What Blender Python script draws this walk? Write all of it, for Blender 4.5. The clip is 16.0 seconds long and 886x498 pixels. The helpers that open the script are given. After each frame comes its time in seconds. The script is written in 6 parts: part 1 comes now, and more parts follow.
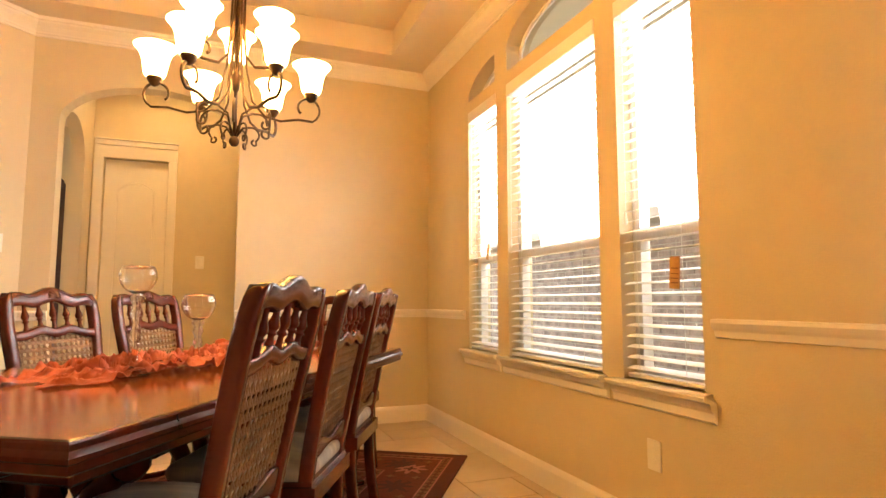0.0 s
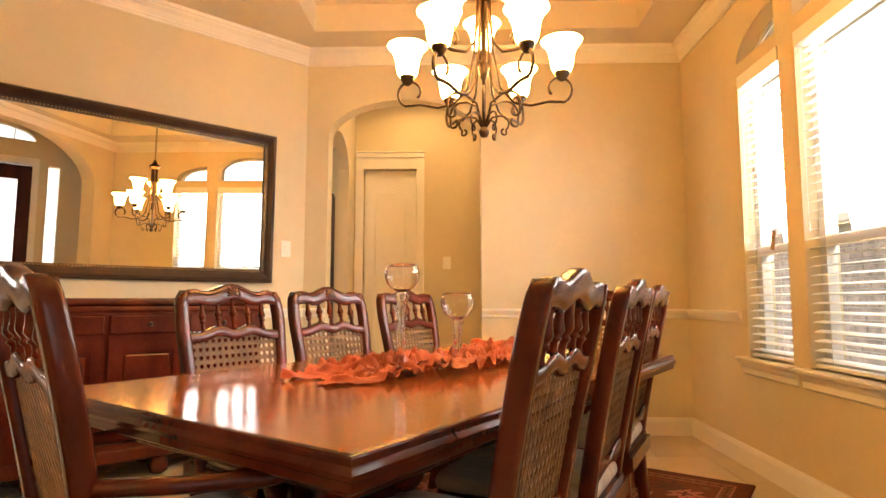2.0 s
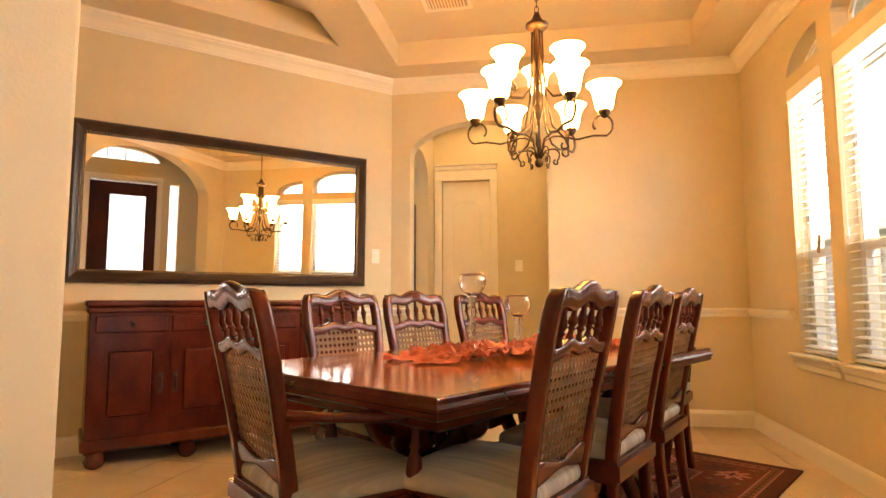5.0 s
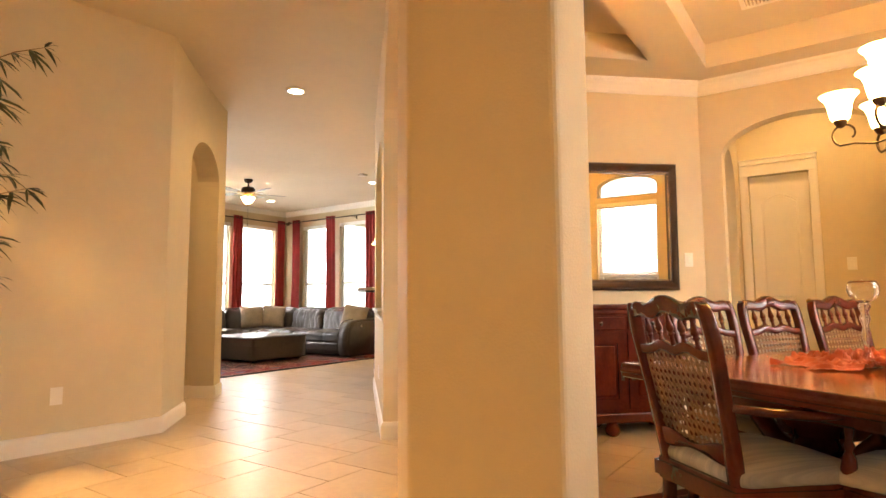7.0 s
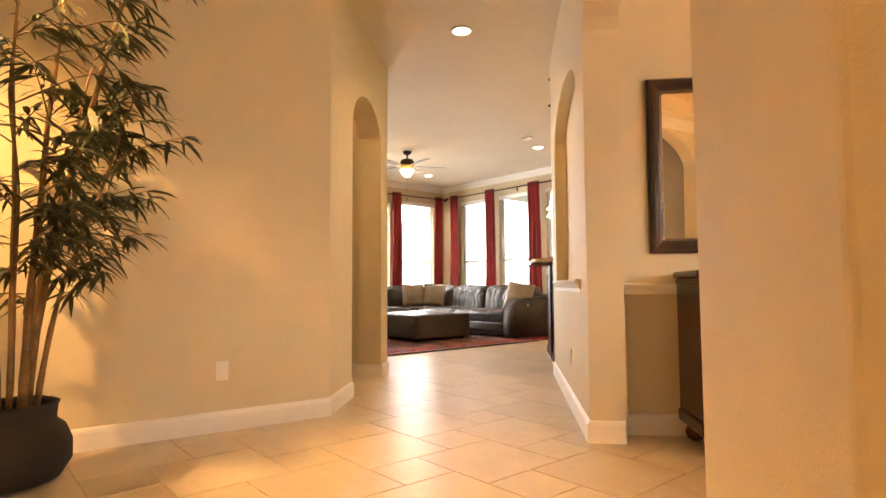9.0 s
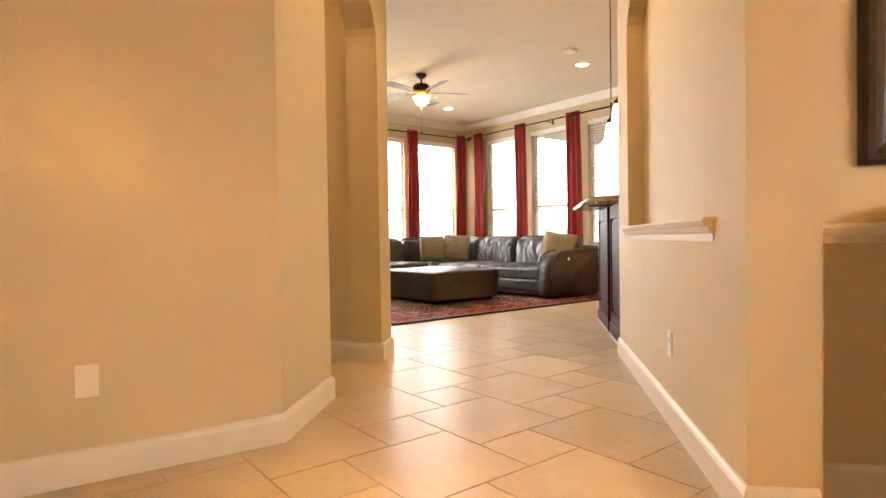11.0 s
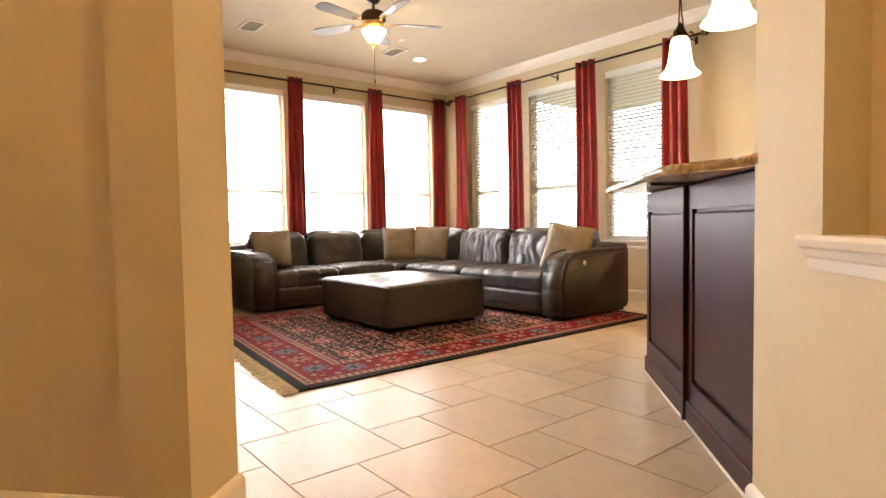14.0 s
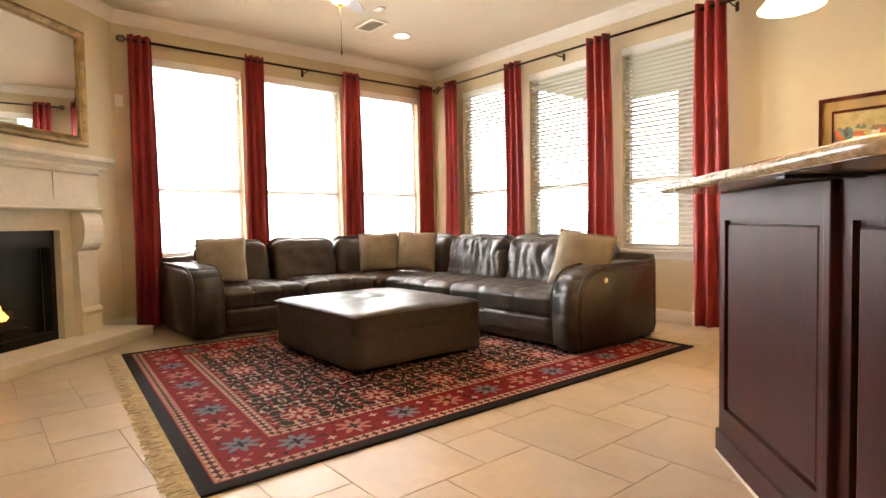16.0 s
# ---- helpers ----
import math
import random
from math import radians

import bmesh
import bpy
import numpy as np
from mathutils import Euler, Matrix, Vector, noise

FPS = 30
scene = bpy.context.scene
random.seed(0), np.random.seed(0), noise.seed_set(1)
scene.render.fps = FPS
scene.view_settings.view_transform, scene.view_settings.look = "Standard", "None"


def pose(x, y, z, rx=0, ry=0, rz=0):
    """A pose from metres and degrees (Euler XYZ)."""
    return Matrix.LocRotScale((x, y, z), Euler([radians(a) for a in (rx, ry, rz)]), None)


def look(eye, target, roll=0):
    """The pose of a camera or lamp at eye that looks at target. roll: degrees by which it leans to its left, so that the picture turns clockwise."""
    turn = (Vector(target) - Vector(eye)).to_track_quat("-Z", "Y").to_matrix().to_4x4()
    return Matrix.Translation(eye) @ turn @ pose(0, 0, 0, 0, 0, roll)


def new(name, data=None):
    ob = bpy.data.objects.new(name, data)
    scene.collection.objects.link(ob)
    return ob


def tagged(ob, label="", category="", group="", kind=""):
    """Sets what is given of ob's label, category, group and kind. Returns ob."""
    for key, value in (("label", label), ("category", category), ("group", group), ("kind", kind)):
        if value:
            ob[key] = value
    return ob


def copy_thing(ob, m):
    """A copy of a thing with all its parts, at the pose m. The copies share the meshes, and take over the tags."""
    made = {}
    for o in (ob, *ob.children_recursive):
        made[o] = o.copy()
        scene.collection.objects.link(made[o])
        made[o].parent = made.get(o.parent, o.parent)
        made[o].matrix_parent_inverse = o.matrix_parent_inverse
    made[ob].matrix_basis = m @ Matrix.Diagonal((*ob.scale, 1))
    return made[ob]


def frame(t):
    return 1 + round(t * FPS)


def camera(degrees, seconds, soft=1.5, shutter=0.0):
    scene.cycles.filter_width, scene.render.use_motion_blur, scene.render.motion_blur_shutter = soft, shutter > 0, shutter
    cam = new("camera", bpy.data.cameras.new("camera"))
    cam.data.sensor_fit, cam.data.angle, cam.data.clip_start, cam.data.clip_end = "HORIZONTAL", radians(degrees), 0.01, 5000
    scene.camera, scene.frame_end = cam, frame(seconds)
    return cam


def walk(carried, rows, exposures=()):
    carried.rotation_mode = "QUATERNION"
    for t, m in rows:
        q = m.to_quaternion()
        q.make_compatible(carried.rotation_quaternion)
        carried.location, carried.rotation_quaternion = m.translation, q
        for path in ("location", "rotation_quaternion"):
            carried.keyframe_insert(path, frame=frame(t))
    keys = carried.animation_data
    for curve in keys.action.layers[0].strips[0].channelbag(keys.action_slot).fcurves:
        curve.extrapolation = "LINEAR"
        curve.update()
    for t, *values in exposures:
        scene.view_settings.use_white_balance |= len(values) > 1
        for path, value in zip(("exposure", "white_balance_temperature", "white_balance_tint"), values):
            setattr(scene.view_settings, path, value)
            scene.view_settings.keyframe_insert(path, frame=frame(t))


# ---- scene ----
cam = camera(75.7, 16.0)
PATH = [
    (0, (0.097, 0.144, 0.931), (0.816, 2.001, 1.117), 0.0),
    (0.5, (0.060, 0.263, 0.941), (0.517, 2.201, 1.124), 0.0),
    (1, (0.051, 0.342, 0.935), (0.253, 2.323, 1.119), -0.1),
    (1.5, (0.050, 0.378, 0.935), (0.083, 2.369, 1.118), 0.1),
    (2, (0.038, 0.387, 0.930), (-0.026, 2.377, 1.112), 0.1),
    (2.5, (0.029, 0.393, 0.927), (-0.090, 2.381, 1.109), 0.1),
    (3, (0.032, 0.392, 0.928), (-0.123, 2.378, 1.108), 0.1),
    (5.5, (0.132, -0.262, 0.947), (-0.367, 1.666, 1.127), -0.3),
    (6, (0.027, -0.388, 0.975), (-0.703, 1.466, 1.155), -0.5),
    (6.5, (-0.079, -0.483, 0.953), (-1.040, 1.260, 1.144), -0.3),
    (7, (-0.210, -0.613, 0.974), (-1.344, 1.024, 1.156), -0.4),
    (7.5, (-0.310, -0.614, 0.961), (-1.588, 0.912, 1.144), -0.4),
    (8, (-0.507, -0.489, 0.942), (-1.903, 0.933, 1.122), -0.4),
    (8.5, (-0.745, -0.301, 0.895), (-2.236, 1.021, 1.068), -0.4),
    (9, (-1.012, -0.143, 0.871), (-2.532, 1.150, 0.998), -0.3),
    (9.5, (-1.279, 0.101, 0.853), (-2.831, 1.361, 0.916), -0.7),
    (10, (-1.575, 0.317, 0.843), (-3.161, 1.534, 0.842), -0.8),
    (12.5, (-3.040, 1.761, 0.902), (-4.601, 3.010, 0.826), -0.6),
    (13, (-3.314, 2.002, 0.943), (-4.875, 3.248, 0.853), -0.9),
    (13.5, (-3.592, 2.268, 0.952), (-5.151, 3.519, 0.860), -0.9),
    (14, (-3.848, 2.519, 0.951), (-5.405, 3.770, 0.857), -1.0),
    (14.5, (-4.092, 2.724, 0.964), (-5.628, 4.000, 0.865), -1.1),
    (15, (-4.325, 2.948, 0.996), (-5.855, 4.231, 0.897), -1.1),
    (15.5, (-4.528, 3.124, 0.986), (-6.063, 4.403, 0.894), -1.1),
    (16, (-4.691, 3.261, 1.005), (-6.229, 4.536, 0.911), -1.1),
]
walk(cam, [(t, look(eye, target, roll)) for t, eye, target, roll in PATH])

# ---- world, sun, lights ----
world = bpy.data.worlds.new("world")
scene.world = world
world.use_nodes = True
_nt = world.node_tree
_sky = _nt.nodes.new("ShaderNodeTexSky")
_sky.sky_type, _sky.sun_disc = "NISHITA", False
_sky.sun_elevation, _sky.sun_rotation = radians(48), radians(150)
_sky.air_density, _sky.dust_density = 1.0, 4.0
_bg = _nt.nodes["Background"]
_nt.links.new(_sky.outputs[0], _bg.inputs[0])
_bg.inputs[1].default_value = 0.15
sun_data = bpy.data.lights.new("sun", "SUN")
sun_data.energy, sun_data.angle, sun_data.color = 1.5, radians(12), (1.0, 0.95, 0.88)
sun = new("sun", sun_data)
sun.matrix_world = look((6, -12, 15), (0, 0, 0))

WARM = (1.0, 0.59, 0.23)


def lamp(name, kind, at, watts, colour, size=0.1, target=None, spread=150, size_y=None):
    d = bpy.data.lights.new(name, kind)
    d.energy, d.color = watts, colour
    if kind == "AREA":
        d.shape = "RECTANGLE" if size_y else "DISK"
        d.size = size
        if size_y:
            d.size_y = size_y
    elif kind == "SPOT":
        d.spot_size, d.spot_blend, d.shadow_soft_size = radians(spread), 0.6, size
    else:
        d.shadow_soft_size = size
    o = new(name, d)
    o.matrix_world = look(at, target if target else (at[0], at[1] + 0.001, at[2] - 1))
    return o


# ---- materials ----
def mat(name, base, rough=0.6, metal=0.0, var=0.12, scale=3.0, bump=0.0, bump_scale=60.0, second=None, coat=0.0, spec=0.5, stretch=None):
    m = bpy.data.materials.new(name)
    m.use_nodes = True
    nt = m.node_tree
    b = nt.nodes["Principled BSDF"]
    b.inputs["Roughness"].default_value, b.inputs["Metallic"].default_value = rough, metal
    b.inputs["Coat Weight"].default_value, b.inputs["Coat Roughness"].default_value = coat, 0.12
    b.inputs["Specular IOR Level"].default_value = spec
    tc = nt.nodes.new("ShaderNodeTexCoord")
    vec = tc.outputs["Object"]
    if stretch:
        mp = nt.nodes.new("ShaderNodeMapping")
        mp.inputs["Scale"].default_value = stretch
        nt.links.new(vec, mp.inputs[0])
        vec = mp.outputs[0]
    n1 = nt.nodes.new("ShaderNodeTexNoise")
    n1.inputs["Scale"].default_value, n1.inputs["Detail"].default_value = scale, 6
    n2 = nt.nodes.new("ShaderNodeTexNoise")
    n2.inputs["Scale"].default_value, n2.inputs["Detail"].default_value = scale * 9, 4
    nt.links.new(vec, n1.inputs["Vector"])
    nt.links.new(vec, n2.inputs["Vector"])
    mx = nt.nodes.new("ShaderNodeMath")
    mx.operation = "MULTIPLY_ADD"
    mx.inputs[1].default_value = 0.35
    nt.links.new(n2.outputs["Fac"], mx.inputs[0])
    nt.links.new(n1.outputs["Fac"], mx.inputs[2])
    cr = nt.nodes.new("ShaderNodeValToRGB")
    d = second if second else tuple(c * (1 - 2 * var) for c in base)
    u = base if second else tuple(min(1, c * (1 + var)) for c in base)
    cr.color_ramp.elements[0].position, cr.color_ramp.elements[0].color = 0.45, (*d, 1)
    cr.color_ramp.elements[1].position, cr.color_ramp.elements[1].color = 0.85, (*u, 1)
    nt.links.new(mx.outputs[0], cr.inputs[0])
    nt.links.new(cr.outputs[0], b.inputs["Base Color"])
    rr = nt.nodes.new("ShaderNodeMapRange")
    rr.inputs["To Min"].default_value, rr.inputs["To Max"].default_value = rough * 0.85, min(1, rough * 1.15)
    nt.links.new(n1.outputs["Fac"], rr.inputs["Value"])
    nt.links.new(rr.outputs[0], b.inputs["Roughness"])
    if bump:
        nb = nt.nodes.new("ShaderNodeTexNoise")
        nb.inputs["Scale"].default_value, nb.inputs["Detail"].default_value = bump_scale, 5
        nt.links.new(vec, nb.inputs["Vector"])
        bp = nt.nodes.new("ShaderNodeBump")
        bp.inputs["Strength"].default_value, bp.inputs["Distance"].default_value = bump, 0.004
        nt.links.new(nb.outputs["Fac"], bp.inputs["Height"])
        nt.links.new(bp.outputs[0], b.inputs["Normal"])
    return m


def emit_mat(name, colour, strength):
    m = bpy.data.materials.new(name)
    m.use_nodes = True
    b = m.node_tree.nodes["Principled BSDF"]
    b.inputs["Base Color"].default_value = (*colour, 1)
    b.inputs["Emission Color"].default_value = (*colour, 1)
    b.inputs["Emission Strength"].default_value = strength
    b.inputs["Roughness"].default_value = 0.3
    return m


def glass_mat(name, colour=(1, 1, 1), rough=0.0, ior=1.45):
    m = bpy.data.materials.new(name)
    m.use_nodes = True
    b = m.node_tree.nodes["Principled BSDF"]
    b.inputs["Base Color"].default_value = (*colour, 1)
    b.inputs["Transmission Weight"].default_value = 1.0
    b.inputs["Roughness"].default_value, b.inputs["IOR"].default_value = rough, ior
    return m


PAINT = mat("wall_paint", (0.64, 0.54, 0.35), 0.75, var=0.03, scale=1.2, bump=0.35, bump_scale=140)
CEIL = mat("ceiling_paint", (0.66, 0.57, 0.42), 0.85, var=0.03, scale=1.0, bump=0.4, bump_scale=120)
TRIM = mat("trim_paint", (0.80, 0.75, 0.66), 0.35, var=0.02, scale=2.0, bump=0.05)
DOORP = mat("door_paint", (0.80, 0.75, 0.66), 0.4, var=0.02, scale=2.0, bump=0.05)
GROUT = mat("grout", (0.46, 0.385, 0.295), 0.85, var=0.1, scale=8, bump=0.3)
DARKWOOD = mat("mahogany", (0.095, 0.017, 0.008), 0.20, var=0.2, scale=5, second=(0.042, 0.0075, 0.004), bump=0.05, bump_scale=50, spec=0.38, stretch=(1.6, 1.6, 1))
TABLEWOOD = mat("table_veneer", (0.36, 0.105, 0.022), 0.12, var=0.2, scale=3.0, second=(0.17, 0.042, 0.010), bump=0.05, bump_scale=40, coat=0.3, stretch=(1, 11, 11))
ESPRESSO = mat("espresso_wood", (0.050, 0.014, 0.012), 0.40, var=0.2, scale=2.0, second=(0.026, 0.007, 0.006), bump=0.06, stretch=(5, 5, 1), spec=0.07)
LEATHER = mat("leather", (0.040, 0.031, 0.026), 0.36, var=0.25, scale=2.2, bump=0.9, bump_scale=18, spec=0.5)
RED = mat("red_fabric", (0.27, 0.020, 0.020), 0.75, var=0.15, scale=4.0, bump=0.25, bump_scale=300)
IRON = mat("bronze_iron", (0.045, 0.026, 0.016), 0.42, metal=0.7, var=0.25, scale=10, bump=0.1)
MIRROR = bpy.data.materials.new("mirror_glass")
MIRROR.use_nodes = True
MIRROR.node_tree.nodes["Principled BSDF"].inputs["Metallic"].default_value = 1.0
MIRROR.node_tree.nodes["Principled BSDF"].inputs["Roughness"].default_value = 0.01
MIRROR.node_tree.nodes["Principled BSDF"].inputs["Base Color"].default_value = (0.9, 0.9, 0.88, 1)
BLIND = mat("blind_vinyl", (0.84, 0.82, 0.77), 0.4, var=0.02, scale=2)
PANE = glass_mat("window_glass", (1, 1, 1), 0.0, 1.02)


# ---- mesh helpers ----
def obj(name, bm, material, parent=None, smooth=False):
    me = bpy.data.meshes.new(name)
    bmesh.ops.recalc_face_normals(bm, faces=bm.faces)
    bm.to_mesh(me)
    bm.free()
    for m in (material if isinstance(material, (list, tuple)) else [material]):
        me.materials.append(m)
    if smooth:
        for p in me.polygons:
            p.use_smooth = True
    o = new(name, me)
    o.parent = parent
    return o


def part(name, bm, material, parent, label="", smooth=False):
    o = obj(name, bm, material, parent, smooth)
    return tagged(o, label) if label else o


def thing(name, at, label, category, turn=0, group=""):
    e = new(name)
    e.empty_display_size = 0.1
    e.matrix_basis = pose(*at, 0, 0, turn)
    return tagged(e, label, category, group)


def box(bm, x0, x1, y0, y1, z0, z1, m=None):
    co = [(x, y, z) for z in (z0, z1) for y in (y0, y1) for x in (x0, x1)]
    v = [bm.verts.new(m @ Vector(c) if m else c) for c in co]
    for f in ((0, 2, 3, 1), (4, 5, 7, 6), (0, 1, 5, 4), (1, 3, 7, 5), (3, 2, 6, 7), (2, 0, 4, 6)):
        bm.faces.new([v[i] for i in f])
    return v


def rbox(x0, x1, y0, y1, z0, z1, r=0.01, seg=2, m=None):
    bm = bmesh.new()
    box(bm, x0, x1, y0, y1, z0, z1, m)
    bmesh.ops.bevel(bm, geom=bm.edges[:], offset=r, segments=seg, profile=0.5, affect="EDGES")
    return bm


def prism(bm, pts, z0, z1, m=None):
    lo = [bm.verts.new(m @ Vector((x, y, z0)) if m else (x, y, z0)) for x, y in pts]
    hi = [bm.verts.new(m @ Vector((x, y, z1)) if m else (x, y, z1)) for x, y in pts]
    bm.faces.new(lo[::-1])
    bm.faces.new(hi)
    n = len(pts)
    for i in range(n):
        bm.faces.new((lo[i], lo[(i + 1) % n], hi[(i + 1) % n], hi[i]))


def lathe(bm, prof, seg=16, m=None):
    rings = []
    for r, z in prof:
        ring = []
        for k in range(seg):
            a = 2 * math.pi * k / seg
            c = Vector((r * math.cos(a), r * math.sin(a), z))
            ring.append(bm.verts.new(m @ c if m else c))
        rings.append(ring)
    for a, b in zip(rings, rings[1:]):
        for k in range(seg):
            bm.faces.new((a[k], a[(k + 1) % seg], b[(k + 1) % seg], b[k]))
    if prof[0][0] > 1e-4:
        bm.faces.new(rings[0][::-1])
    if prof[-1][0] > 1e-4:
        bm.faces.new(rings[-1])


def tube(bm, pts, rad, seg=8, flat=1.0, m=None):
    """A round bar along pts; rad is a number or one for each point."""
    pts = [m @ Vector(p) if m else Vector(p) for p in pts]
    n = len(pts)
    rings = []
    ref = None
    for i, p in enumerate(pts):
        t = (pts[min(i + 1, n - 1)] - pts[max(i - 1, 0)]).normalized()
        if ref is None:
            ref = Vector((0, 0, 1)) if abs(t.z) < 0.9 else Vector((1, 0, 0))
        s = t.cross(ref)
        if s.length < 1e-4:
            s = t.cross(Vector((0.3, 1, 0.2)))
        s.normalize()
        ref = s.cross(t).normalized()
        r = rad[i] if isinstance(rad, (list, tuple)) else rad
        rings.append([bm.verts.new(p + r * (math.cos(2 * math.pi * k / seg) * s + flat * math.sin(2 * math.pi * k / seg) * ref)) for k in range(seg)])
    for a, b in zip(rings, rings[1:]):
        for k in range(seg):
            bm.faces.new((a[k], a[(k + 1) % seg], b[(k + 1) % seg], b[k]))
    bm.faces.new(rings[0][::-1])
    bm.faces.new(rings[-1])


def sweep(bm, prof, path, closed=False):
    """A moulding: profile (out, up) carried along a plan path of (x, y) with mitred corners; out is to the left of the way."""
    n = len(path)
    rings = []
    for i in range(n):
        p = Vector(path[i])
        d0 = (p - Vector(path[i - 1])).normalized() if (i > 0 or closed) else None
        d1 = (Vector(path[(i + 1) % n]) - p).normalized() if (i < n - 1 or closed) else None
        d0, d1 = d0 or d1, d1 or d0
        n0, n1 = Vector((-d0.y, d0.x)), Vector((-d1.y, d1.x))
        k = (n0 + n1) / max(0.2, 1 + n0.dot(n1))
        rings.append([bm.verts.new((p.x + k.x * o, p.y + k.y * o, z)) for o, z in prof])
    q = len(prof)
    for i in range(n if closed else n - 1):
        a, b = rings[i], rings[(i + 1) % n]
        for k in range(q):
            bm.faces.new((a[k], b[k], b[(k + 1) % q], a[(k + 1) % q]))
    if not closed:
        bm.faces.new(rings[0])
        bm.faces.new(rings[-1][::-1])


def arch_wall(name, p0, p1, thick, z0, z1, holes=(), material=None, steps=20):
    """A wall from p0 to p1, thick to the left of the way (negative: right), with holes (s0, s1, bottom, spring, apex)."""
    p0, p1 = Vector(p0), Vector(p1)
    length = (p1 - p0).length
    d = (p1 - p0) / length
    nn = Vector((-d.y, d.x)) * thick
    ss = {0.0, length}
    levels = {z0, z1}
    for s0, s1, bo, sp, ap, *side in holes:
        k = steps if ap > sp else 1
        ss |= {s0 + (s1 - s0) * (0.5 - 0.5 * math.cos(math.pi * i / k)) for i in range(k + 1)}
        levels |= {max(bo, z0), sp}
    ss = sorted(ss)
    ss = [q for i, q in enumerate(ss) if i == 0 or q - ss[i - 1] > 1e-6]
    levels = sorted(levels)

    def top(h, s):
        s0, s1, bo, sp, ap = h[:5]
        if len(h) > 5:
            peak = s1 if h[5] > 0 else s0
            u = (s - peak) / (s1 - s0)
        else:
            u = (s - (s0 + s1) / 2) / ((s1 - s0) / 2)
        return sp + (ap - sp) * math.sqrt(max(0.0, 1 - u * u))

    cells = []
    for a, b in zip(ss, ss[1:]):
        mid = (a + b) / 2
        la = lb = z0
        for h in sorted((h for h in holes if h[0] < mid < h[1]), key=lambda h: h[2]) + [None]:
            end = h[2] if h else z1
            cuts = [l for l in levels if max(la, lb, z0 if la == lb else max(la, lb)) + 0.25 * (la != lb) < l < end - 1e-6]
            for l in cuts + [end]:
                if l > max(la, lb) + 1e-6:
                    cells.append((a, b, la, l, lb, l))
                    la = lb = l
            if h:
                la, lb = top(h, a), top(h, b)
    count = {}
    for a, b, la, ha, lb, hb in cells:
        def c(s, z, w):
            q = p0 + d * s + nn * w
            return (round(q.x, 5), round(q.y, 5), round(z, 5))
        v = {(i, j, w): c((a, b)[i], ((la, ha), (lb, hb))[i][j], w) for i in (0, 1) for j in (0, 1) for w in (0, 1)}
        for f in (((0, 0, 0), (1, 0, 0), (1, 1, 0), (0, 1, 0)), ((0, 0, 1), (0, 1, 1), (1, 1, 1), (1, 0, 1)), ((0, 0, 0), (0, 0, 1), (1, 0, 1), (1, 0, 0)),
                  ((0, 1, 0), (1, 1, 0), (1, 1, 1), (0, 1, 1)), ((0, 0, 0), (0, 1, 0), (0, 1, 1), (0, 0, 1)), ((1, 0, 0), (1, 0, 1), (1, 1, 1), (1, 1, 0))):
            q = []
            for k in f:
                if v[k] not in q:
                    q.append(v[k])
            if len(q) > 2:
                key = frozenset(q)
                count[key] = None if key in count else q
    bm = bmesh.new()
    vs = {}
    for q in count.values():
        if q:
            for k in q:
                if k not in vs:
                    vs[k] = bm.verts.new(k)
            bm.faces.new([vs[k] for k in q])
    return tagged(obj(name, bm, material or PAINT), kind="structure")


def poly_wall(name, pts, z0, z1, material=None, bevel=0.0):
    bm = bmesh.new()
    prism(bm, pts, z0, z1)
    if bevel:
        up = [e for e in bm.edges if abs(e.verts[0].co.z - e.verts[1].co.z) > 0.5]
        bmesh.ops.bevel(bm, geom=up, offset=bevel, segments=3, profile=0.5, affect="EDGES")
    return tagged(obj(name, bm, material or PAINT), kind="structure")


# ---- plan ----
H = 3.11          # hall and living ceiling
DH = 2.805        # dining ceiling
U = Vector((-0.682, 0.7314))    # along the hall
B = Vector((0.7314, 0.682))     # along the mirror wall


def at(p, u=0.0, b=0.0):
    q = Vector(p) + U * u + B * b
    return (q.x, q.y)


YB, XW = 4.52, 1.66
C0 = (-1.115, YB)                       # corner of mirror wall and back wall
P0 = (-2.93, 2.55)                     # near end of the hall's right wall
PIL = [(-1.607, 1.095), (-1.211, 0.653), (-0.744, 0.637), (-0.725, 0.813), (-1.08, 0.845), (-1.46, 1.235)]

floor_bm = bmesh.new()
box(floor_bm, -12, 3.2, -4.2, 9.4, -0.12, -0.004)
floor = tagged(obj("floor", floor_bm, GROUT), kind="structure")

# dining room
arch_wall("wall_dining_back", C0, (XW, YB), 0.14, 0, H, [(0.165, 1.30, 0, 2.15, 2.43)])
poly_wall("wall_mirror", [C0, at(C0, 0, -2.52), at(C0, 0.14, -2.52), (C0[0], C0[1] + 0.14)], 0, H)
WINS = [(3.26, 3.69), (2.25, 3.12), (1.68, 2.11)]
arch_wall("wall_dining_windows", (XW, 0.53), (XW, YB + 0.14), -0.16, 0, H,
          [(a - 0.53, b - 0.53, 0.62, 2.24, 2.24) for a, b in WINS[::-1]]
          + [(2.25 - 0.53, 3.12 - 0.53, 2.32, 2.46, 2.62), (3.28 - 0.53, 3.69 - 0.53, 2.32, 2.325, 2.50, -1), (1.68 - 0.53, 2.09 - 0.53, 2.32, 2.325, 2.50, 1)])
arch_wall("wall_dining_south", (-0.730, 0.64), (XW, 0.64), 0.175, 0, H, [(0.0, 2.045, 0, 2.20, 2.70)])
poly_wall("wall_pillar", PIL, 0, H, bevel=0.018)
arch_wall("wall_hall_arch", PIL[0], P0, -0.20, 0, H, [(0.0, (Vector(P0) - Vector(PIL[0])).length, 0, 2.267, 2.66)])

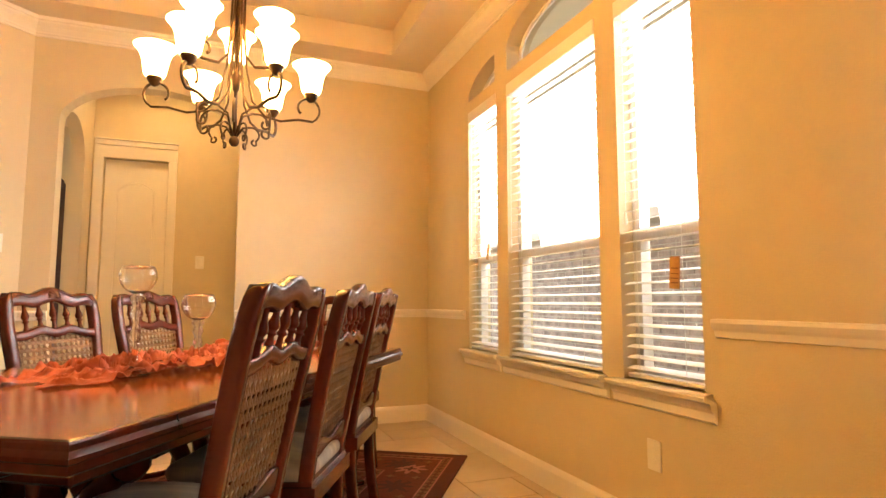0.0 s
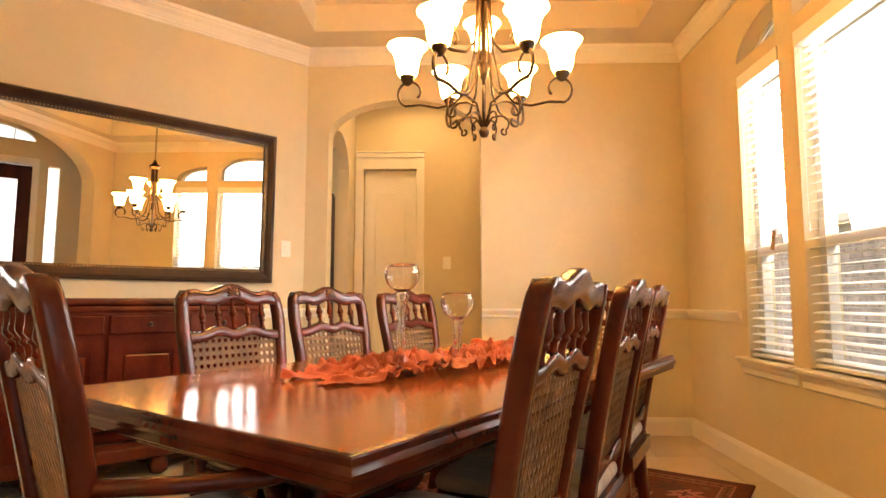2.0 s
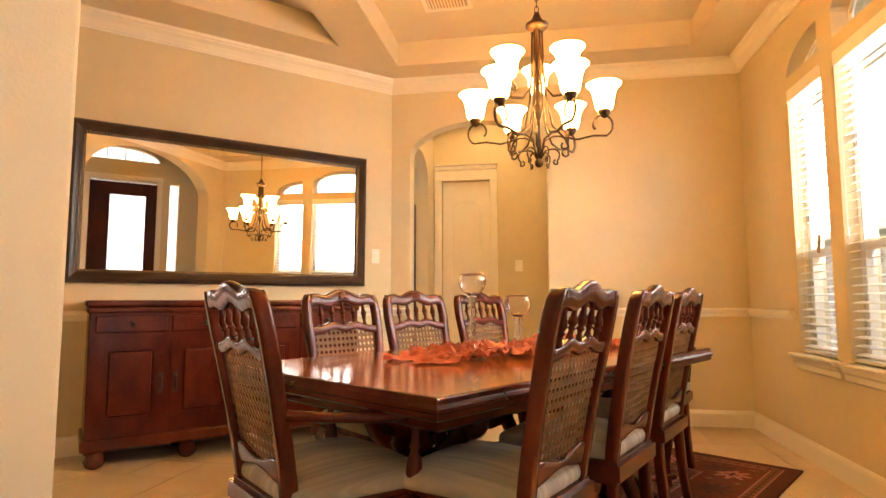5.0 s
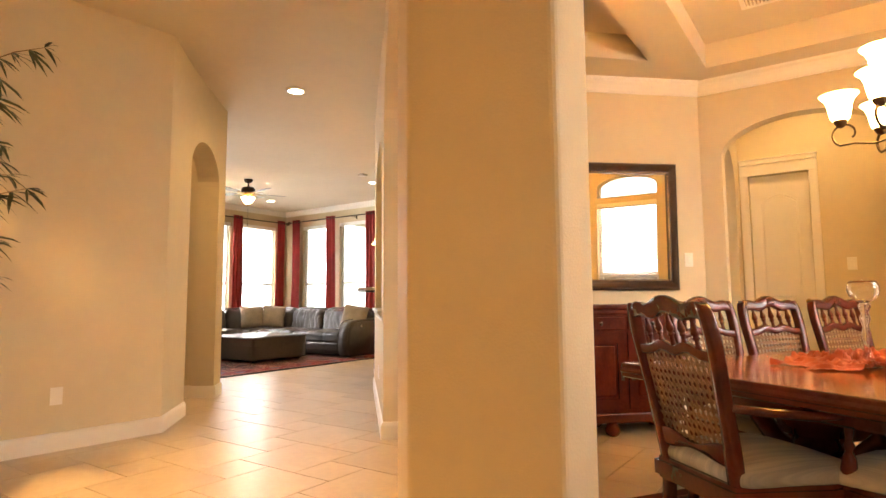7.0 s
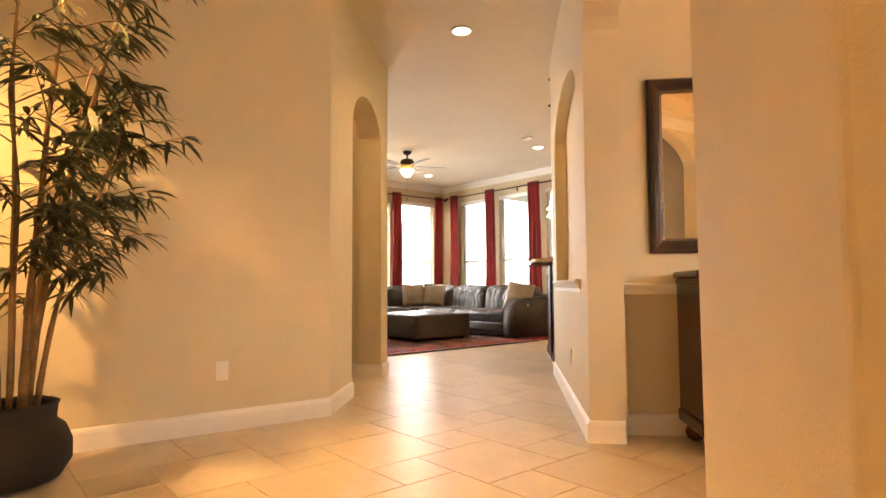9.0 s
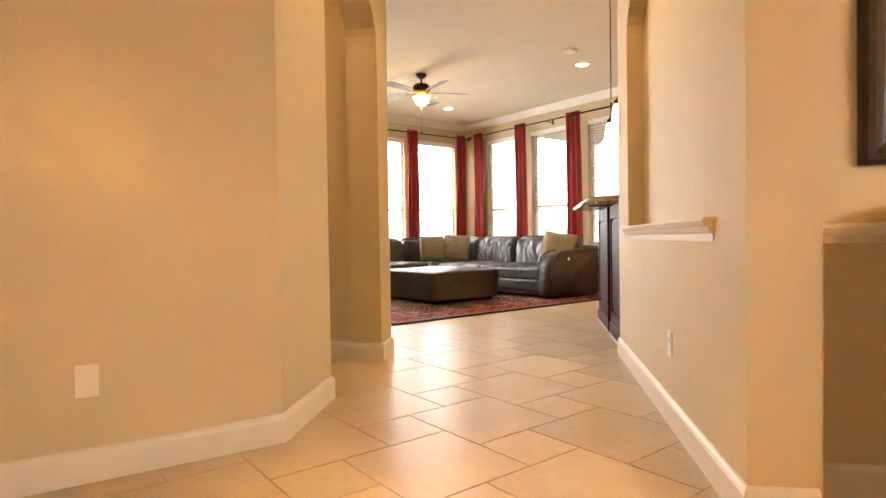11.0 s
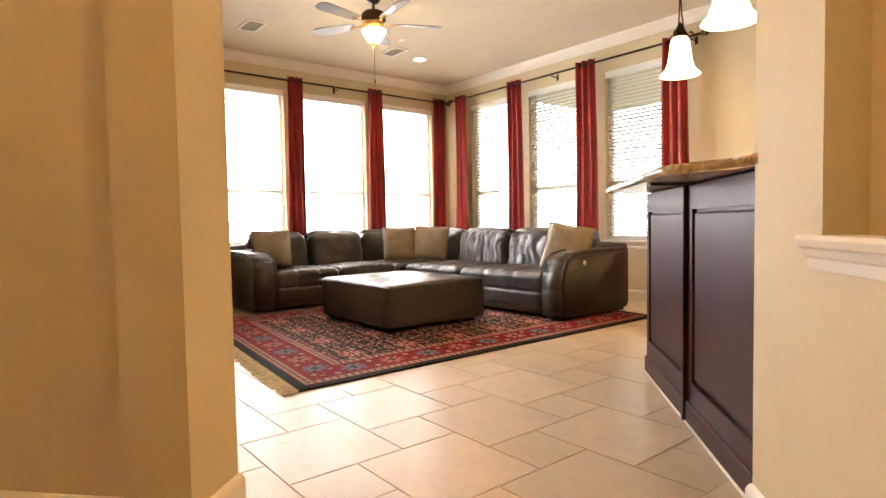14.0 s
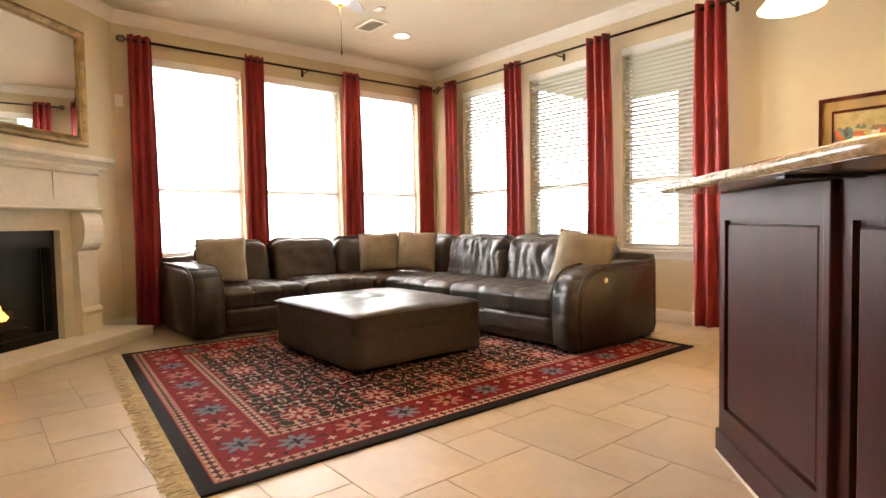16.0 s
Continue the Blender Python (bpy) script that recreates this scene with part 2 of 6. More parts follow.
# hall right wall with a shallow arched niche
arch_wall("wall_hall_right", P0, at(P0, 2.46), -0.10, 0, H, [(0.37, 2.06, 0.90, 2.13, 2.43)])
poly_wall("wall_niche_back", [at(P0, 0, 0.10), at(P0, 2.46, 0.10), at(P0, 2.46, 0.20), at(P0, 0, 0.20)], 0, H)

# hall left
H1, H2 = (-4.48, 1.79), (-4.945, 2.25)
poly_wall("wall_hall_left", [(-4.98, -3.4), H1, H2, at(H2, 0, -0.24), (-4.72, 1.70), (-5.20, -3.4)], 0, H)
PJ = (-5.574, 2.959)
arch_wall("wall_passage_arch", H2, at(PJ, 0.26), 0.22, 0, H, [(0.0, (Vector(PJ) - Vector(H2)).length, 0, 2.20, 2.53)])
poly_wall("wall_passage_north", [at(PJ, 0.02, -0.22), at(PJ, 0.26, -0.22), at(PJ, 0.26, -2.9), at(PJ, 0.06, -2.9), at(PJ, 0.06, -0.22)], 0, H)
poly_wall("wall_passage_south", [at(H2, 0, -0.24), at(H2, -0.15, -0.24), at(H2, -0.15, -2.6), at(H2, 0, -2.6)], 0, H)
poly_wall("wall_passage_end", [at(H2, -0.2, -2.4), at(H2, 1.2, -2.4), at(H2, 1.2, -2.5), at(H2, -0.2, -2.5)], 0, H)

# living room
XL, YN = -11.05, 8.42
WWIN = [(4.72, 5.66), (5.86, 6.90), (7.14, 8.12)]
NWIN = [(-10.44, -9.62), (-9.26, -8.42), (-8.02, -7.20)]
arch_wall("wall_living_west", (XL, 4.40), (XL, YN + 0.16), 0.16, 0, H, [(a - 4.40, b - 4.40, 0.70, 2.72, 2.72) for a, b in WWIN])
arch_wall("wall_living_north", (XL, YN), (-6.40, YN), 0.16, 0, H, [(a - XL, b - XL, 0.70, 2.72, 2.72) for a, b in NWIN])
poly_wall("wall_kitchen_north", [(-6.40, YN - 0.12), (-0.8, YN - 0.12), (-0.8, YN + 0.16), (-6.40, YN + 0.16)], 0, H)
FW = (XL, 4.40)
poly_wall("wall_fireplace", [FW, at(FW, -3.6), at(FW, -3.6, -0.16), (XL - 0.16, 4.40)], 0, H)
poly_wall("wall_living_south", [at(FW, -3.5), at(PJ, 0.26, -2.8), at(PJ, 0.1, -2.8), at(FW, -3.6, -0.16)], 0, H)
poly_wall("wall_kitchen_east", [(-0.97, 5.90), (-0.97, YN), (-0.80, YN), (-0.80, 5.90)], 0, H)

# pantry lobby behind the dining arch
arch_wall("wall_lobby_left", (-0.96, YB + 0.14), (-0.99, 5.90), 0.095, 0, H, [(0.02, 0.79, 0, 2.08, 2.34)])
arch_wall("wall_lobby_back", (-0.99, 5.77), (0.34, 5.77), 0.13, 0, H, [(0.09, 0.60, 0, 2.196, 2.196)])
poly_wall("wall_lobby_right", [(0.22, YB + 0.14), (0.34, YB + 0.14), (0.34, 5.77), (0.22, 5.77)], 0, H)
poly_wall("wall_pantry_back", [(-1.0, 6.6), (0.34, 6.6), (0.34, 6.7), (-1.0, 6.7)], 0, H)

# foyer: the entry stands across the corner
ED = (1.60, -0.35)
arch_wall("wall_entry", at(ED, 0, -3.2), at(ED, 0, 1.0), -0.16, 0, H,
          [(2.34, 3.22, 0, 2.53, 2.53), (3.393, 3.525, 0.10, 2.53, 2.53), (2.10, 3.24, 2.84, 2.845, 3.03)])
poly_wall("wall_foyer_south", [(-5.2, -3.3), (0.6, -3.3), (0.6, -3.45), (-5.2, -3.45)], 0, H)
poly_wall("wall_foyer_east", [at(ED, 0, -3.2), (0.6, -3.4), (0.45, -3.4), at(ED, 0.12, -3.2)], 0, H)
poly_wall("wall_foyer_north", [(XW, 0.42), at(ED, 0.3, 1.0), at(ED, -0.16, 1.0), (XW, 0.58)], 0, H)

# ceilings
ceil_bm = bmesh.new()
box(ceil_bm, -12, 3.2, -4.2, 9.4, H, H + 0.1)
tagged(obj("ceiling", ceil_bm, CEIL), kind="structure")


def plate_with_holes(bm, outer, holes, z0, z1):
    """A flat slab with holes through it."""
    loops = [outer] + holes
    for z in (z0, z1):
        edges = []
        for lp in loops:
            vs = [bm.verts.new((x, y, z)) for x, y in lp]
            edges += [bm.edges.new((vs[i], vs[(i + 1) % len(vs)])) for i in range(len(vs))]
        bmesh.ops.triangle_fill(bm, use_beauty=True, edges=edges)
    for lp in loops:
        for i in range(len(lp)):
            a, b = lp[i], lp[(i + 1) % len(lp)]
            bm.faces.new([bm.verts.new((a[0], a[1], z0)), bm.verts.new((b[0], b[1], z0)), bm.verts.new((b[0], b[1], z1)), bm.verts.new((a[0], a[1], z1))])


DIN = [(-0.73, 0.80), (XW + 0.02, 0.80), (XW + 0.02, YB + 0.02), (C0[0], YB + 0.02), at(C0, 0.02, -2.52), at(P0, -0.1, 0.12), at(PIL[0], 0.1, 0.15), (-1.08, 0.82)]
TRAY = [(-1.0, 1.05), (1.25, 1.05), (1.25, 4.19), (-0.98, 4.19)]
TRI = [(-1.32, 3.775), (-2.14, 2.97), (-1.32, 2.15)]
dc = bmesh.new()
plate_with_holes(dc, DIN, [TRAY, TRI], DH, 3.00)
tagged(obj("ceiling_dining", dc, CEIL), kind="structure")
lid = bmesh.new()
box(lid, -3.0, XW, 0.80, YB, 3.0, 3.05)
tagged(obj("ceiling_tray", lid, CEIL), kind="structure")

# mouldings
BASE = [(0, 0), (0.016, 0), (0.016, 0.095), (0.012, 0.108), (0.006, 0.118), (0, 0.122)]
RAIL = [(0, 0.812), (0.010, 0.815), (0.014, 0.835), (0.022, 0.845), (0.030, 0.862), (0.028, 0.874), (0, 0.876)]


def crown(z):
    return [(0, z - 0.112), (0.010, z - 0.110), (0.012, z - 0.098), (0.018, z - 0.092), (0.022, z - 0.082), (0.042, z - 0.052), (0.066, z - 0.034), (0.070, z - 0.024), (0.080, z - 0.020), (0.084, z - 0.008), (0.088, z), (0, z)]


def moulding(name, prof, *paths):
    for p in paths:
        bm = bmesh.new()
        sweep(bm, prof, p)
        tagged(obj(name, bm, TRIM), kind="structure")


moulding("baseboard", BASE,
         [(XW, 0.82), (XW, YB), (0.185, YB)], [(C0[0] + 0.165, YB), C0, at(C0, 0, -2.5)],
         [at(P0, 0, 0.19), P0, at(P0, 2.46), at(P0, 2.46, 0.2)],
         [(-4.97, -3.3), H1, H2, at(H2, 0, -0.24)][::-1], [at(PJ, 0.26, -1.5), at(PJ, 0.26), PJ, at(PJ, 0, -0.22), at(PJ, 0.06, -0.22), at(PJ, 0.06, -1.9)],
         [PIL[3], PIL[2], PIL[1], PIL[0], PIL[5]], [(-6.40, YN), (XL, YN), FW, at(FW, -0.35)], [(0.22, 5.77), (-0.31, 5.77)])
moulding("chair_rail", RAIL, [(XW, 0.82), (XW, 1.62)], [(XW, 3.75), (XW, YB), (0.185, YB)], [(C0[0] + 0.165, YB), C0, at(C0, 0, -2.5)])
moulding("crown_moulding", crown(DH), [(-0.72, 0.815), (XW, 0.815), (XW, YB), C0, at(C0, 0, -2.5)])
moulding("crown_moulding", crown(H), [(-6.40, YN), (XL, YN), FW, at(FW, -3.4)])

# ---- more materials ----
CANE = mat("cane", (0.19, 0.095, 0.033), 0.55, var=0.2, scale=20)
CUSHION = mat("striped_seat_fabric", (0.48, 0.42, 0.32), 0.85, var=0.1, scale=5, second=(0.24, 0.23, 0.20), bump=0.2, bump_scale=250, stretch=(7, 0.15, 0.15))
SILK = mat("orange_organza", (0.42, 0.082, 0.033), 0.55, var=0.15, scale=9, second=(0.28, 0.042, 0.018), bump=0.15, bump_scale=300)
SILK.node_tree.nodes["Principled BSDF"].inputs["Alpha"].default_value = 0.88
STITCH = mat("dark_red_thread", (0.22, 0.018, 0.012), 0.5, var=0.15, scale=30)
CLEAR = glass_mat("clear_glass", (1, 1, 1), 0.0, 1.5)
BLACKFRAME = mat("dark_frame", (0.035, 0.018, 0.012), 0.3, var=0.25, scale=8, bump=0.25, bump_scale=70)
PLATE = mat("switch_plate", (0.80, 0.76, 0.68), 0.35, var=0.02)
GILT = mat("aged_gilt", (0.30, 0.21, 0.10), 0.38, metal=0.75, var=0.25, scale=12, bump=0.3, bump_scale=60)
STONE = mat("cast_stone", (0.70, 0.64, 0.50), 0.7, var=0.06, scale=3, bump=0.25, bump_scale=35)
BLACKMETAL = mat("black_metal", (0.012, 0.012, 0.012), 0.4, metal=0.3, var=0.2, scale=6, bump=0.1)
GRANITE = mat("granite", (0.55, 0.43, 0.28), 0.2, var=0.2, scale=45, second=(0.26, 0.17, 0.09), coat=0.2)
BRASS = mat("antique_brass", (0.42, 0.27, 0.09), 0.3, metal=0.9, var=0.2, scale=10)
BLADE = mat("fan_blade", (0.16, 0.15, 0.14), 0.4, var=0.15, scale=3)
PILLOW = mat("pillow_linen", (0.30, 0.25, 0.19), 0.9, var=0.12, scale=8, bump=0.5, bump_scale=260)
LEAF = mat("bamboo_leaf", (0.075, 0.085, 0.028), 0.5, var=0.3, scale=9, second=(0.035, 0.045, 0.016))
CANEWOOD = mat("bamboo_stem", (0.20, 0.115, 0.045), 0.5, var=0.25, scale=8)
BASKET = mat("dark_basket", (0.016, 0.014, 0.014), 0.8, var=0.2, scale=20, bump=0.9, bump_scale=110)
SOIL = mat("soil", (0.04, 0.028, 0.02), 0.95, var=0.3, scale=30, bump=0.8)
SHADE = emit_mat("lit_shade_glass", (1.0, 0.62, 0.27), 16.0)
CHAND = emit_mat("lit_chandelier_glass", (1.0, 0.52, 0.125), 74.0)
BULB = emit_mat("lit_lamp_lens", (1.0, 0.86, 0.62), 14.0)
FLAME = emit_mat("flame", (1.0, 0.36, 0.07), 5.0)
FRINGE = mat("wool_fringe", (0.60, 0.54, 0.42), 0.95, var=0.15, scale=30, bump=0.5)
LOG = mat("ceramic_log", (0.05, 0.035, 0.028), 0.9, var=0.3, scale=14, bump=0.6)


def tile_mat():
    m = mat("floor_tile", (0.63, 0.52, 0.375), 0.34, var=0.08, scale=2.6, second=(0.50, 0.40, 0.28), bump=0.10, bump_scale=9, spec=0.5)
    nt = m.node_tree
    b = nt.nodes["Principled BSDF"]
    src = b.inputs["Base Color"].links[0].from_socket
    oi = nt.nodes.new("ShaderNodeObjectInfo")
    ge = nt.nodes.new("ShaderNodeNewGeometry")
    ad = nt.nodes.new("ShaderNodeMath")
    nt.links.new(oi.outputs["Random"], ad.inputs[0])
    nt.links.new(ge.outputs["Random Per Island"], ad.inputs[1])
    rg = nt.nodes.new("ShaderNodeMapRange")
    rg.inputs["From Max"].default_value = 2.0
    rg.inputs["To Min"].default_value, rg.inputs["To Max"].default_value = 0.86, 1.12
    nt.links.new(ad.outputs[0], rg.inputs["Value"])
    hs = nt.nodes.new("ShaderNodeHueSaturation")
    nt.links.new(src, hs.inputs["Color"])
    nt.links.new(rg.outputs[0], hs.inputs["Value"])
    nt.links.new(hs.outputs[0], b.inputs["Base Color"])
    return m


TILE = tile_mat()


class Nodes:
    """Short hand for arithmetic in a node tree."""
    def __init__(self, nt):
        self.nt = nt

    def put(self, sock, v):
        if isinstance(v, (int, float)):
            sock.default_value = v
        elif isinstance(v, tuple):
            sock.default_value = v if len(v) == 4 else (*v, 1)
        else:
            self.nt.links.new(v, sock)

    def op(self, kind, a, b=0.0, c=0.0):
        n = self.nt.nodes.new("ShaderNodeMath")
        n.operation = kind
        for s, v in zip(n.inputs, (a, b, c)):
            self.put(s, v)
        return n.outputs[0]

    def mix(self, f, a, b):
        n = self.nt.nodes.new("ShaderNodeMix")
        n.data_type = "RGBA"
        self.put(n.inputs[0], f)
        self.put(n.inputs[6], a)
        self.put(n.inputs[7], b)
        return n.outputs[2]

    def vec(self, x, y, z=0.0):
        n = self.nt.nodes.new("ShaderNodeCombineXYZ")
        for s, v in zip(n.inputs, (x, y, z)):
            self.put(s, v)
        return n.outputs[0]

    def noise(self, v, scale, detail=2.0):
        n = self.nt.nodes.new("ShaderNodeTexNoise")
        n.inputs["Scale"].default_value, n.inputs["Detail"].default_value = scale, detail
        self.nt.links.new(v, n.inputs["Vector"])
        return n.outputs["Fac"]


def rug_mat(name, w, h, field, border, cream, accent, edge, skew=0.0):
    """An oriental rug w by h about its middle: edge band, guard stripes, main border with star flowers, and a mirrored floral field."""
    m = bpy.data.materials.new(name)
    m.use_nodes = True
    nt = m.node_tree
    bs = nt.nodes["Principled BSDF"]
    bs.inputs["Roughness"].default_value = 0.95
    bs.inputs["Specular IOR Level"].default_value = 0.1
    N = Nodes(nt)
    tc = nt.nodes.new("ShaderNodeTexCoord")
    sp = nt.nodes.new("ShaderNodeSeparateXYZ")
    nt.links.new(tc.outputs["Object"], sp.inputs[0])
    x = sp.outputs[0]
    y = N.op("MULTIPLY_ADD", x, skew, sp.outputs[1])
    ax, ay = N.op("ABSOLUTE", x), N.op("ABSOLUTE", y)
    dx, dy = N.op("SUBTRACT", w / 2, ax), N.op("SUBTRACT", h / 2, ay)
    d = N.op("MINIMUM", dx, dy)
    along = N.op("ADD", N.op("MULTIPLY", N.op("LESS_THAN", dx, dy), y), N.op("MULTIPLY", N.op("GREATER_THAN", dx, dy), x))

    def flower(u, v, lobes, r0, amp, phase=0.0):
        ang = N.op("ARCTAN2", v, u)
        rr = N.op("SQRT", N.op("ADD", N.op("MULTIPLY", u, u), N.op("MULTIPLY", v, v)))
        lim = N.op("MULTIPLY_ADD", N.op("COSINE", N.op("MULTIPLY_ADD", ang, lobes, phase)), amp, r0)
        return N.op("LESS_THAN", rr, lim)

    def cell(v, p):
        return N.op("SUBTRACT", N.op("MULTIPLY", N.op("FRACT", N.op("DIVIDE", v, p)), p), p / 2)

    # field: mirrored cells with palmettes and scrolls
    p, q = 0.56, 0.48
    fx, fy = N.op("PINGPONG", x, p / 2), N.op("PINGPONG", y, q / 2)
    fv = N.vec(fx, fy)
    n1, n2, n3 = N.noise(fv, 11, 0.6), N.noise(fv, 18, 1.0), N.noise(N.vec(fy, fx, 0.7), 17, 0.8)
    lines = N.op("LESS_THAN", N.op("ABSOLUTE", N.op("SUBTRACT", n1, 0.5)), 0.018)
    blobs = N.op("GREATER_THAN", n2, 0.60)
    reds = N.op("GREATER_THAN", n3, 0.635)
    col = N.mix(blobs, field, cream)
    col = N.mix(lines, col, cream)
    col = N.mix(reds, col, border)
    col = N.mix(N.op("GREATER_THAN", N.noise(N.vec(fx, fy, 2.3), 32, 1.0), 0.65), col, N_pink)
    u1, v1 = cell(x, p), cell(y, q)
    col = N.mix(flower(u1, v1, 8, 0.085, 0.028), col, border)
    col = N.mix(flower(u1, v1, 8, 0.062, 0.022, 3.14), col, cream)
    col = N.mix(flower(u1, v1, 6, 0.030, 0.010), col, border)
    # main border
    bc, bw = 0.265, 0.25
    cu, cv = cell(along, 0.30), N.op("SUBTRACT", d, bc)
    alt = N.op("LESS_THAN", N.op("FRACT", N.op("DIVIDE", along, 0.60)), 0.5)
    star = N.mix(alt, accent, N_pink)
    bcol = N.mix(N.op("GREATER_THAN", N.noise(N.vec(along, d), 26, 1.0), 0.64), border, edge)
    bcol = N.mix(flower(cu, cv, 8, 0.072, 0.026), bcol, star)
    bcol = N.mix(flower(cu, cv, 4, 0.026, 0.014), bcol, edge)
    cu2 = cell(N.op("ADD", along, 0.15), 0.30)
    bcol = N.mix(flower(cu2, N.op("SUBTRACT", N.op("ABSOLUTE", cv), 0.07), 4, 0.018, 0.008), bcol, cream)
    inborder = N.op("LESS_THAN", N.op("ABSOLUTE", cv), bw / 2)
    col = N.mix(N.op("LESS_THAN", d, bc + bw / 2 + 0.07), col, bcol)
    # guard stripes: a cream chain on dark between thin lines
    for c0 in (bc - bw / 2 - 0.035, bc + bw / 2 + 0.035):
        g = N.op("SUBTRACT", d, c0)
        ch = cell(along, 0.052)
        gcol = N.mix(flower(ch, g, 4, 0.018, 0.006), cream, edge)
        gcol = N.mix(flower(ch, g, 2, 0.007, 0.002), gcol, border)
        gcol = N.mix(N.op("GREATER_THAN", N.op("ABSOLUTE", g), 0.022), gcol, N_pink)
        gcol = N.mix(N.op("GREATER_THAN", N.op("ABSOLUTE", g), 0.030), gcol, border)
        col = N.mix(N.op("LESS_THAN", N.op("ABSOLUTE", g), 0.035), col, gcol)
    col = N.mix(N.op("LESS_THAN", d, bc - bw / 2 - 0.07), col, edge)
    fine = N.noise(tc.outputs["Object"], 160, 3.0)
    hs = nt.nodes.new("ShaderNodeHueSaturation")
    N.put(hs.inputs["Color"], col)
    N.put(hs.inputs["Value"], N.op("MULTIPLY_ADD", fine, 0.9, 0.55))
    nt.links.new(hs.outputs[0], bs.inputs["Base Color"])
    bp = nt.nodes.new("ShaderNodeBump")
    bp.inputs["Strength"].default_value, bp.inputs["Distance"].default_value = 0.6, 0.004
    nt.links.new(fine, bp.inputs["Height"])
    nt.links.new(bp.outputs[0], bs.inputs["Normal"])
    return m


N_pink = (0.33, 0.13, 0.10)
RUG1 = rug_mat("oriental_rug", 2.91, 3.67, (0.012, 0.008, 0.008), (0.155, 0.009, 0.014), (0.42, 0.27, 0.21), (0.13, 0.14, 0.17), (0.010, 0.007, 0.007), 0.083)
RUG2 = rug_mat("brown_rug", 1.59, 3.38, (0.10, 0.038, 0.022), (0.125, 0.038, 0.022), (0.17, 0.085, 0.048), (0.075, 0.032, 0.022), (0.085, 0.030, 0.019))


# ---- generic shapes ----
def cushion(x0, x1, y0, y1, z0, z1, r, puff=0.0, n=10, wrinkle=0.0, m=None, seed=0.0):
    """A soft rounded block whose top swells by puff."""
    bm = bmesh.new()
    bmesh.ops.create_cube(bm, size=2)
    bmesh.ops.subdivide_edges(bm, edges=bm.edges[:], cuts=n, use_grid_fill=True)
    c = Vector(((x0 + x1) / 2, (y0 + y1) / 2, (z0 + z1) / 2))
    h = Vector(((x1 - x0) / 2, (y1 - y0) / 2, (z1 - z0) / 2))
    r = min(r, h.x, h.y, h.z)
    for v in bm.verts:
        p = Vector((v.co.x * h.x, v.co.y * h.y, v.co.z * h.z))
        q = Vector([max(-h[i] + r, min(h[i] - r, p[i])) for i in range(3)])
        d = p - q
        w = q + d.normalized() * r if d.length > 1e-6 else p
        u, t = v.co.x, v.co.y
        if v.co.z > 0:
            w.z += puff * (1 - u * u) * (1 - t * t)
        if wrinkle:
            w += Vector((0, 0, 1)) * wrinkle * noise.noise(Vector((w.x * 9 + seed, w.y * 4, w.z * 5))) + Vector((1, 1, 0)) * wrinkle * 0.5 * noise.noise(Vector((w.x * 5, w.z * 7, w.y * 6 + seed)))
        w += c
        v.co = m @ w if m else w
    return bm


def ribbon(bm, xs, lo, hi, yf, th):
    """A shaped rail: from lo(x) to hi(x) high, at depth yf(z), th thick."""
    rows = []
    for x in xs:
        a, b = lo(x), hi(x)
        rows.append([bm.verts.new((x, yf(a) - th / 2, a)), bm.verts.new((x, yf(b) - th / 2, b)), bm.verts.new((x, yf(b) + th / 2, b)), bm.verts.new((x, yf(a) + th / 2, a))])
    for a, b in zip(rows, rows[1:]):
        for k in range(4):
            bm.faces.new((a[k], b[k], b[(k + 1) % 4], a[(k + 1) % 4]))
    bm.faces.new(rows[0])
    bm.faces.new(rows[-1][::-1])


def arc(c, r, a0, a1, n=12, y=0.0):
    return [(c[0] + r * math.cos(radians(a0 + (a1 - a0) * i / n)), y, c[1] + r * math.sin(radians(a0 + (a1 - a0) * i / n))) for i in range(n + 1)]


def spiral(cx, cz, r0, r1, a0, a1, n=16):
    return [(cx + (r0 + (r1 - r0) * i / n) * math.cos(radians(a0 + (a1 - a0) * i / n)), cz + (r0 + (r1 - r0) * i / n) * math.sin(radians(a0 + (a1 - a0) * i / n))) for i in range(n + 1)]


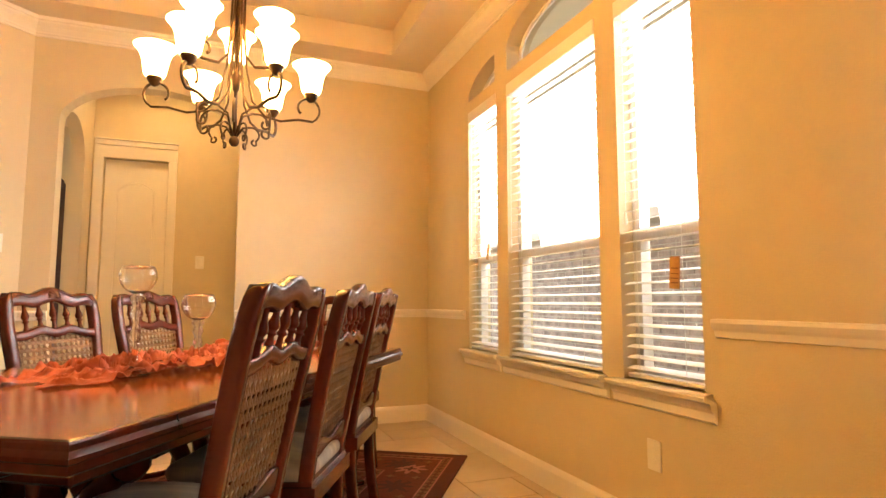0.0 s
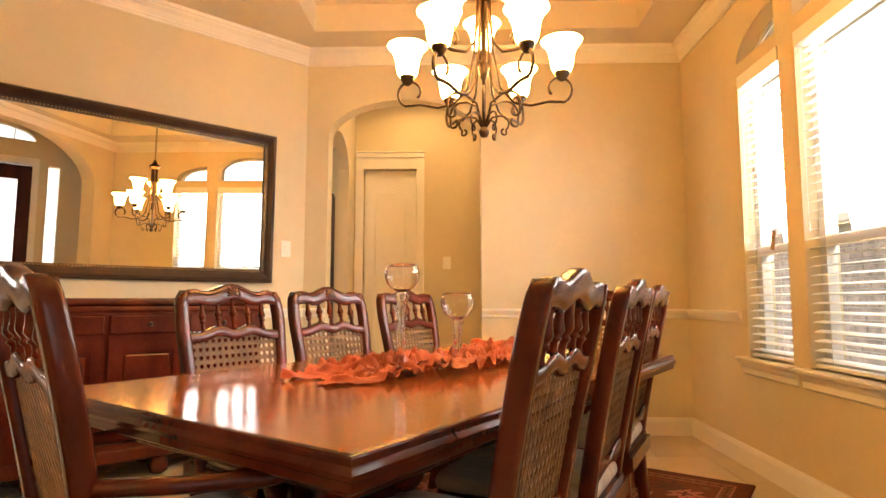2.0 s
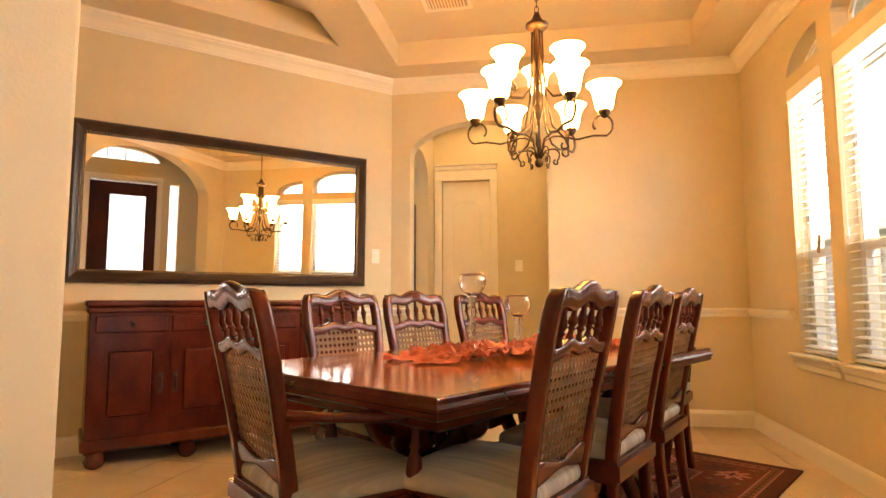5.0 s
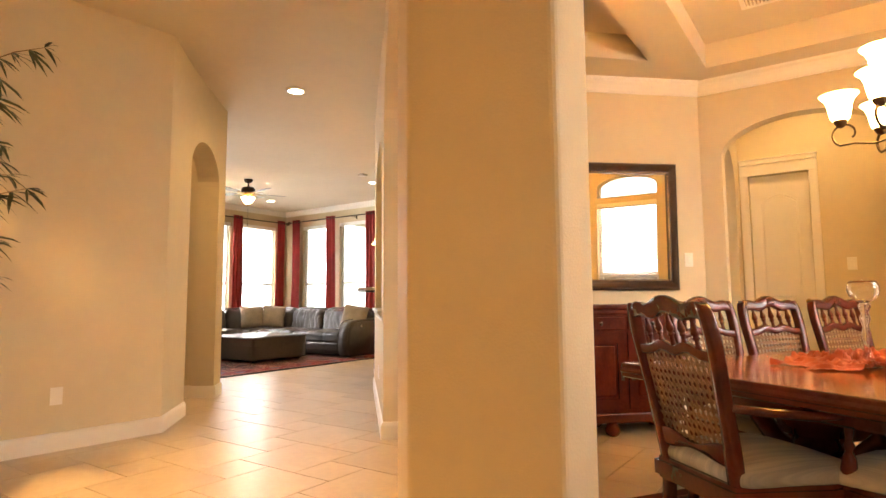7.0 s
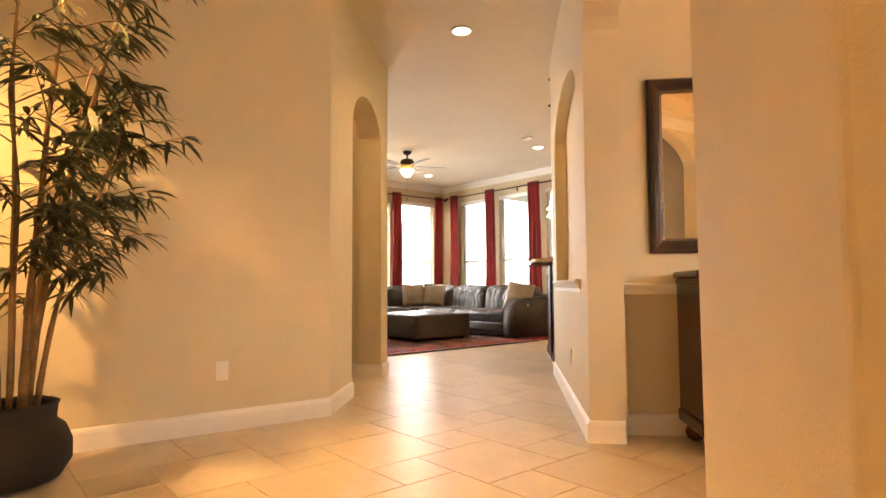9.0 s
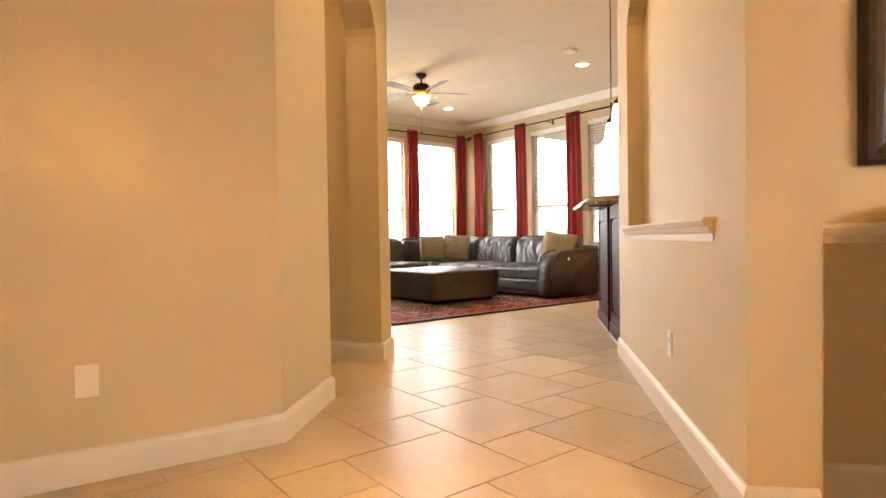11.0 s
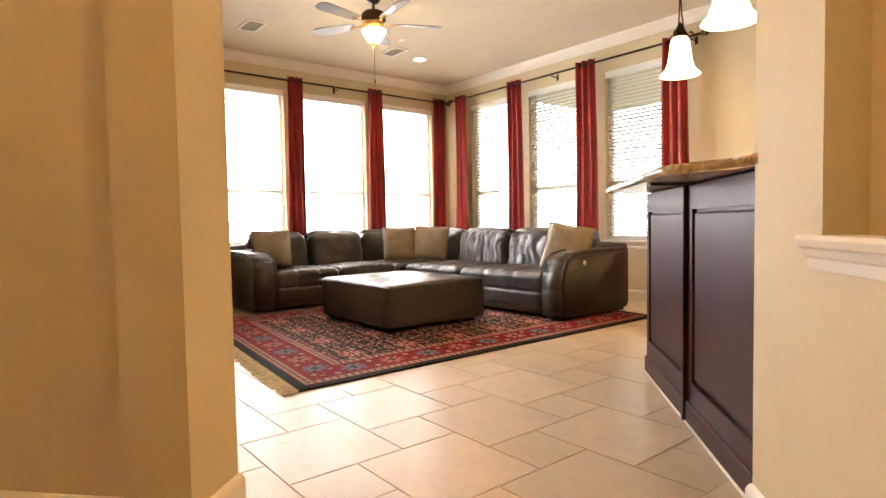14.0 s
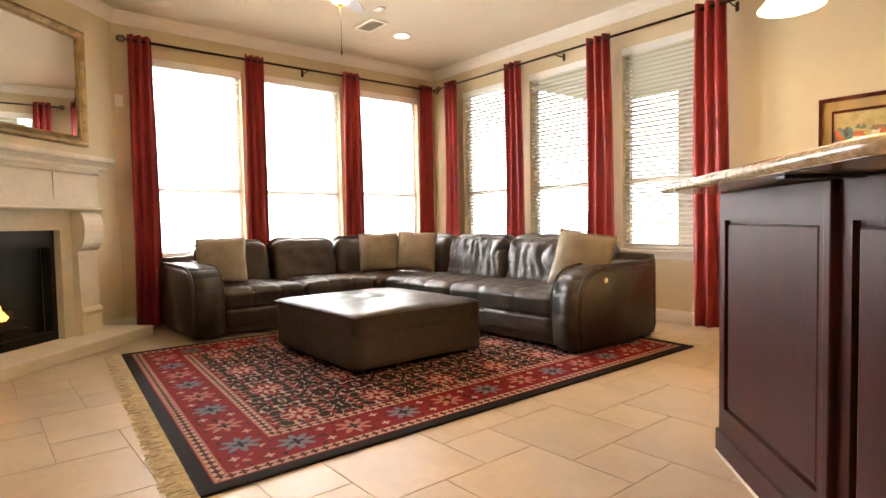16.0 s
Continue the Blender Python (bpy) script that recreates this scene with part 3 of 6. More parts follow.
# ---- windows and blinds ----
def window(name, m, w, z0, z1, meet, apron=True, arch=None):
    """A sash window in a local frame: x along the wall from 0 to w, y outwards, z up."""
    e = new(name)
    e.matrix_basis = m
    tagged(e, "white sash window with an inside sill", "window", kind="structure")
    bm = bmesh.new()
    f = 0.045
    for a in ((0, f, z0, z1), (w - f, w, z0, z1), (f, w - f, z0, z0 + f), (f, w - f, z1 - f, z1), (f, w - f, meet - 0.025, meet + 0.025)):
        box(bm, a[0], a[1], 0.07, 0.12, a[2], a[3])
    part("window_frame", bm, TRIM, e)
    for a, b in ((z0 + f, meet - 0.025), (meet + 0.025, z1 - f)):
        bm = bmesh.new()
        box(bm, f, w - f, 0.094, 0.098, a, b)
        p = part("pane", bm, PANE, e)
        p.visible_shadow = False
    bm = bmesh.new()
    prof = [(0.09, 0.0), (-0.055, 0.0), (-0.06, -0.008), (-0.055, -0.022), (-0.035, -0.028), (-0.030, -0.05), (-0.018, -0.062), (-0.016, -0.09), (-0.003, -0.10), (-0.003, -0.03), (0.09, -0.03)]
    a = [bm.verts.new((-0.05, y, z0 + z)) for y, z in prof]
    b = [bm.verts.new((w + 0.05, y, z0 + z)) for y, z in prof]
    for v in a + b:
        if v.co.y > -0.003 + 1e-6:
            v.co.x = max(0.001, min(w - 0.001, v.co.x))
    for k in range(len(prof)):
        j = (k + 1) % len(prof)
        bm.faces.new((a[k], b[k], b[j], a[j]))
    bm.faces.new(a[::-1])
    bm.faces.new(b)
    part("window_sill", bm, TRIM, e)
    return e


def blind(m, w, z0, z1, tilt=12, pitch=0.043):
    e = new("window_blind")
    e.matrix_basis = m
    tagged(e, "white horizontal slat blind hanging open inside the window", "blind", "window blinds")
    bm = bmesh.new()
    box(bm, 0.004, w - 0.004, -0.006, 0.058, z1 - 0.075, z1 - 0.002)
    part("headrail", bm, BLIND, e)
    bm = rbox(0.012, w - 0.012, 0.010, 0.054, z0 + 0.006, z0 + 0.024, 0.004, 1)
    part("bottom_rail", bm, BLIND, e)
    bm = bmesh.new()
    ca, sa = math.cos(radians(tilt)), math.sin(radians(tilt))
    rows = []
    for s, z in ((-0.023, 0.0), (0.0, 0.0025), (0.023, 0.0)):
        for dz in (0, 0.0022):
            rows.append([bm.verts.new((x, 0.032 + s * ca, z + dz + s * sa)) for x in (0.012, w - 0.012)])
    for i, j in ((0, 2), (2, 4), (4, 5), (5, 3), (3, 1), (1, 0)):
        bm.faces.new((rows[i][0], rows[i][1], rows[j][1], rows[j][0]))
    bm.faces.new([rows[i][0] for i in (0, 2, 4, 5, 3, 1)])
    bm.faces.new([rows[i][1] for i in (0, 2, 4, 5, 3, 1)][::-1])
    me = bpy.data.meshes.new("slat")
    bmesh.ops.recalc_face_normals(bm, faces=bm.faces)
    bm.to_mesh(me)
    bm.free()
    me.materials.append(BLIND)
    z = z0 + 0.045
    while z < z1 - 0.085:
        o = new("slat", me)
        o.parent = e
        o.location = (0, 0, z)
        z += pitch
    for x in (0.12 * w + 0.04, w - 0.12 * w - 0.04):
        bm = bmesh.new()
        tube(bm, [(x, 0.008, z1 - 0.05), (x, 0.008, z0 + 0.01)], 0.0012, 5)
        part("ladder_cord", bm, BLIND, e)
    bm = bmesh.new()
    tube(bm, [(0.05, 0.0, z1 - 0.05), (0.05, -0.004, z1 - 0.95)], 0.0014, 5)
    lathe(bm, [(0.003, z1 - 0.99), (0.007, z1 - 0.98), (0.004, z1 - 0.94)], 8, pose(0.05, -0.004, 0))
    part("pull_cord", bm, BLIND, e)
    return e


k = 0
for a, b in WINS:
    k += 1
    mm = pose(XW, b, 0, 0, 0, -90)
    window("window_%d" % k, mm, b - a, 0.62, 2.24, 1.215)
    blind(mm, b - a, 0.62, 2.24)
def transom(y0, y1, tops):
    """A small arched light over a window: white bars round one pane."""
    k_ = new("window_transom")
    tagged(k_, "white arched transom light above the window", "window", kind="structure")
    n = len(tops) - 1
    pts = [(y0 + (y1 - y0) * i / n, z - 0.012) for i, z in enumerate(tops)]
    bm = bmesh.new()
    tube(bm, [(XW + 0.10, y, z) for y, z in [(y0, 2.332)] + pts + [(y1, 2.332), (y0, 2.332)]], 0.014, 6)
    part("window_frame", bm, TRIM, k_)
    bm = bmesh.new()
    f = [bm.verts.new((XW + 0.10, y, z)) for y, z in [(y0, 2.322)] + pts + [(y1, 2.322)]]
    g = [bm.verts.new((XW + 0.104, y, z)) for y, z in [(y0, 2.322)] + pts + [(y1, 2.322)]]
    bm.faces.new(f)
    bm.faces.new(g[::-1])
    part("pane", bm, PANE, k_).visible_shadow = False


transom(2.25, 3.12, [2.46 + 0.16 * math.sqrt(max(0, 1 - (2 * i / 16 - 1) ** 2)) for i in range(17)])
transom(3.28, 3.69, [2.325 + 0.175 * math.sqrt(max(0, 1 - (i / 12) ** 2)) for i in range(13)])
transom(1.68, 2.09, [2.325 + 0.175 * math.sqrt(max(0, 1 - (1 - i / 12) ** 2)) for i in range(13)])
for a, b in WWIN:
    k += 1
    mm = pose(XL, a, 0, 0, 0, 90)
    window("window_%d" % k, mm, b - a, 0.70, 2.72, 1.39)
    blind(mm, b - a, 0.70, 2.72, tilt=4)
for a, b in NWIN:
    k += 1
    mm = pose(a, YN, 0)
    window("window_%d" % k, mm, b - a, 0.70, 2.72, 1.39)
    blind(mm, b - a, 0.70, 2.72, tilt=-15)


# ---- dining room ----
def switch_plate(m, label, rocker=True):
    t = new("light_switch" if rocker else "wall_outlet")
    t.matrix_basis = m
    tagged(t, label, "switch" if rocker else "outlet")
    part("plate", rbox(-0.037, 0.037, -0.006, 0.0, -0.058, 0.058, 0.003, 2), PLATE, t)
    if rocker:
        part("rocker", rbox(-0.017, 0.017, -0.010, -0.005, -0.032, 0.032, 0.002, 1), PLATE, t)
    else:
        for z in (-0.02, 0.02):
            bm = bmesh.new()
            lathe(bm, [(0.0, 0.0), (0.015, 0.0), (0.015, 0.003), (0.0, 0.003)], 14, pose(0, -0.005, z, 90))
            for x in (-0.005, 0.005):
                box(bm, x - 0.001, x + 0.001, -0.0095, -0.0075, z - 0.002, z + 0.006)
            part("socket", bm, PLATE, t)
    return t


def wall_pose(p, z, turn):
    """Local -y points into the room."""
    return pose(p[0], p[1], z, 0, 0, turn)


switch_plate(wall_pose(at(C0, 0, -0.145), 1.30, 43), "white rocker light switch on the beige wall")
switch_plate(wall_pose((-0.10, 5.77), 1.29, 0), "white rocker light switch in the pantry lobby")
switch_plate(wall_pose((XW, 1.94), 0.35, -90), "white wall outlet under the window", False)
switch_plate(wall_pose((-4.546, 1.10), 0.361, 84.5), "white double wall outlet above the baseboard", False)
switch_plate(wall_pose(at(P0, 0.93), 0.36, 133 - 180), "white wall outlet below the niche", False)

dining_window_light = [lamp("window_light", "AREA", (XW + 0.15, (a + b) / 2, 1.74), 26, (1, 0.97, 0.94), b - a, (0, (a + b) / 2, 1.45), size_y=0.98) for a, b in WINS]
for a, b in WWIN:
    lamp("window_light", "AREA", (XL - 0.15, (a + b) / 2 - 0.06, 1.62), 150, (1, 0.985, 0.985), b - a - 0.16, (0, (a + b) / 2 - 0.06, 1.3), size_y=1.80)

def back_y(z):
    return -0.20 - 0.11 * max(0.0, (z - 0.42) / 0.56) ** 1.2 if z > 0.42 else -0.20 - 0.05 * ((0.42 - z) / 0.42) ** 2


def crest_top(x):
    u = min(1.0, abs(x) / 0.205)
    return 0.950 + 0.027 * 0.5 * (1 + math.cos(min(1, u / 0.58) * math.pi)) + 0.007 * math.sin(max(0, u - 0.58) / 0.42 * math.pi) - 0.022 * max(0.0, (u - 0.84) / 0.16) ** 2


def crest_low(x):
    u = min(1.0, abs(x) / 0.205)
    return 0.898 + 0.022 * 0.5 * (1 + math.cos(min(1, u / 0.50) * math.pi)) + 0.008 * math.sin(max(0, u - 0.50) / 0.50 * math.pi)


def mid_top(x):
    u = abs(x) / 0.205
    return 0.817 + 0.018 * math.exp(-((u - 0.34) / 0.24) ** 2) - 0.004 * u


def rounded(a, b, n=14, p=0.45):
    """Points of a soft-cornered rectangle of half sizes a and b."""
    out = []
    for k in range(n):
        q = 2 * math.pi * (k + 0.5) / n
        c, s = math.cos(q), math.sin(q)
        out.append((a * math.copysign(abs(c) ** p, c), b * math.copysign(abs(s) ** p, s)))
    return out


def skin(bm, rows):
    n = len(rows[0])
    for a, b in zip(rows, rows[1:]):
        for k in range(n):
            bm.faces.new((a[k], a[(k + 1) % n], b[(k + 1) % n], b[k]))
    bm.faces.new(rows[0])
    bm.faces.new(rows[-1][::-1])


def rail(xs, lo, hi, th):
    """A shaped chair rail with softly rounded edges, leaning with the back."""
    bm = bmesh.new()
    rows = []
    for x in xs:
        a, b = lo(x), hi(x)
        rows.append([bm.verts.new((x, back_y((a + b) / 2 + d) + e, (a + b) / 2 + d)) for d, e in rounded((b - a) / 2, th / 2)])
    skin(bm, rows)
    return bm


def dining_chair(arms=False):
    c = new("dining_armchair" if arms else "dining_chair")
    tagged(c, "carved mahogany dining armchair with cane back and striped seat" if arms else "carved mahogany dining chair with cane back and striped seat",
           "armchair" if arms else "chair", "chairs round the dining table")
    for s in (-1, 1):
        bm = bmesh.new()
        rows = []
        for i in range(40):
            z = 0.952 * i / 39
            x = s * (0.178 + 0.038 * min(1, max(0, (z - 0.4) / 0.45)) - 0.010 * max(0, (z - 0.80) / 0.145) ** 2)
            hw = 0.021 + 0.004 * math.exp(-((z - 0.5) / 0.08) ** 2)
            if z > 0.90:
                hw *= math.sqrt(max(0.05, 1 - ((z - 0.90) / 0.055) ** 2))
                x -= s * 0.5 * (0.021 - min(0.021, hw))
            y = back_y(z)
            rows.append([bm.verts.new((x + d, y + e, z)) for d, e in rounded(hw, 0.020)])
        skin(bm, rows)
        part("stile", bm, DARKWOOD, c, smooth=True)
    xs = [-0.207 + 0.414 * i / 44 for i in range(45)]
    part("crest_rail", rail(xs, crest_low, crest_top, 0.036), DARKWOOD, c, smooth=True)
    # a bead along the crest's front edge
    bm = bmesh.new()
    tube(bm, [(x, back_y(crest_top(x) - 0.012) + 0.018, crest_top(x) - 0.012) for x in xs], 0.0035, 6)
    part("crest_bead", bm, DARKWOOD, c, smooth=True)
    bm = bmesh.new()
    grid = []
    for i in range(43):
        a = radians(-8 + 196 * i / 42)
        row = []
        for k in range(7):
            r = k / 6
            rib = abs(math.cos(i / 42 * math.pi * 7))
            rad = 0.035 * r * (0.88 + 0.12 * rib)
            z = 0.939 + rad * math.sin(a)
            row.append(bm.verts.new((rad * math.cos(a), back_y(z) + 0.012 + 0.014 * math.sqrt(max(0, 1 - r * r)) + 0.005 * rib * r * (1 - 0.5 * r), z)))
        grid.append(row)
    for a, b in zip(grid, grid[1:]):
        for k in range(6):
            bm.faces.new((a[k], b[k], b[k + 1], a[k + 1]))
    bmesh.ops.remove_doubles(bm, verts=bm.verts[:], dist=0.0002)
    o = part("shell_carving", bm, DARKWOOD, c, smooth=True)
    md = o.modifiers.new("thick", "SOLIDIFY")
    md.thickness, md.offset = 0.012, -1
    part("middle_rail", rail([-0.2 + 0.4 * i / 36 for i in range(37)], lambda x: mid_top(x) - 0.034, mid_top, 0.03), DARKWOOD, c, smooth=True)
    for i in range(5):
        x = (i - 2) * 0.066
        lo, hi = mid_top(x) - 0.006, crest_low(x) + 0.006
        ln = hi - lo
        bm = bmesh.new()
        prof = [(0.0105, 0), (0.010, 0.10), (0.0075, 0.16), (0.0068, 0.30), (0.0115, 0.35), (0.0120, 0.38), (0.0075, 0.42), (0.012, 0.49), (0.0142, 0.55), (0.0125, 0.63), (0.009, 0.74), (0.007, 0.86), (0.0068, 1.0)]
        lathe(bm, [(r, t * ln) for r, t in prof], 14, Matrix.Translation((x, back_y(lo), lo)) @ Matrix.Rotation(math.atan2(back_y(lo) - back_y(hi), ln), 4, "X"))
        part("spindle", bm, DARKWOOD, c, smooth=True)
    part("lower_rail", rail([-0.185 + 0.37 * i / 20 for i in range(21)], lambda x: 0.488 + 0.01 * math.cos(x * 20), lambda x: 0.53 - 0.012 * math.cos(x * 22), 0.028), DARKWOOD, c, smooth=True)
    # cane lattice
    bm = bmesh.new()
    za, zb = 0.520, 0.796

    def strip(p, q, t=0.0020, off=0.0):
        d = Vector((q[0] - p[0], 0, q[1] - p[1])).normalized()
        sx, sz = -d.z * t, d.x * t
        vs = []
        for dy in (-0.0009, 0.0009):
            for (x, z), g in ((p, 1), (p, -1), (q, -1), (q, 1)):
                vs.append(bm.verts.new((x + g * sx, back_y(z) + off + dy, z + g * sz)))
        for f in ((0, 1, 2, 3), (7, 6, 5, 4), (0, 3, 7, 4), (1, 0, 4, 5), (2, 1, 5, 6), (3, 2, 6, 7)):
            bm.faces.new([vs[k] for k in f])
    x = -0.185
    while x < 0.19:
        strip((x, za), (x, zb))
        strip((x + 0.006, za), (x + 0.006, zb))
        x += 0.0265
    z = za + 0.008
    while z < zb:
        strip((-0.19, z), (0.19, z), off=0.001)
        strip((-0.19, z + 0.006), (0.19, z + 0.006), off=0.001)
        z += 0.0265
    for sg in (-1, 1):
        k = -0.42
        while k < 0.42:
            p, q = (k, za), (k + sg * (zb - za), zb)
            t0 = max(0, min(1, ((-0.19 if sg > 0 else 0.19) - k) / (sg * (zb - za))))
            t1 = max(0, min(1, ((0.19 if sg > 0 else -0.19) - k) / (sg * (zb - za))))
            if t1 - t0 > 0.02:
                strip((k + sg * (zb - za) * t0, za + (zb - za) * t0), (k + sg * (zb - za) * t1, za + (zb - za) * t1), 0.0016, sg * 0.0012)
            k += 0.0265
    tagged(part("cane_panel", bm, CANE, c, "woven cane back panel"), kind="stuff")
    # seat
    w = 0.27 if arms else 0.245
    bm = bmesh.new()
    fp = [(-0.215, -0.235), (0.215, -0.235), (w, 0.06), (w - 0.02, 0.145), (w - 0.09, 0.188), (0, 0.20), (-w + 0.09, 0.188), (-w + 0.02, 0.145), (-w, 0.06)]
    prism(bm, fp, 0.365, 0.435)
    bmesh.ops.bevel(bm, geom=[e for e in bm.edges if abs(e.verts[0].co.z - e.verts[1].co.z) < 0.001], offset=0.012, segments=2, affect="EDGES")
    part("seat_frame", bm, DARKWOOD, c)
    bm = cushion(-w + 0.012, w - 0.012, -0.215, 0.188, 0.425, 0.482, 0.028, 0.03, 10)
    for v in bm.verts:
        t = (v.co.y + 0.215) / 0.403
        v.co.x *= 0.86 + 0.14 * min(1, t * 1.3)
    part("seat", bm, CUSHION, c, "cream and grey striped seat cushion", smooth=True)
    for s in (-1, 1):
        bm = bmesh.new()
        x, y = s * (w - 0.045), 0.140
        pts = [(x, y, 0.38), (x + s * 0.022, y + 0.025, 0.31), (x + s * 0.018, y + 0.022, 0.22), (x - s * 0.004, y + 0.002, 0.11), (x, y + 0.006, 0.045), (x + s * 0.014, y + 0.022, 0.0)]
        tube(bm, pts, [0.036, 0.035, 0.026, 0.017, 0.016, 0.021], 10)
        part("leg", bm, DARKWOOD, c, smooth=True)
    bm = bmesh.new()
    tube(bm, [(-0.17, -0.18, 0.16), (0, -0.06, 0.165), (0.17, 0.125, 0.17)], 0.012, 8)
    tube(bm, [(0.17, -0.18, 0.16), (0, -0.06, 0.165), (-0.17, 0.125, 0.17)], 0.012, 8)
    part("stretcher", bm, DARKWOOD, c, smooth=True)
    if arms:
        for s in (-1, 1):
            bm = bmesh.new()
            tube(bm, [(s * 0.213, back_y(0.66) + 0.01, 0.655), (s * 0.235, -0.12, 0.64), (s * 0.27, 0.0, 0.632), (s * 0.285, 0.10, 0.638), (s * 0.285, 0.155, 0.63), (s * 0.285, 0.175, 0.60)], [0.017, 0.018, 0.022, 0.026, 0.027, 0.014], 10, 0.75)
            part("arm", bm, DARKWOOD, c, smooth=True)
            bm = bmesh.new()
            lathe(bm, [(0.020, 0.0), (0.020, 0.02), (0.011, 0.035), (0.024, 0.075), (0.020, 0.11), (0.010, 0.13), (0.017, 0.145), (0.010, 0.16), (0.015, 0.20), (0.014, 0.225)], 12, pose(s * 0.262, 0.11, 0.40, 0, s * 4, 0))
            part("arm_post", bm, DARKWOOD, c, smooth=True)
    for o in c.children:          # narrow the whole chair to its true width
        for v in o.data.vertices:
            v.co.x *= 0.88
    return c


E_AX, R_AX = Vector((0.545, 0.839)), Vector((0.839, -0.545))
TN = Vector((-0.112, 1.182))
RUGZ = 0.012


def seat_at(top, turn, lift=RUGZ):
    t = radians(turn)
    return pose(top[0] - 0.31 * math.sin(t), top[1] + 0.31 * math.cos(t), lift, 0, 0, turn)


chair = dining_chair()
chair.matrix_basis = seat_at((0.245, 1.395), 64)
for top, turn in (((0.497, 1.875), 64), ((0.731, 2.402), 64), ((-0.778, 2.376), -124), ((-0.524, 2.750), -124), ((-0.245, 3.198), -124)):
    copy_thing(chair, seat_at(top, turn))
armchair = dining_chair(True)
armchair.matrix_basis = seat_at((-0.672, 1.262), -42)
copy_thing(armchair, seat_at((0.83, 3.49), 145))

# table
tc_ = TN + 0.91 * E_AX - 0.5 * R_AX
table = thing("dining_table", (tc_.x, tc_.y, RUGZ), "long polished mahogany dining table on two scrolled pedestals", "table", 57)
TL, TW, TZ = 0.91, 0.50, 0.708
bm = bmesh.new()
prof = [(-0.006, TZ), (-0.001, TZ - 0.002), (0.001, TZ - 0.006), (0.001, TZ - 0.016), (0.004, TZ - 0.020), (0.008, TZ - 0.026), (0.007, TZ - 0.034), (0.001, TZ - 0.038), (0.001, TZ - 0.052), (-0.004, TZ - 0.056), (-0.05, TZ - 0.057)]
rings = []
for o, z in prof:
    rings.append([bm.verts.new((sx * (TL + o), sy * (TW + o), z)) for sx, sy in ((-1, -1), (1, -1), (1, 1), (-1, 1))])
for a, b in zip(rings, rings[1:]):
    for i in range(4):
        bm.faces.new((a[i], a[(i + 1) % 4], b[(i + 1) % 4], b[i])).material_index = 1
bm.faces.new(rings[0])
bm.faces.new(rings[-1][::-1]).material_index = 1
part("tabletop", bm, [TABLEWOOD, DARKWOOD], table)
part("apron", rbox(-TL + 0.10, TL - 0.10, -TW + 0.09, TW - 0.09, 0.60, 0.655, 0.006, 1), DARKWOOD, table)
for s in (-1, 1):
    bm = bmesh.new()
    lathe(bm, [(0.06, 0.16), (0.085, 0.20), (0.10, 0.27), (0.07, 0.34), (0.05, 0.40), (0.075, 0.46), (0.06, 0.52), (0.11, 0.50), (0.13, 0.61)], 20, pose(s * 0.50, 0, 0))
    part("pedestal", bm, DARKWOOD, table, smooth=True)
    for g in (-1, 1):
        bm = bmesh.new()
        pts = [(0.0, 0.30)] + [(0.10, 0.34), (0.20, 0.30), (0.27, 0.18), (0.33, 0.07)] + spiral(0.365, 0.055, 0.04, 0.012, 160, 480, 12)
        tube(bm, [(s * 0.50, g * y, z) for y, z in pts], [0.055, 0.052, 0.048, 0.042, 0.036] + [0.030] * 13, 8, 0.8)
        part("scroll_foot", bm, DARKWOOD, table, smooth=True)
        bm = bmesh.new()
        pts = [(0.05, 0.40), (0.14, 0.44), (0.22, 0.52)] + spiral(0.26, 0.555, 0.05, 0.015, 200, -160, 12)
        tube(bm, [(s * 0.50, g * y, z) for y, z in pts], [0.045, 0.042, 0.038] + [0.030] * 13, 8, 0.8)
        part("scroll_bracket", bm, DARKWOOD, table, smooth=True)
bm = bmesh.new()
tube(bm, [(-0.50, 0, 0.24), (-0.2, 0, 0.22), (0.2, 0, 0.22), (0.50, 0, 0.24)], [0.05, 0.035, 0.035, 0.05], 10)
part("stretcher", bm, DARKWOOD, table, smooth=True)
TOPZ = RUGZ + TZ

rc_ = tc_ + 0.14 * E_AX - 0.135 * R_AX
rug2 = thing("dining_rug", (rc_.x, rc_.y, 0), "brown and rust patterned rug under the dining table", "rug", 57 - 90)
bm = rbox(-0.795, 0.795, -1.69, 1.69, 0.0, RUGZ, 0.004, 1)
part("rug_body", bm, RUG2, rug2)


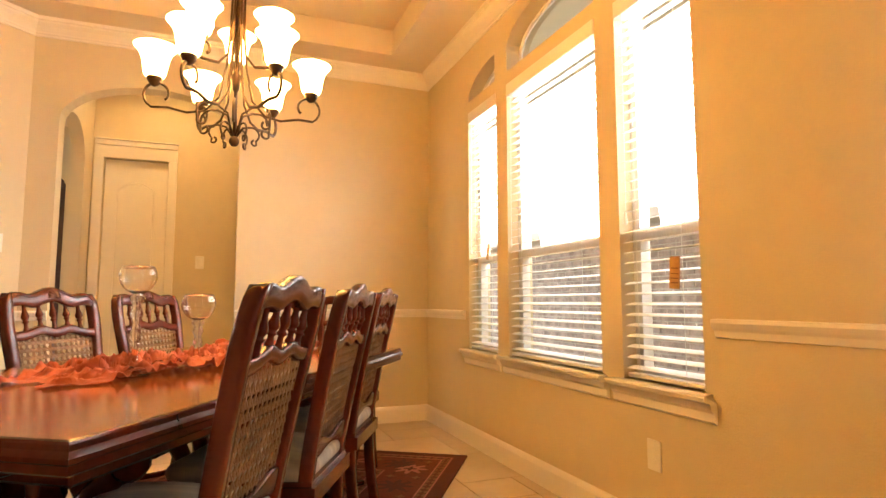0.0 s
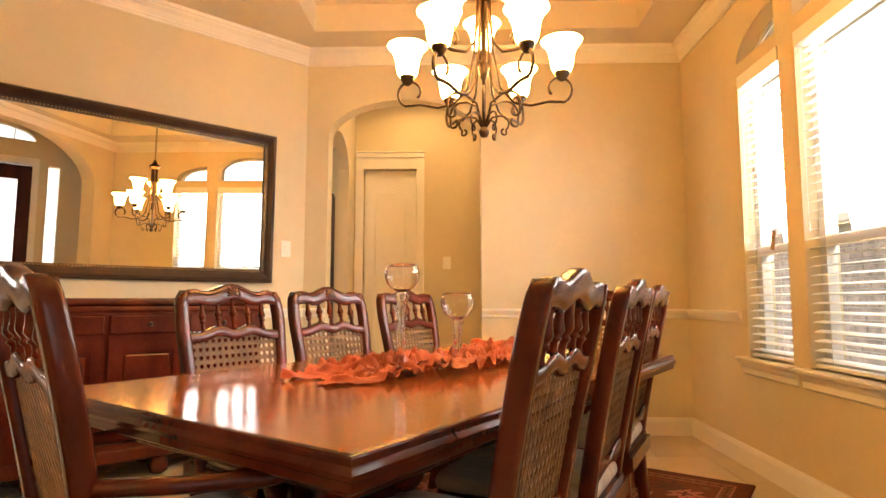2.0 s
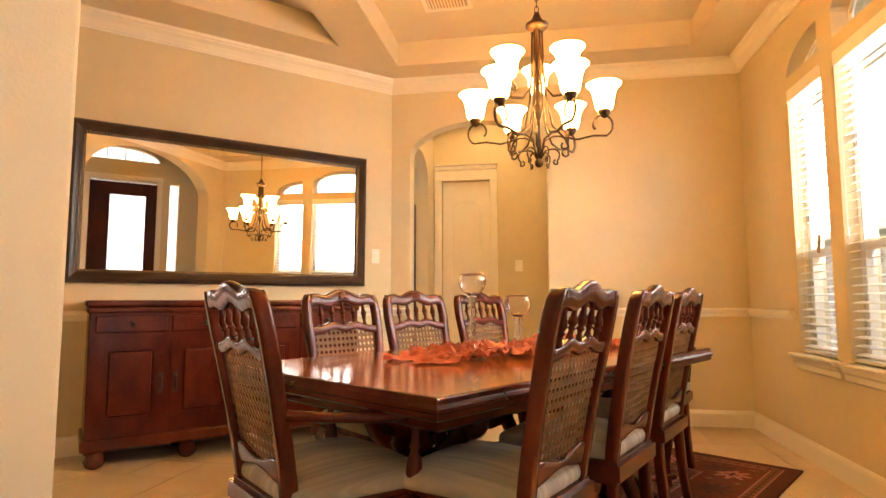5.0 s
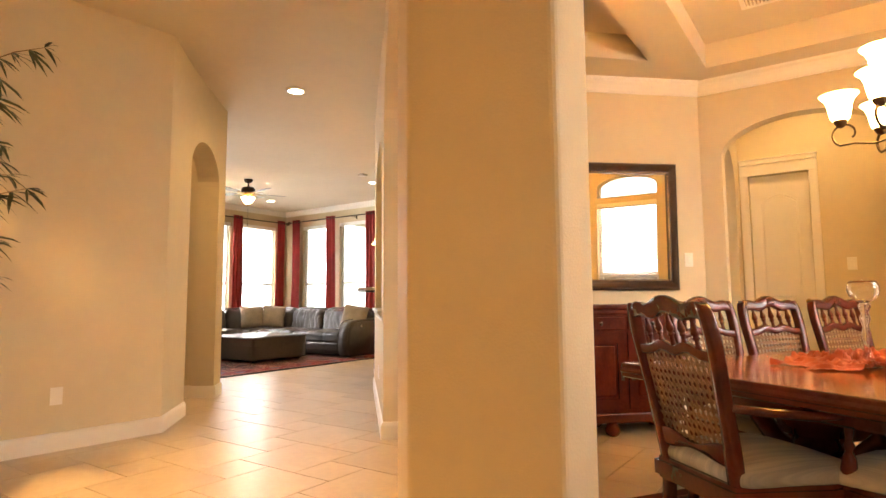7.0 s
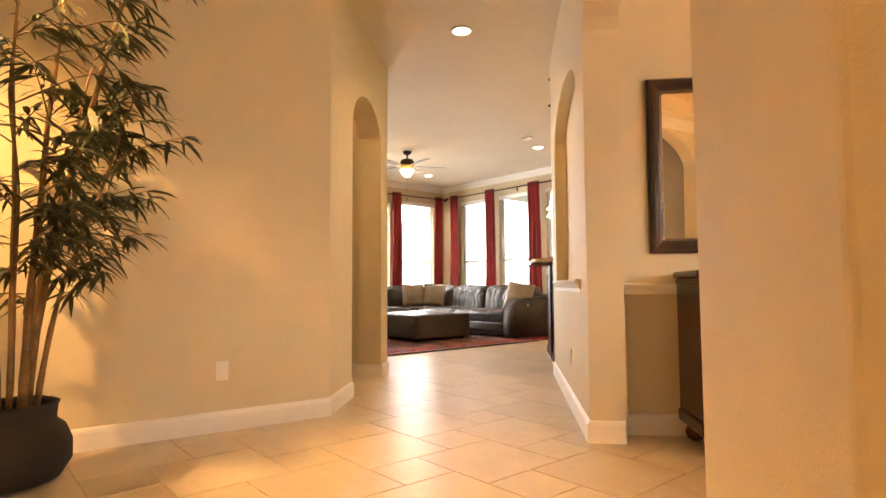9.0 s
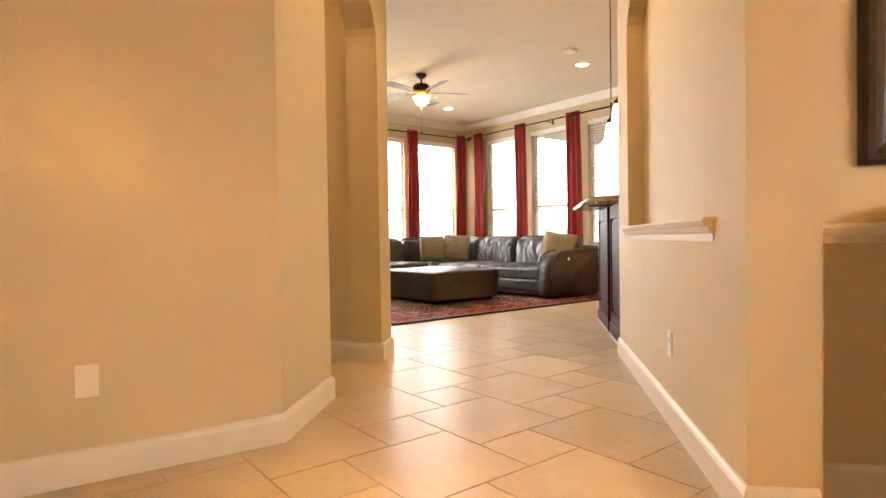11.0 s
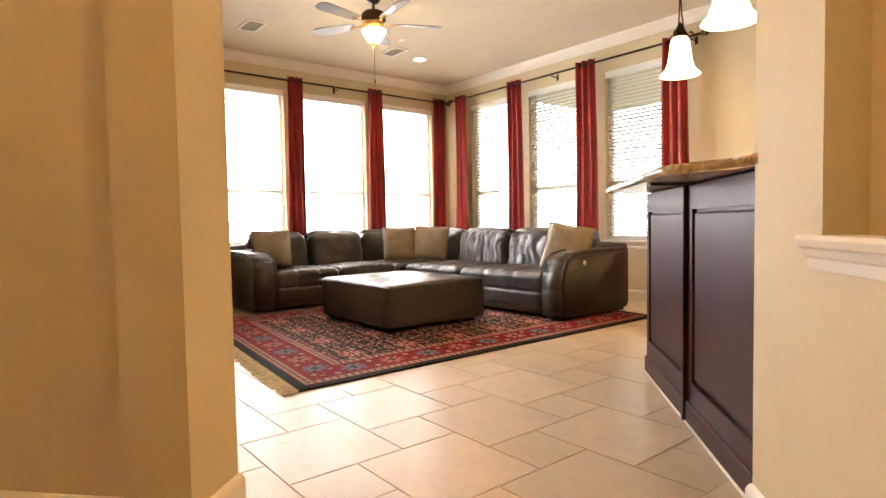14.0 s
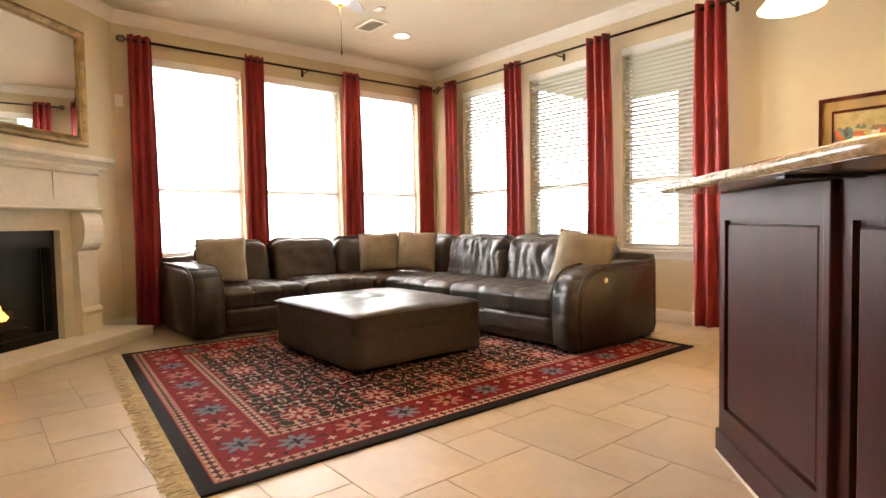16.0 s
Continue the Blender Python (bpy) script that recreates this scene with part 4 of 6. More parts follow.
# runner of crumpled sheer cloth
def runner():
    t = thing("table_runner", (tc_.x + 0.08, tc_.y + 0.125, TOPZ), "crumpled sheer orange table runner on the polished table", "table runner", 57)

    def cloth(u, v):
        wid = (0.33 - 0.14 * (1 - min(1, 5 * u))) + 0.06 * math.sin(u * 9) + 0.035 * math.sin(u * 23 + 1) + 0.02 * math.sin(u * 61)
        x = -0.60 + 1.30 * u + 0.04 * math.sin(v * 9) + 0.012 * math.sin(v * 31 + u * 40)
        y = v * wid + 0.05 * math.sin(u * 7 + 1)
        w = Vector((noise.noise((x * 5, y * 5, 1)), noise.noise((x * 5, y * 5, 7)), 0)) * 0.9
        p = Vector((x * 21, y * 9, 0.3)) + w
        fold = (1 - abs(noise.noise(p)) * 2) ** 2 * 0.5 + 0.5 * (1 - abs(noise.noise(p * 2.1 + Vector((3, 1, 2)))) * 2) ** 2 * 0.6 + 0.18 * abs(noise.noise(p * 5))
        e = (2 * abs(v)) ** 3
        h = 0.004 + 0.075 * fold * (1 - 0.55 * e) * min(1, 8 * u, 8 * (1 - u)) + e * 0.010 * (1 + math.sin(x * 70 + 5 * noise.noise((x * 9, v * 3, 4))))
        return Vector((x, y, h))
    bm = bmesh.new()
    nx, ny = 210, 64
    grid = [[bm.verts.new(cloth(i / nx, j / ny - 0.5)) for j in range(ny + 1)] for i in range(nx + 1)]
    for i in range(nx):
        for j in range(ny):
            bm.faces.new((grid[i][j], grid[i + 1][j], grid[i + 1][j + 1], grid[i][j + 1]))
    part("cloth", bm, SILK, t, smooth=True)
    rn_ = random.Random(11)
    bm = bmesh.new()
    for k in range(44):
        cu, cv, r, a0 = rn_.uniform(0.06, 0.94), rn_.uniform(-0.42, 0.42), rn_.uniform(0.010, 0.022), rn_.uniform(0, 360)
        pts = [cloth(cu + q[0] / 1.3, cv + q[1] / 0.33) + Vector((0, 0, 0.0012)) for q in spiral(0, 0, r, r * 0.2, a0, a0 + 430, 20)]
        tube(bm, pts, 0.0011, 4)
    tagged(part("embroidery", bm, STITCH, t, "dark red scrolled embroidery"), kind="stuff")
    for v in (-0.5, 0.5):
        bm = bmesh.new()
        tube(bm, [cloth(i / nx, v) for i in range(nx + 1)], 0.0015, 5)
        part("hem", bm, SILK, t)


runner()


def goblet(name, x, y, z, h, bowl):
    t = thing(name, (x, y, z), "tall clear glass goblet candle holder with a round bowl", "glass vase", 0, "glass goblets on the runner")
    bz = h - bowl * 1.75
    prof = [(0.0, 0), (0.045, 0.0), (0.043, 0.006), (0.012, 0.014), (0.009, bz * 0.35), (0.016, bz * 0.5), (0.010, bz * 0.62), (0.019, bz * 0.75), (0.012, bz * 0.85), (0.022, bz * 0.95), (0.014, bz)]
    for i in range(1, 13):
        a = radians(-80 + 116 * i / 12)
        prof.append((bowl * math.cos(a), bz + bowl + bowl * math.sin(a)))
    inner = [(max(0.0, r - 0.0025), zz) for r, zz in prof[:10:-1]]
    inner[-1] = (0.0, bz + 0.006)
    bm = bmesh.new()
    lathe(bm, prof + inner, 24)
    part("glass_body", bm, CLEAR, t, smooth=True)


goblet("glass_goblet", -0.137, 2.068, TOPZ + 0.002, 0.325, 0.052)
goblet("glass_goblet", 0.025, 2.30, TOPZ + 0.002, 0.245, 0.056)


# sideboard against the mirror wall


sq = at(C0, 0, -1.32)
sideboard = thing("sideboard", (sq[0], sq[1], 0), "carved mahogany sideboard with four panelled doors and bun feet", "sideboard", 43)
SW, SD = 0.82, 0.44   # local: x along the wall, -y into the room
part("top", rbox(-SW - 0.02, SW + 0.02, -SD - 0.02, -0.02, 0.905, 0.942, 0.012, 3), DARKWOOD, sideboard)
part("body", rbox(-SW, SW, -SD, -0.02, 0.12, 0.905, 0.006, 1), DARKWOOD, sideboard)
part("plinth", rbox(-SW - 0.015, SW + 0.015, -SD - 0.015, -0.03, 0.10, 0.17, 0.012, 2), DARKWOOD, sideboard)
part("cornice", rbox(-SW - 0.012, SW + 0.012, -SD - 0.012, -0.03, 0.865, 0.905, 0.014, 2), DARKWOOD, sideboard)
for i in range(4):
    x0, x1 = -SW + 0.03 + i * 0.395, -SW + 0.03 + i * 0.395 + 0.375
    bm = bmesh.new()
    y = -SD
    for a in ((x0, x0 + 0.06, 0.20, 0.735), (x1 - 0.06, x1, 0.20, 0.735), (x0 + 0.06, x1 - 0.06, 0.20, 0.27), (x0 + 0.06, x1 - 0.06, 0.665, 0.735)):
        box(bm, a[0], a[1], y - 0.018, y + 0.002, a[2], a[3])
    d = part("door", bm, DARKWOOD, sideboard)
    part("door_panel", rbox(x0 + 0.075, x1 - 0.075, y - 0.014, y + 0.004, 0.285, 0.65, 0.012, 2), DARKWOOD, d)
    hx = x1 - 0.03 if i % 2 == 0 else x0 + 0.03
    bm = bmesh.new()
    tube(bm, [(hx, y - 0.018, 0.50), (hx, y - 0.036, 0.49), (hx, y - 0.036, 0.43), (hx, y - 0.018, 0.42)], 0.005, 6)
    box(bm, hx - 0.011, hx + 0.011, y - 0.022, y - 0.017, 0.40, 0.52)
    part("handle", bm, IRON, d, "dark metal pull")
    bm = rbox(x0, x1, y - 0.016, y + 0.002, 0.755, 0.855, 0.008, 2)
    dr = part("drawer", bm, DARKWOOD, sideboard)
    bm = bmesh.new()
    lathe(bm, [(0.006, 0), (0.006, 0.012), (0.014, 0.02), (0.010, 0.03), (0.0, 0.032)], 12, pose((x0 + x1) / 2, y - 0.016, 0.805, 90))
    part("knob", bm, IRON, dr)
for x in (-SW + 0.06, -0.28, 0.28, SW - 0.06):
    for y in (-SD + 0.04, -0.09):
        bm = bmesh.new()
        lathe(bm, [(0.022, 0), (0.045, 0.015), (0.055, 0.045), (0.04, 0.08), (0.03, 0.102)], 14, pose(x, y, 0))
        part("bun_foot", bm, DARKWOOD, sideboard, smooth=True)


# framed mirror
def framed_mirror(name, m, w, h, fw, material, label, bead):
    t = new(name)
    t.matrix_basis = m
    tagged(t, label, "mirror")
    prof = [(0.0, 0.0), (0.0, 0.03), (0.012, 0.046), (0.03, 0.05), (0.05, 0.04), (0.062, 0.03), (fw, 0.024), (fw, 0.0)]
    bm = bmesh.new()
    rings = []
    for o, d in prof:
        rings.append([bm.verts.new((sx * (w / 2 - o), -d, sz * (h / 2 - o))) for sx, sz in ((-1, -1), (1, -1), (1, 1), (-1, 1))])
    for a, b in zip(rings, rings[1:]):
        for i in range(4):
            bm.faces.new((a[i], a[(i + 1) % 4], b[(i + 1) % 4], b[i]))
    part("frame", bm, material, t)
    bm = bmesh.new()
    box(bm, -w / 2 + fw - 0.004, w / 2 - fw + 0.004, -0.012, -0.002, -h / 2 + fw - 0.004, h / 2 - fw + 0.004)
    part("mirror_glass", bm, MIRROR, t)
    bm = bmesh.new()
    o = fw - 0.008
    step = 0.018
    for sx, sz, n, ax in ((-1, 0, h, 2), (1, 0, h, 2), (0, -1, w, 0), (0, 1, w, 0)):
        cnt = int((n - 2 * o) / step)
        for i in range(cnt):
            q = -n / 2 + o + step * (i + 0.5)
            c = (sx * (w / 2 - o), -0.026, q) if ax == 2 else (q, -0.026, sz * (h / 2 - o))
            bmesh.ops.create_icosphere(bm, subdivisions=1, radius=0.0075, matrix=Matrix.Translation(c))
    tagged(part("bead_trim", bm, bead, t, "row of small beads", smooth=True), kind="stuff")
    return t


mq = at(C0, 0, -1.27)
framed_mirror("wall_mirror", pose(mq[0] + 0.008, mq[1] - 0.009, 1.57, 1.0, 0, 42.3), 2.02, 1.035, 0.085, BLACKFRAME, "wide wall mirror in a dark beaded wooden frame", GILT)


# pantry door with an arched panel
def pantry_door():
    d = new("door_1")
    d.matrix_basis = pose(-0.90, 5.77, 0)
    tagged(d, "closed white two-panel door with an arched top panel", "door", kind="structure")
    w, h = 0.51, 2.19
    bm = bmesh.new()
    box(bm, 0.006, w - 0.006, 0.05, 0.085, 0.01, h)
    part("slab", bm, DOORP, d)
    for z0, z1, ap in ((0.22, 0.86, 0.0), (0.98, 1.93, 0.07)):
        pts = [(0.10, z0), (w - 0.10, z0), (w - 0.10, z1)] + ([(0.10 + (w - 0.2) * (1 - i / 12), z1 + ap * math.sin(math.pi * i / 12)) for i in range(1, 12)] if ap else []) + [(0.10, z1)]
        bm = bmesh.new()
        ctr = Vector((w / 2, (z0 + z1) / 2))
        rows = []
        for k, y in ((1.0, 0.05), (0.985, 0.043), (0.93, 0.046), (0.90, 0.038)):
            rows.append([bm.verts.new((ctr.x + (x - ctr.x) * k, y, ctr.y + (z - ctr.y) * (1 - (1 - k) * 0.45))) for x, z in pts])
        for a, b in zip(rows, rows[1:]):
            for i in range(len(pts)):
                j = (i + 1) % len(pts)
                bm.faces.new((a[i], a[j], b[j], b[i]))
        bm.faces.new(rows[-1])
        part("panel", bm, DOORP, d)
    bm = bmesh.new()
    prof = [(0, 0), (0.012, 0.004), (0.02, 0.016), (0.06, 0.02), (0.072, 0.012), (0.075, 0)]
    for a in ((-0.075, 0.0), (w, w + 0.075)):
        box(bm, a[0], a[1], -0.018, 0.0, 0, h + 0.006)
    box(bm, -0.075, w + 0.075, -0.006, 0.0, h + 0.006, h + 0.115)
    box(bm, -0.075, w + 0.075, -0.020, 0.0, h + 0.115, h + 0.160)
    box(bm, -0.082, w + 0.082, -0.032, 0.0, h + 0.160, h + 0.172)
    bmesh.ops.bevel(bm, geom=bm.edges[:], offset=0.004, segments=1, affect="EDGES")
    part("door_casing", bm, TRIM, d)
    bm = bmesh.new()
    lathe(bm, [(0.02, 0), (0.02, 0.006), (0.008, 0.012), (0.008, 0.03), (0.024, 0.04), (0.024, 0.055), (0.0, 0.06)], 16, pose(w - 0.06, 0.05, 0.95, 90))
    part("knob", bm, BRASS, d)


pantry_door()

# dark cabinet seen through the lobby arch
cab = thing("kitchen_cabinet", (-1.9, 7.3, 0), "tall dark espresso kitchen cabinet beyond the lobby arch", "cabinet", 0)
part("body", rbox(-0.3, 0.3, -0.30, 0.30, 0.10, 2.3, 0.006, 1), ESPRESSO, cab)
part("toe_kick", rbox(-0.28, 0.26, -0.28, 0.28, 0.0, 0.10, 0.002, 1), BLACKMETAL, cab)
for y0, y1 in ((-0.29, -0.01), (0.01, 0.29)):
    d = part("door", rbox(0.3, 0.318, y0, y1, 0.12, 2.26, 0.004, 1), ESPRESSO, cab)
    part("door_panel", rbox(0.312, 0.326, y0 + 0.06, y1 - 0.06, 0.2, 2.18, 0.006, 2), ESPRESSO, d)


# chandelier
def chandelier(cx, cy):
    t = thing("chandelier", (cx, cy, 0), "bronze scrolled iron chandelier with nine lit bell shades", "chandelier")
    bm = bmesh.new()
    lathe(bm, [(0.0, 1.525), (0.012, 1.528), (0.019, 1.54), (0.019, 1.552), (0.009, 1.566), (0.007, 1.60), (0.007, 1.74), (0.013, 1.75), (0.016, 1.77), (0.024, 1.80), (0.010, 1.815), (0.010, 2.15), (0.03, 2.155), (0.05, 2.17), (0.052, 2.185), (0.03, 2.20), (0.018, 2.22), (0.012, 2.24), (0.0, 2.24)], 18)
    part("stem", bm, IRON, t, smooth=True)
    for i in range(6):
        a = 60 * i - 3
        mm = pose(0, 0, 0, 0, 0, a)
        bm = bmesh.new()
        pts = [(0.022, 2.15), (0.026, 2.0), (0.036, 1.84), (0.062, 1.71), (0.11, 1.655), (0.17, 1.642), (0.235, 1.655)] + spiral(0.268, 1.697, 0.052, 0.050, -62, 60, 6) + spiral(0.268, 1.697, 0.050, 0.026, 75, 215, 8)
        tube(bm, [(x, 0, z) for x, z in pts], 0.0075, 8, 0.6, mm)
        arm = part("arm", bm, IRON, t, smooth=True)
        bm = bmesh.new()
        pts = [(0.012, 1.575), (0.03, 1.65), (0.075, 1.675)] + spiral(0.10, 1.632, 0.045, 0.05, 110, -20, 8) + spiral(0.13, 1.605, 0.022, 0.012, -40, -230, 8)
        tube(bm, [(x, 0, z) for x, z in pts], 0.0048, 6, 1, pose(0, 0, 0, 0, 0, a + 30))
        part("scroll", bm, IRON, t, smooth=True)
        bm = bmesh.new()
        pts = [(0.008, 1.565), (0.03, 1.60), (0.055, 1.605)] + spiral(0.062, 1.575, 0.03, 0.028, 80, -50, 8) + spiral(0.074, 1.548, 0.014, 0.008, -60, -260, 8)
        tube(bm, [(x, 0, z) for x, z in pts], 0.0042, 6, 1, mm)
        part("lower_scroll", bm, IRON, t, smooth=True)
        shade_at(t, arm, mm, 0.285, 1.742)
    for i in range(3):
        mm = pose(0, 0, 0, 0, 0, 120 * i - 30)
        bm = bmesh.new()
        pts = [(0.016, 2.10), (0.022, 1.98), (0.04, 1.88), (0.075, 1.835), (0.12, 1.83)] + spiral(0.135, 1.868, 0.038, 0.036, -80, 60, 6) + spiral(0.135, 1.868, 0.036, 0.016, 80, 230, 6)
        tube(bm, [(x, 0, z) for x, z in pts], 0.007, 8, 0.6, mm)
        arm = part("upper_arm", bm, IRON, t, smooth=True)
        shade_at(t, arm, mm, 0.15, 1.895)
    bm = bmesh.new()
    z = 2.24
    i = 0
    while z < 2.97:
        pts = [(0.009 * math.cos(q), 0, z + 0.016 + 0.019 * math.sin(q)) for q in [2 * math.pi * n / 10 for n in range(11)]]
        tube(bm, pts, 0.0022, 5, 1, pose(0, 0, 0, 0, 0, 90 * (i % 2)))
        z += 0.029
        i += 1
    part("chain", bm, IRON, t, smooth=True)
    bm = bmesh.new()
    lathe(bm, [(0.0, 2.955), (0.03, 2.958), (0.06, 2.98), (0.065, 3.0), (0.0, 3.0)], 20)
    part("canopy", bm, IRON, t, smooth=True)


def shade_at(t, arm, mm, r, z):
    bm = bmesh.new()
    lathe(bm, [(0.006, z - 0.012), (0.016, z - 0.006), (0.026, z + 0.012), (0.031, z + 0.03), (0.026, z + 0.034), (0.0, z + 0.034)], 14, mm @ pose(r, 0, 0))
    part("cup", bm, IRON, arm, smooth=True)
    bm = bmesh.new()
    lathe(bm, [(0.030, z + 0.022), (0.038, z + 0.036), (0.043, z + 0.064), (0.047, z + 0.092), (0.058, z + 0.120), (0.074, z + 0.136), (0.076, z + 0.139), (0.070, z + 0.137), (0.054, z + 0.121), (0.043, z + 0.092), (0.038, z + 0.060), (0.026, z + 0.028)], 20, mm @ pose(r, 0, 0))
    o = part("shade", bm, CHAND, arm, "lit frosted white glass bell shade", smooth=True)


chandelier(0.122, 2.43)

# paper tags hanging from the blind cords
def paper_tag(y, z, w, h, turn):
    t = new("paper_tag")
    t.matrix_basis = pose(XW - 0.010, y, z, 0, 0, -90) @ pose(0, 0, 0, 0, turn, 0)
    tagged(t, "small orange-brown paper tag hanging on the window blind", "tag", "paper tags on the blinds")
    part("card", rbox(-w / 2, w / 2, -0.001, 0.001, -h, 0, 0.0008, 1), TAGPAPER, t)
    for k_ in (0.35, 0.52, 0.66, 0.80):
        bm = bmesh.new()
        box(bm, -w * 0.36, w * 0.36, -0.0016, -0.001, -h * k_ - h * 0.03, -h * k_)
        part("printed_bar", bm, TAGINK, t)
    bm = bmesh.new()
    tube(bm, [(0, 0, -0.004), (0.002, 0.002, 0.03), (0, 0.004, 0.06)], 0.0009, 5)
    part("string", bm, BLIND, t)


TAGPAPER = mat("tag_paper", (0.50, 0.27, 0.09), 0.8, var=0.12, scale=25)
TAGINK = mat("tag_ink", (0.22, 0.10, 0.04), 0.8, var=0.1, scale=25)
paper_tag(1.788, 1.10, 0.052, 0.12, 4)
paper_tag(3.360, 1.295, 0.036, 0.10, 14)

# ---- hall ----
# niche ledge
bm = bmesh.new()
sweep(bm, [(-0.10, 0.905), (0.03, 0.905), (0.036, 0.895), (0.03, 0.878), (0.018, 0.872), (0.014, 0.855), (0.004, 0.848), (0.002, 0.822), (-0.001, 0.82), (-0.001, 0.87), (-0.10, 0.87)], [at(P0, 0.30), at(P0, 2.12)])
tagged(obj("niche_ledge", bm, TRIM), kind="structure")


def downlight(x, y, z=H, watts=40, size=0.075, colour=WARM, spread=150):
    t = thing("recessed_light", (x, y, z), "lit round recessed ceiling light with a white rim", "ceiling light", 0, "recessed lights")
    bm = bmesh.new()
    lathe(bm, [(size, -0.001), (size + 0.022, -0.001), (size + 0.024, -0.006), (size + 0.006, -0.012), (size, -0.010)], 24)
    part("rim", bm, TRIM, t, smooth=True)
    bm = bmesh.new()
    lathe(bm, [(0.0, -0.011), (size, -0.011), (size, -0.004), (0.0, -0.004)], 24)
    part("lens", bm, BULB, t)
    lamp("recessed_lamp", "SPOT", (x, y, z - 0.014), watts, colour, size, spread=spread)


downlight(-4.62, 3.155, watts=120, spread=135)
# unseen fixture, added to brighten the side passage
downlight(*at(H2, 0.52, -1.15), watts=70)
downlight(-9.97, 7.10, watts=50)
downlight(-6.98, 6.98, watts=90)
# five unseen fixtures, put in to light the foyer, kitchen and pantry lobby
downlight(-3.65, -0.35, watts=1200, colour=(1.0, 0.54, 0.19), spread=102)
downlight(-0.9, -2.1, watts=240)
downlight(-4.4, 7.0, watts=235, colour=(1.0, 0.56, 0.19))
downlight(-2.2, 6.9, watts=160)
downlight(-0.35, 5.15, watts=80)


def ceiling_vent(x, y, z, w, d, turn):
    t = thing("ceiling_vent", (x, y, z), "white louvred air vent in the ceiling", "vent", turn, "ceiling vents")
    bm = bmesh.new()
    for a in ((-w / 2, w / 2, -d / 2, -d / 2 + 0.03), (-w / 2, w / 2, d / 2 - 0.03, d / 2), (-w / 2, -w / 2 + 0.03, -d / 2 + 0.03, d / 2 - 0.03), (w / 2 - 0.03, w / 2, -d / 2 + 0.03, d / 2 - 0.03)):
        box(bm, *a, -0.010, -0.001)
    part("frame", bm, TRIM, t)
    bm = bmesh.new()
    box(bm, -w / 2 + 0.03, w / 2 - 0.03, -d / 2 + 0.03, d / 2 - 0.03, -0.003, -0.001)
    part("backing", bm, GROUT, t)
    n = int((w - 0.06) / 0.022)
    for i in range(n):
        x0 = -w / 2 + 0.035 + i * 0.022
        bm = bmesh.new()
        box(bm, -0.007, 0.007, -d / 2 + 0.03, d / 2 - 0.03, -0.001, 0.001, pose(x0 + 0.008, 0, -0.008, 0, 35, 0))
        part("slat", bm, TRIM, t)


ceiling_vent(-9.90, 6.64, H, 0.36, 0.22, 0)
ceiling_vent(-10.0, 4.87, H, 0.36, 0.22, 0)
ceiling_vent(-0.49, 3.63, 3.0, 0.34, 0.22, 0)


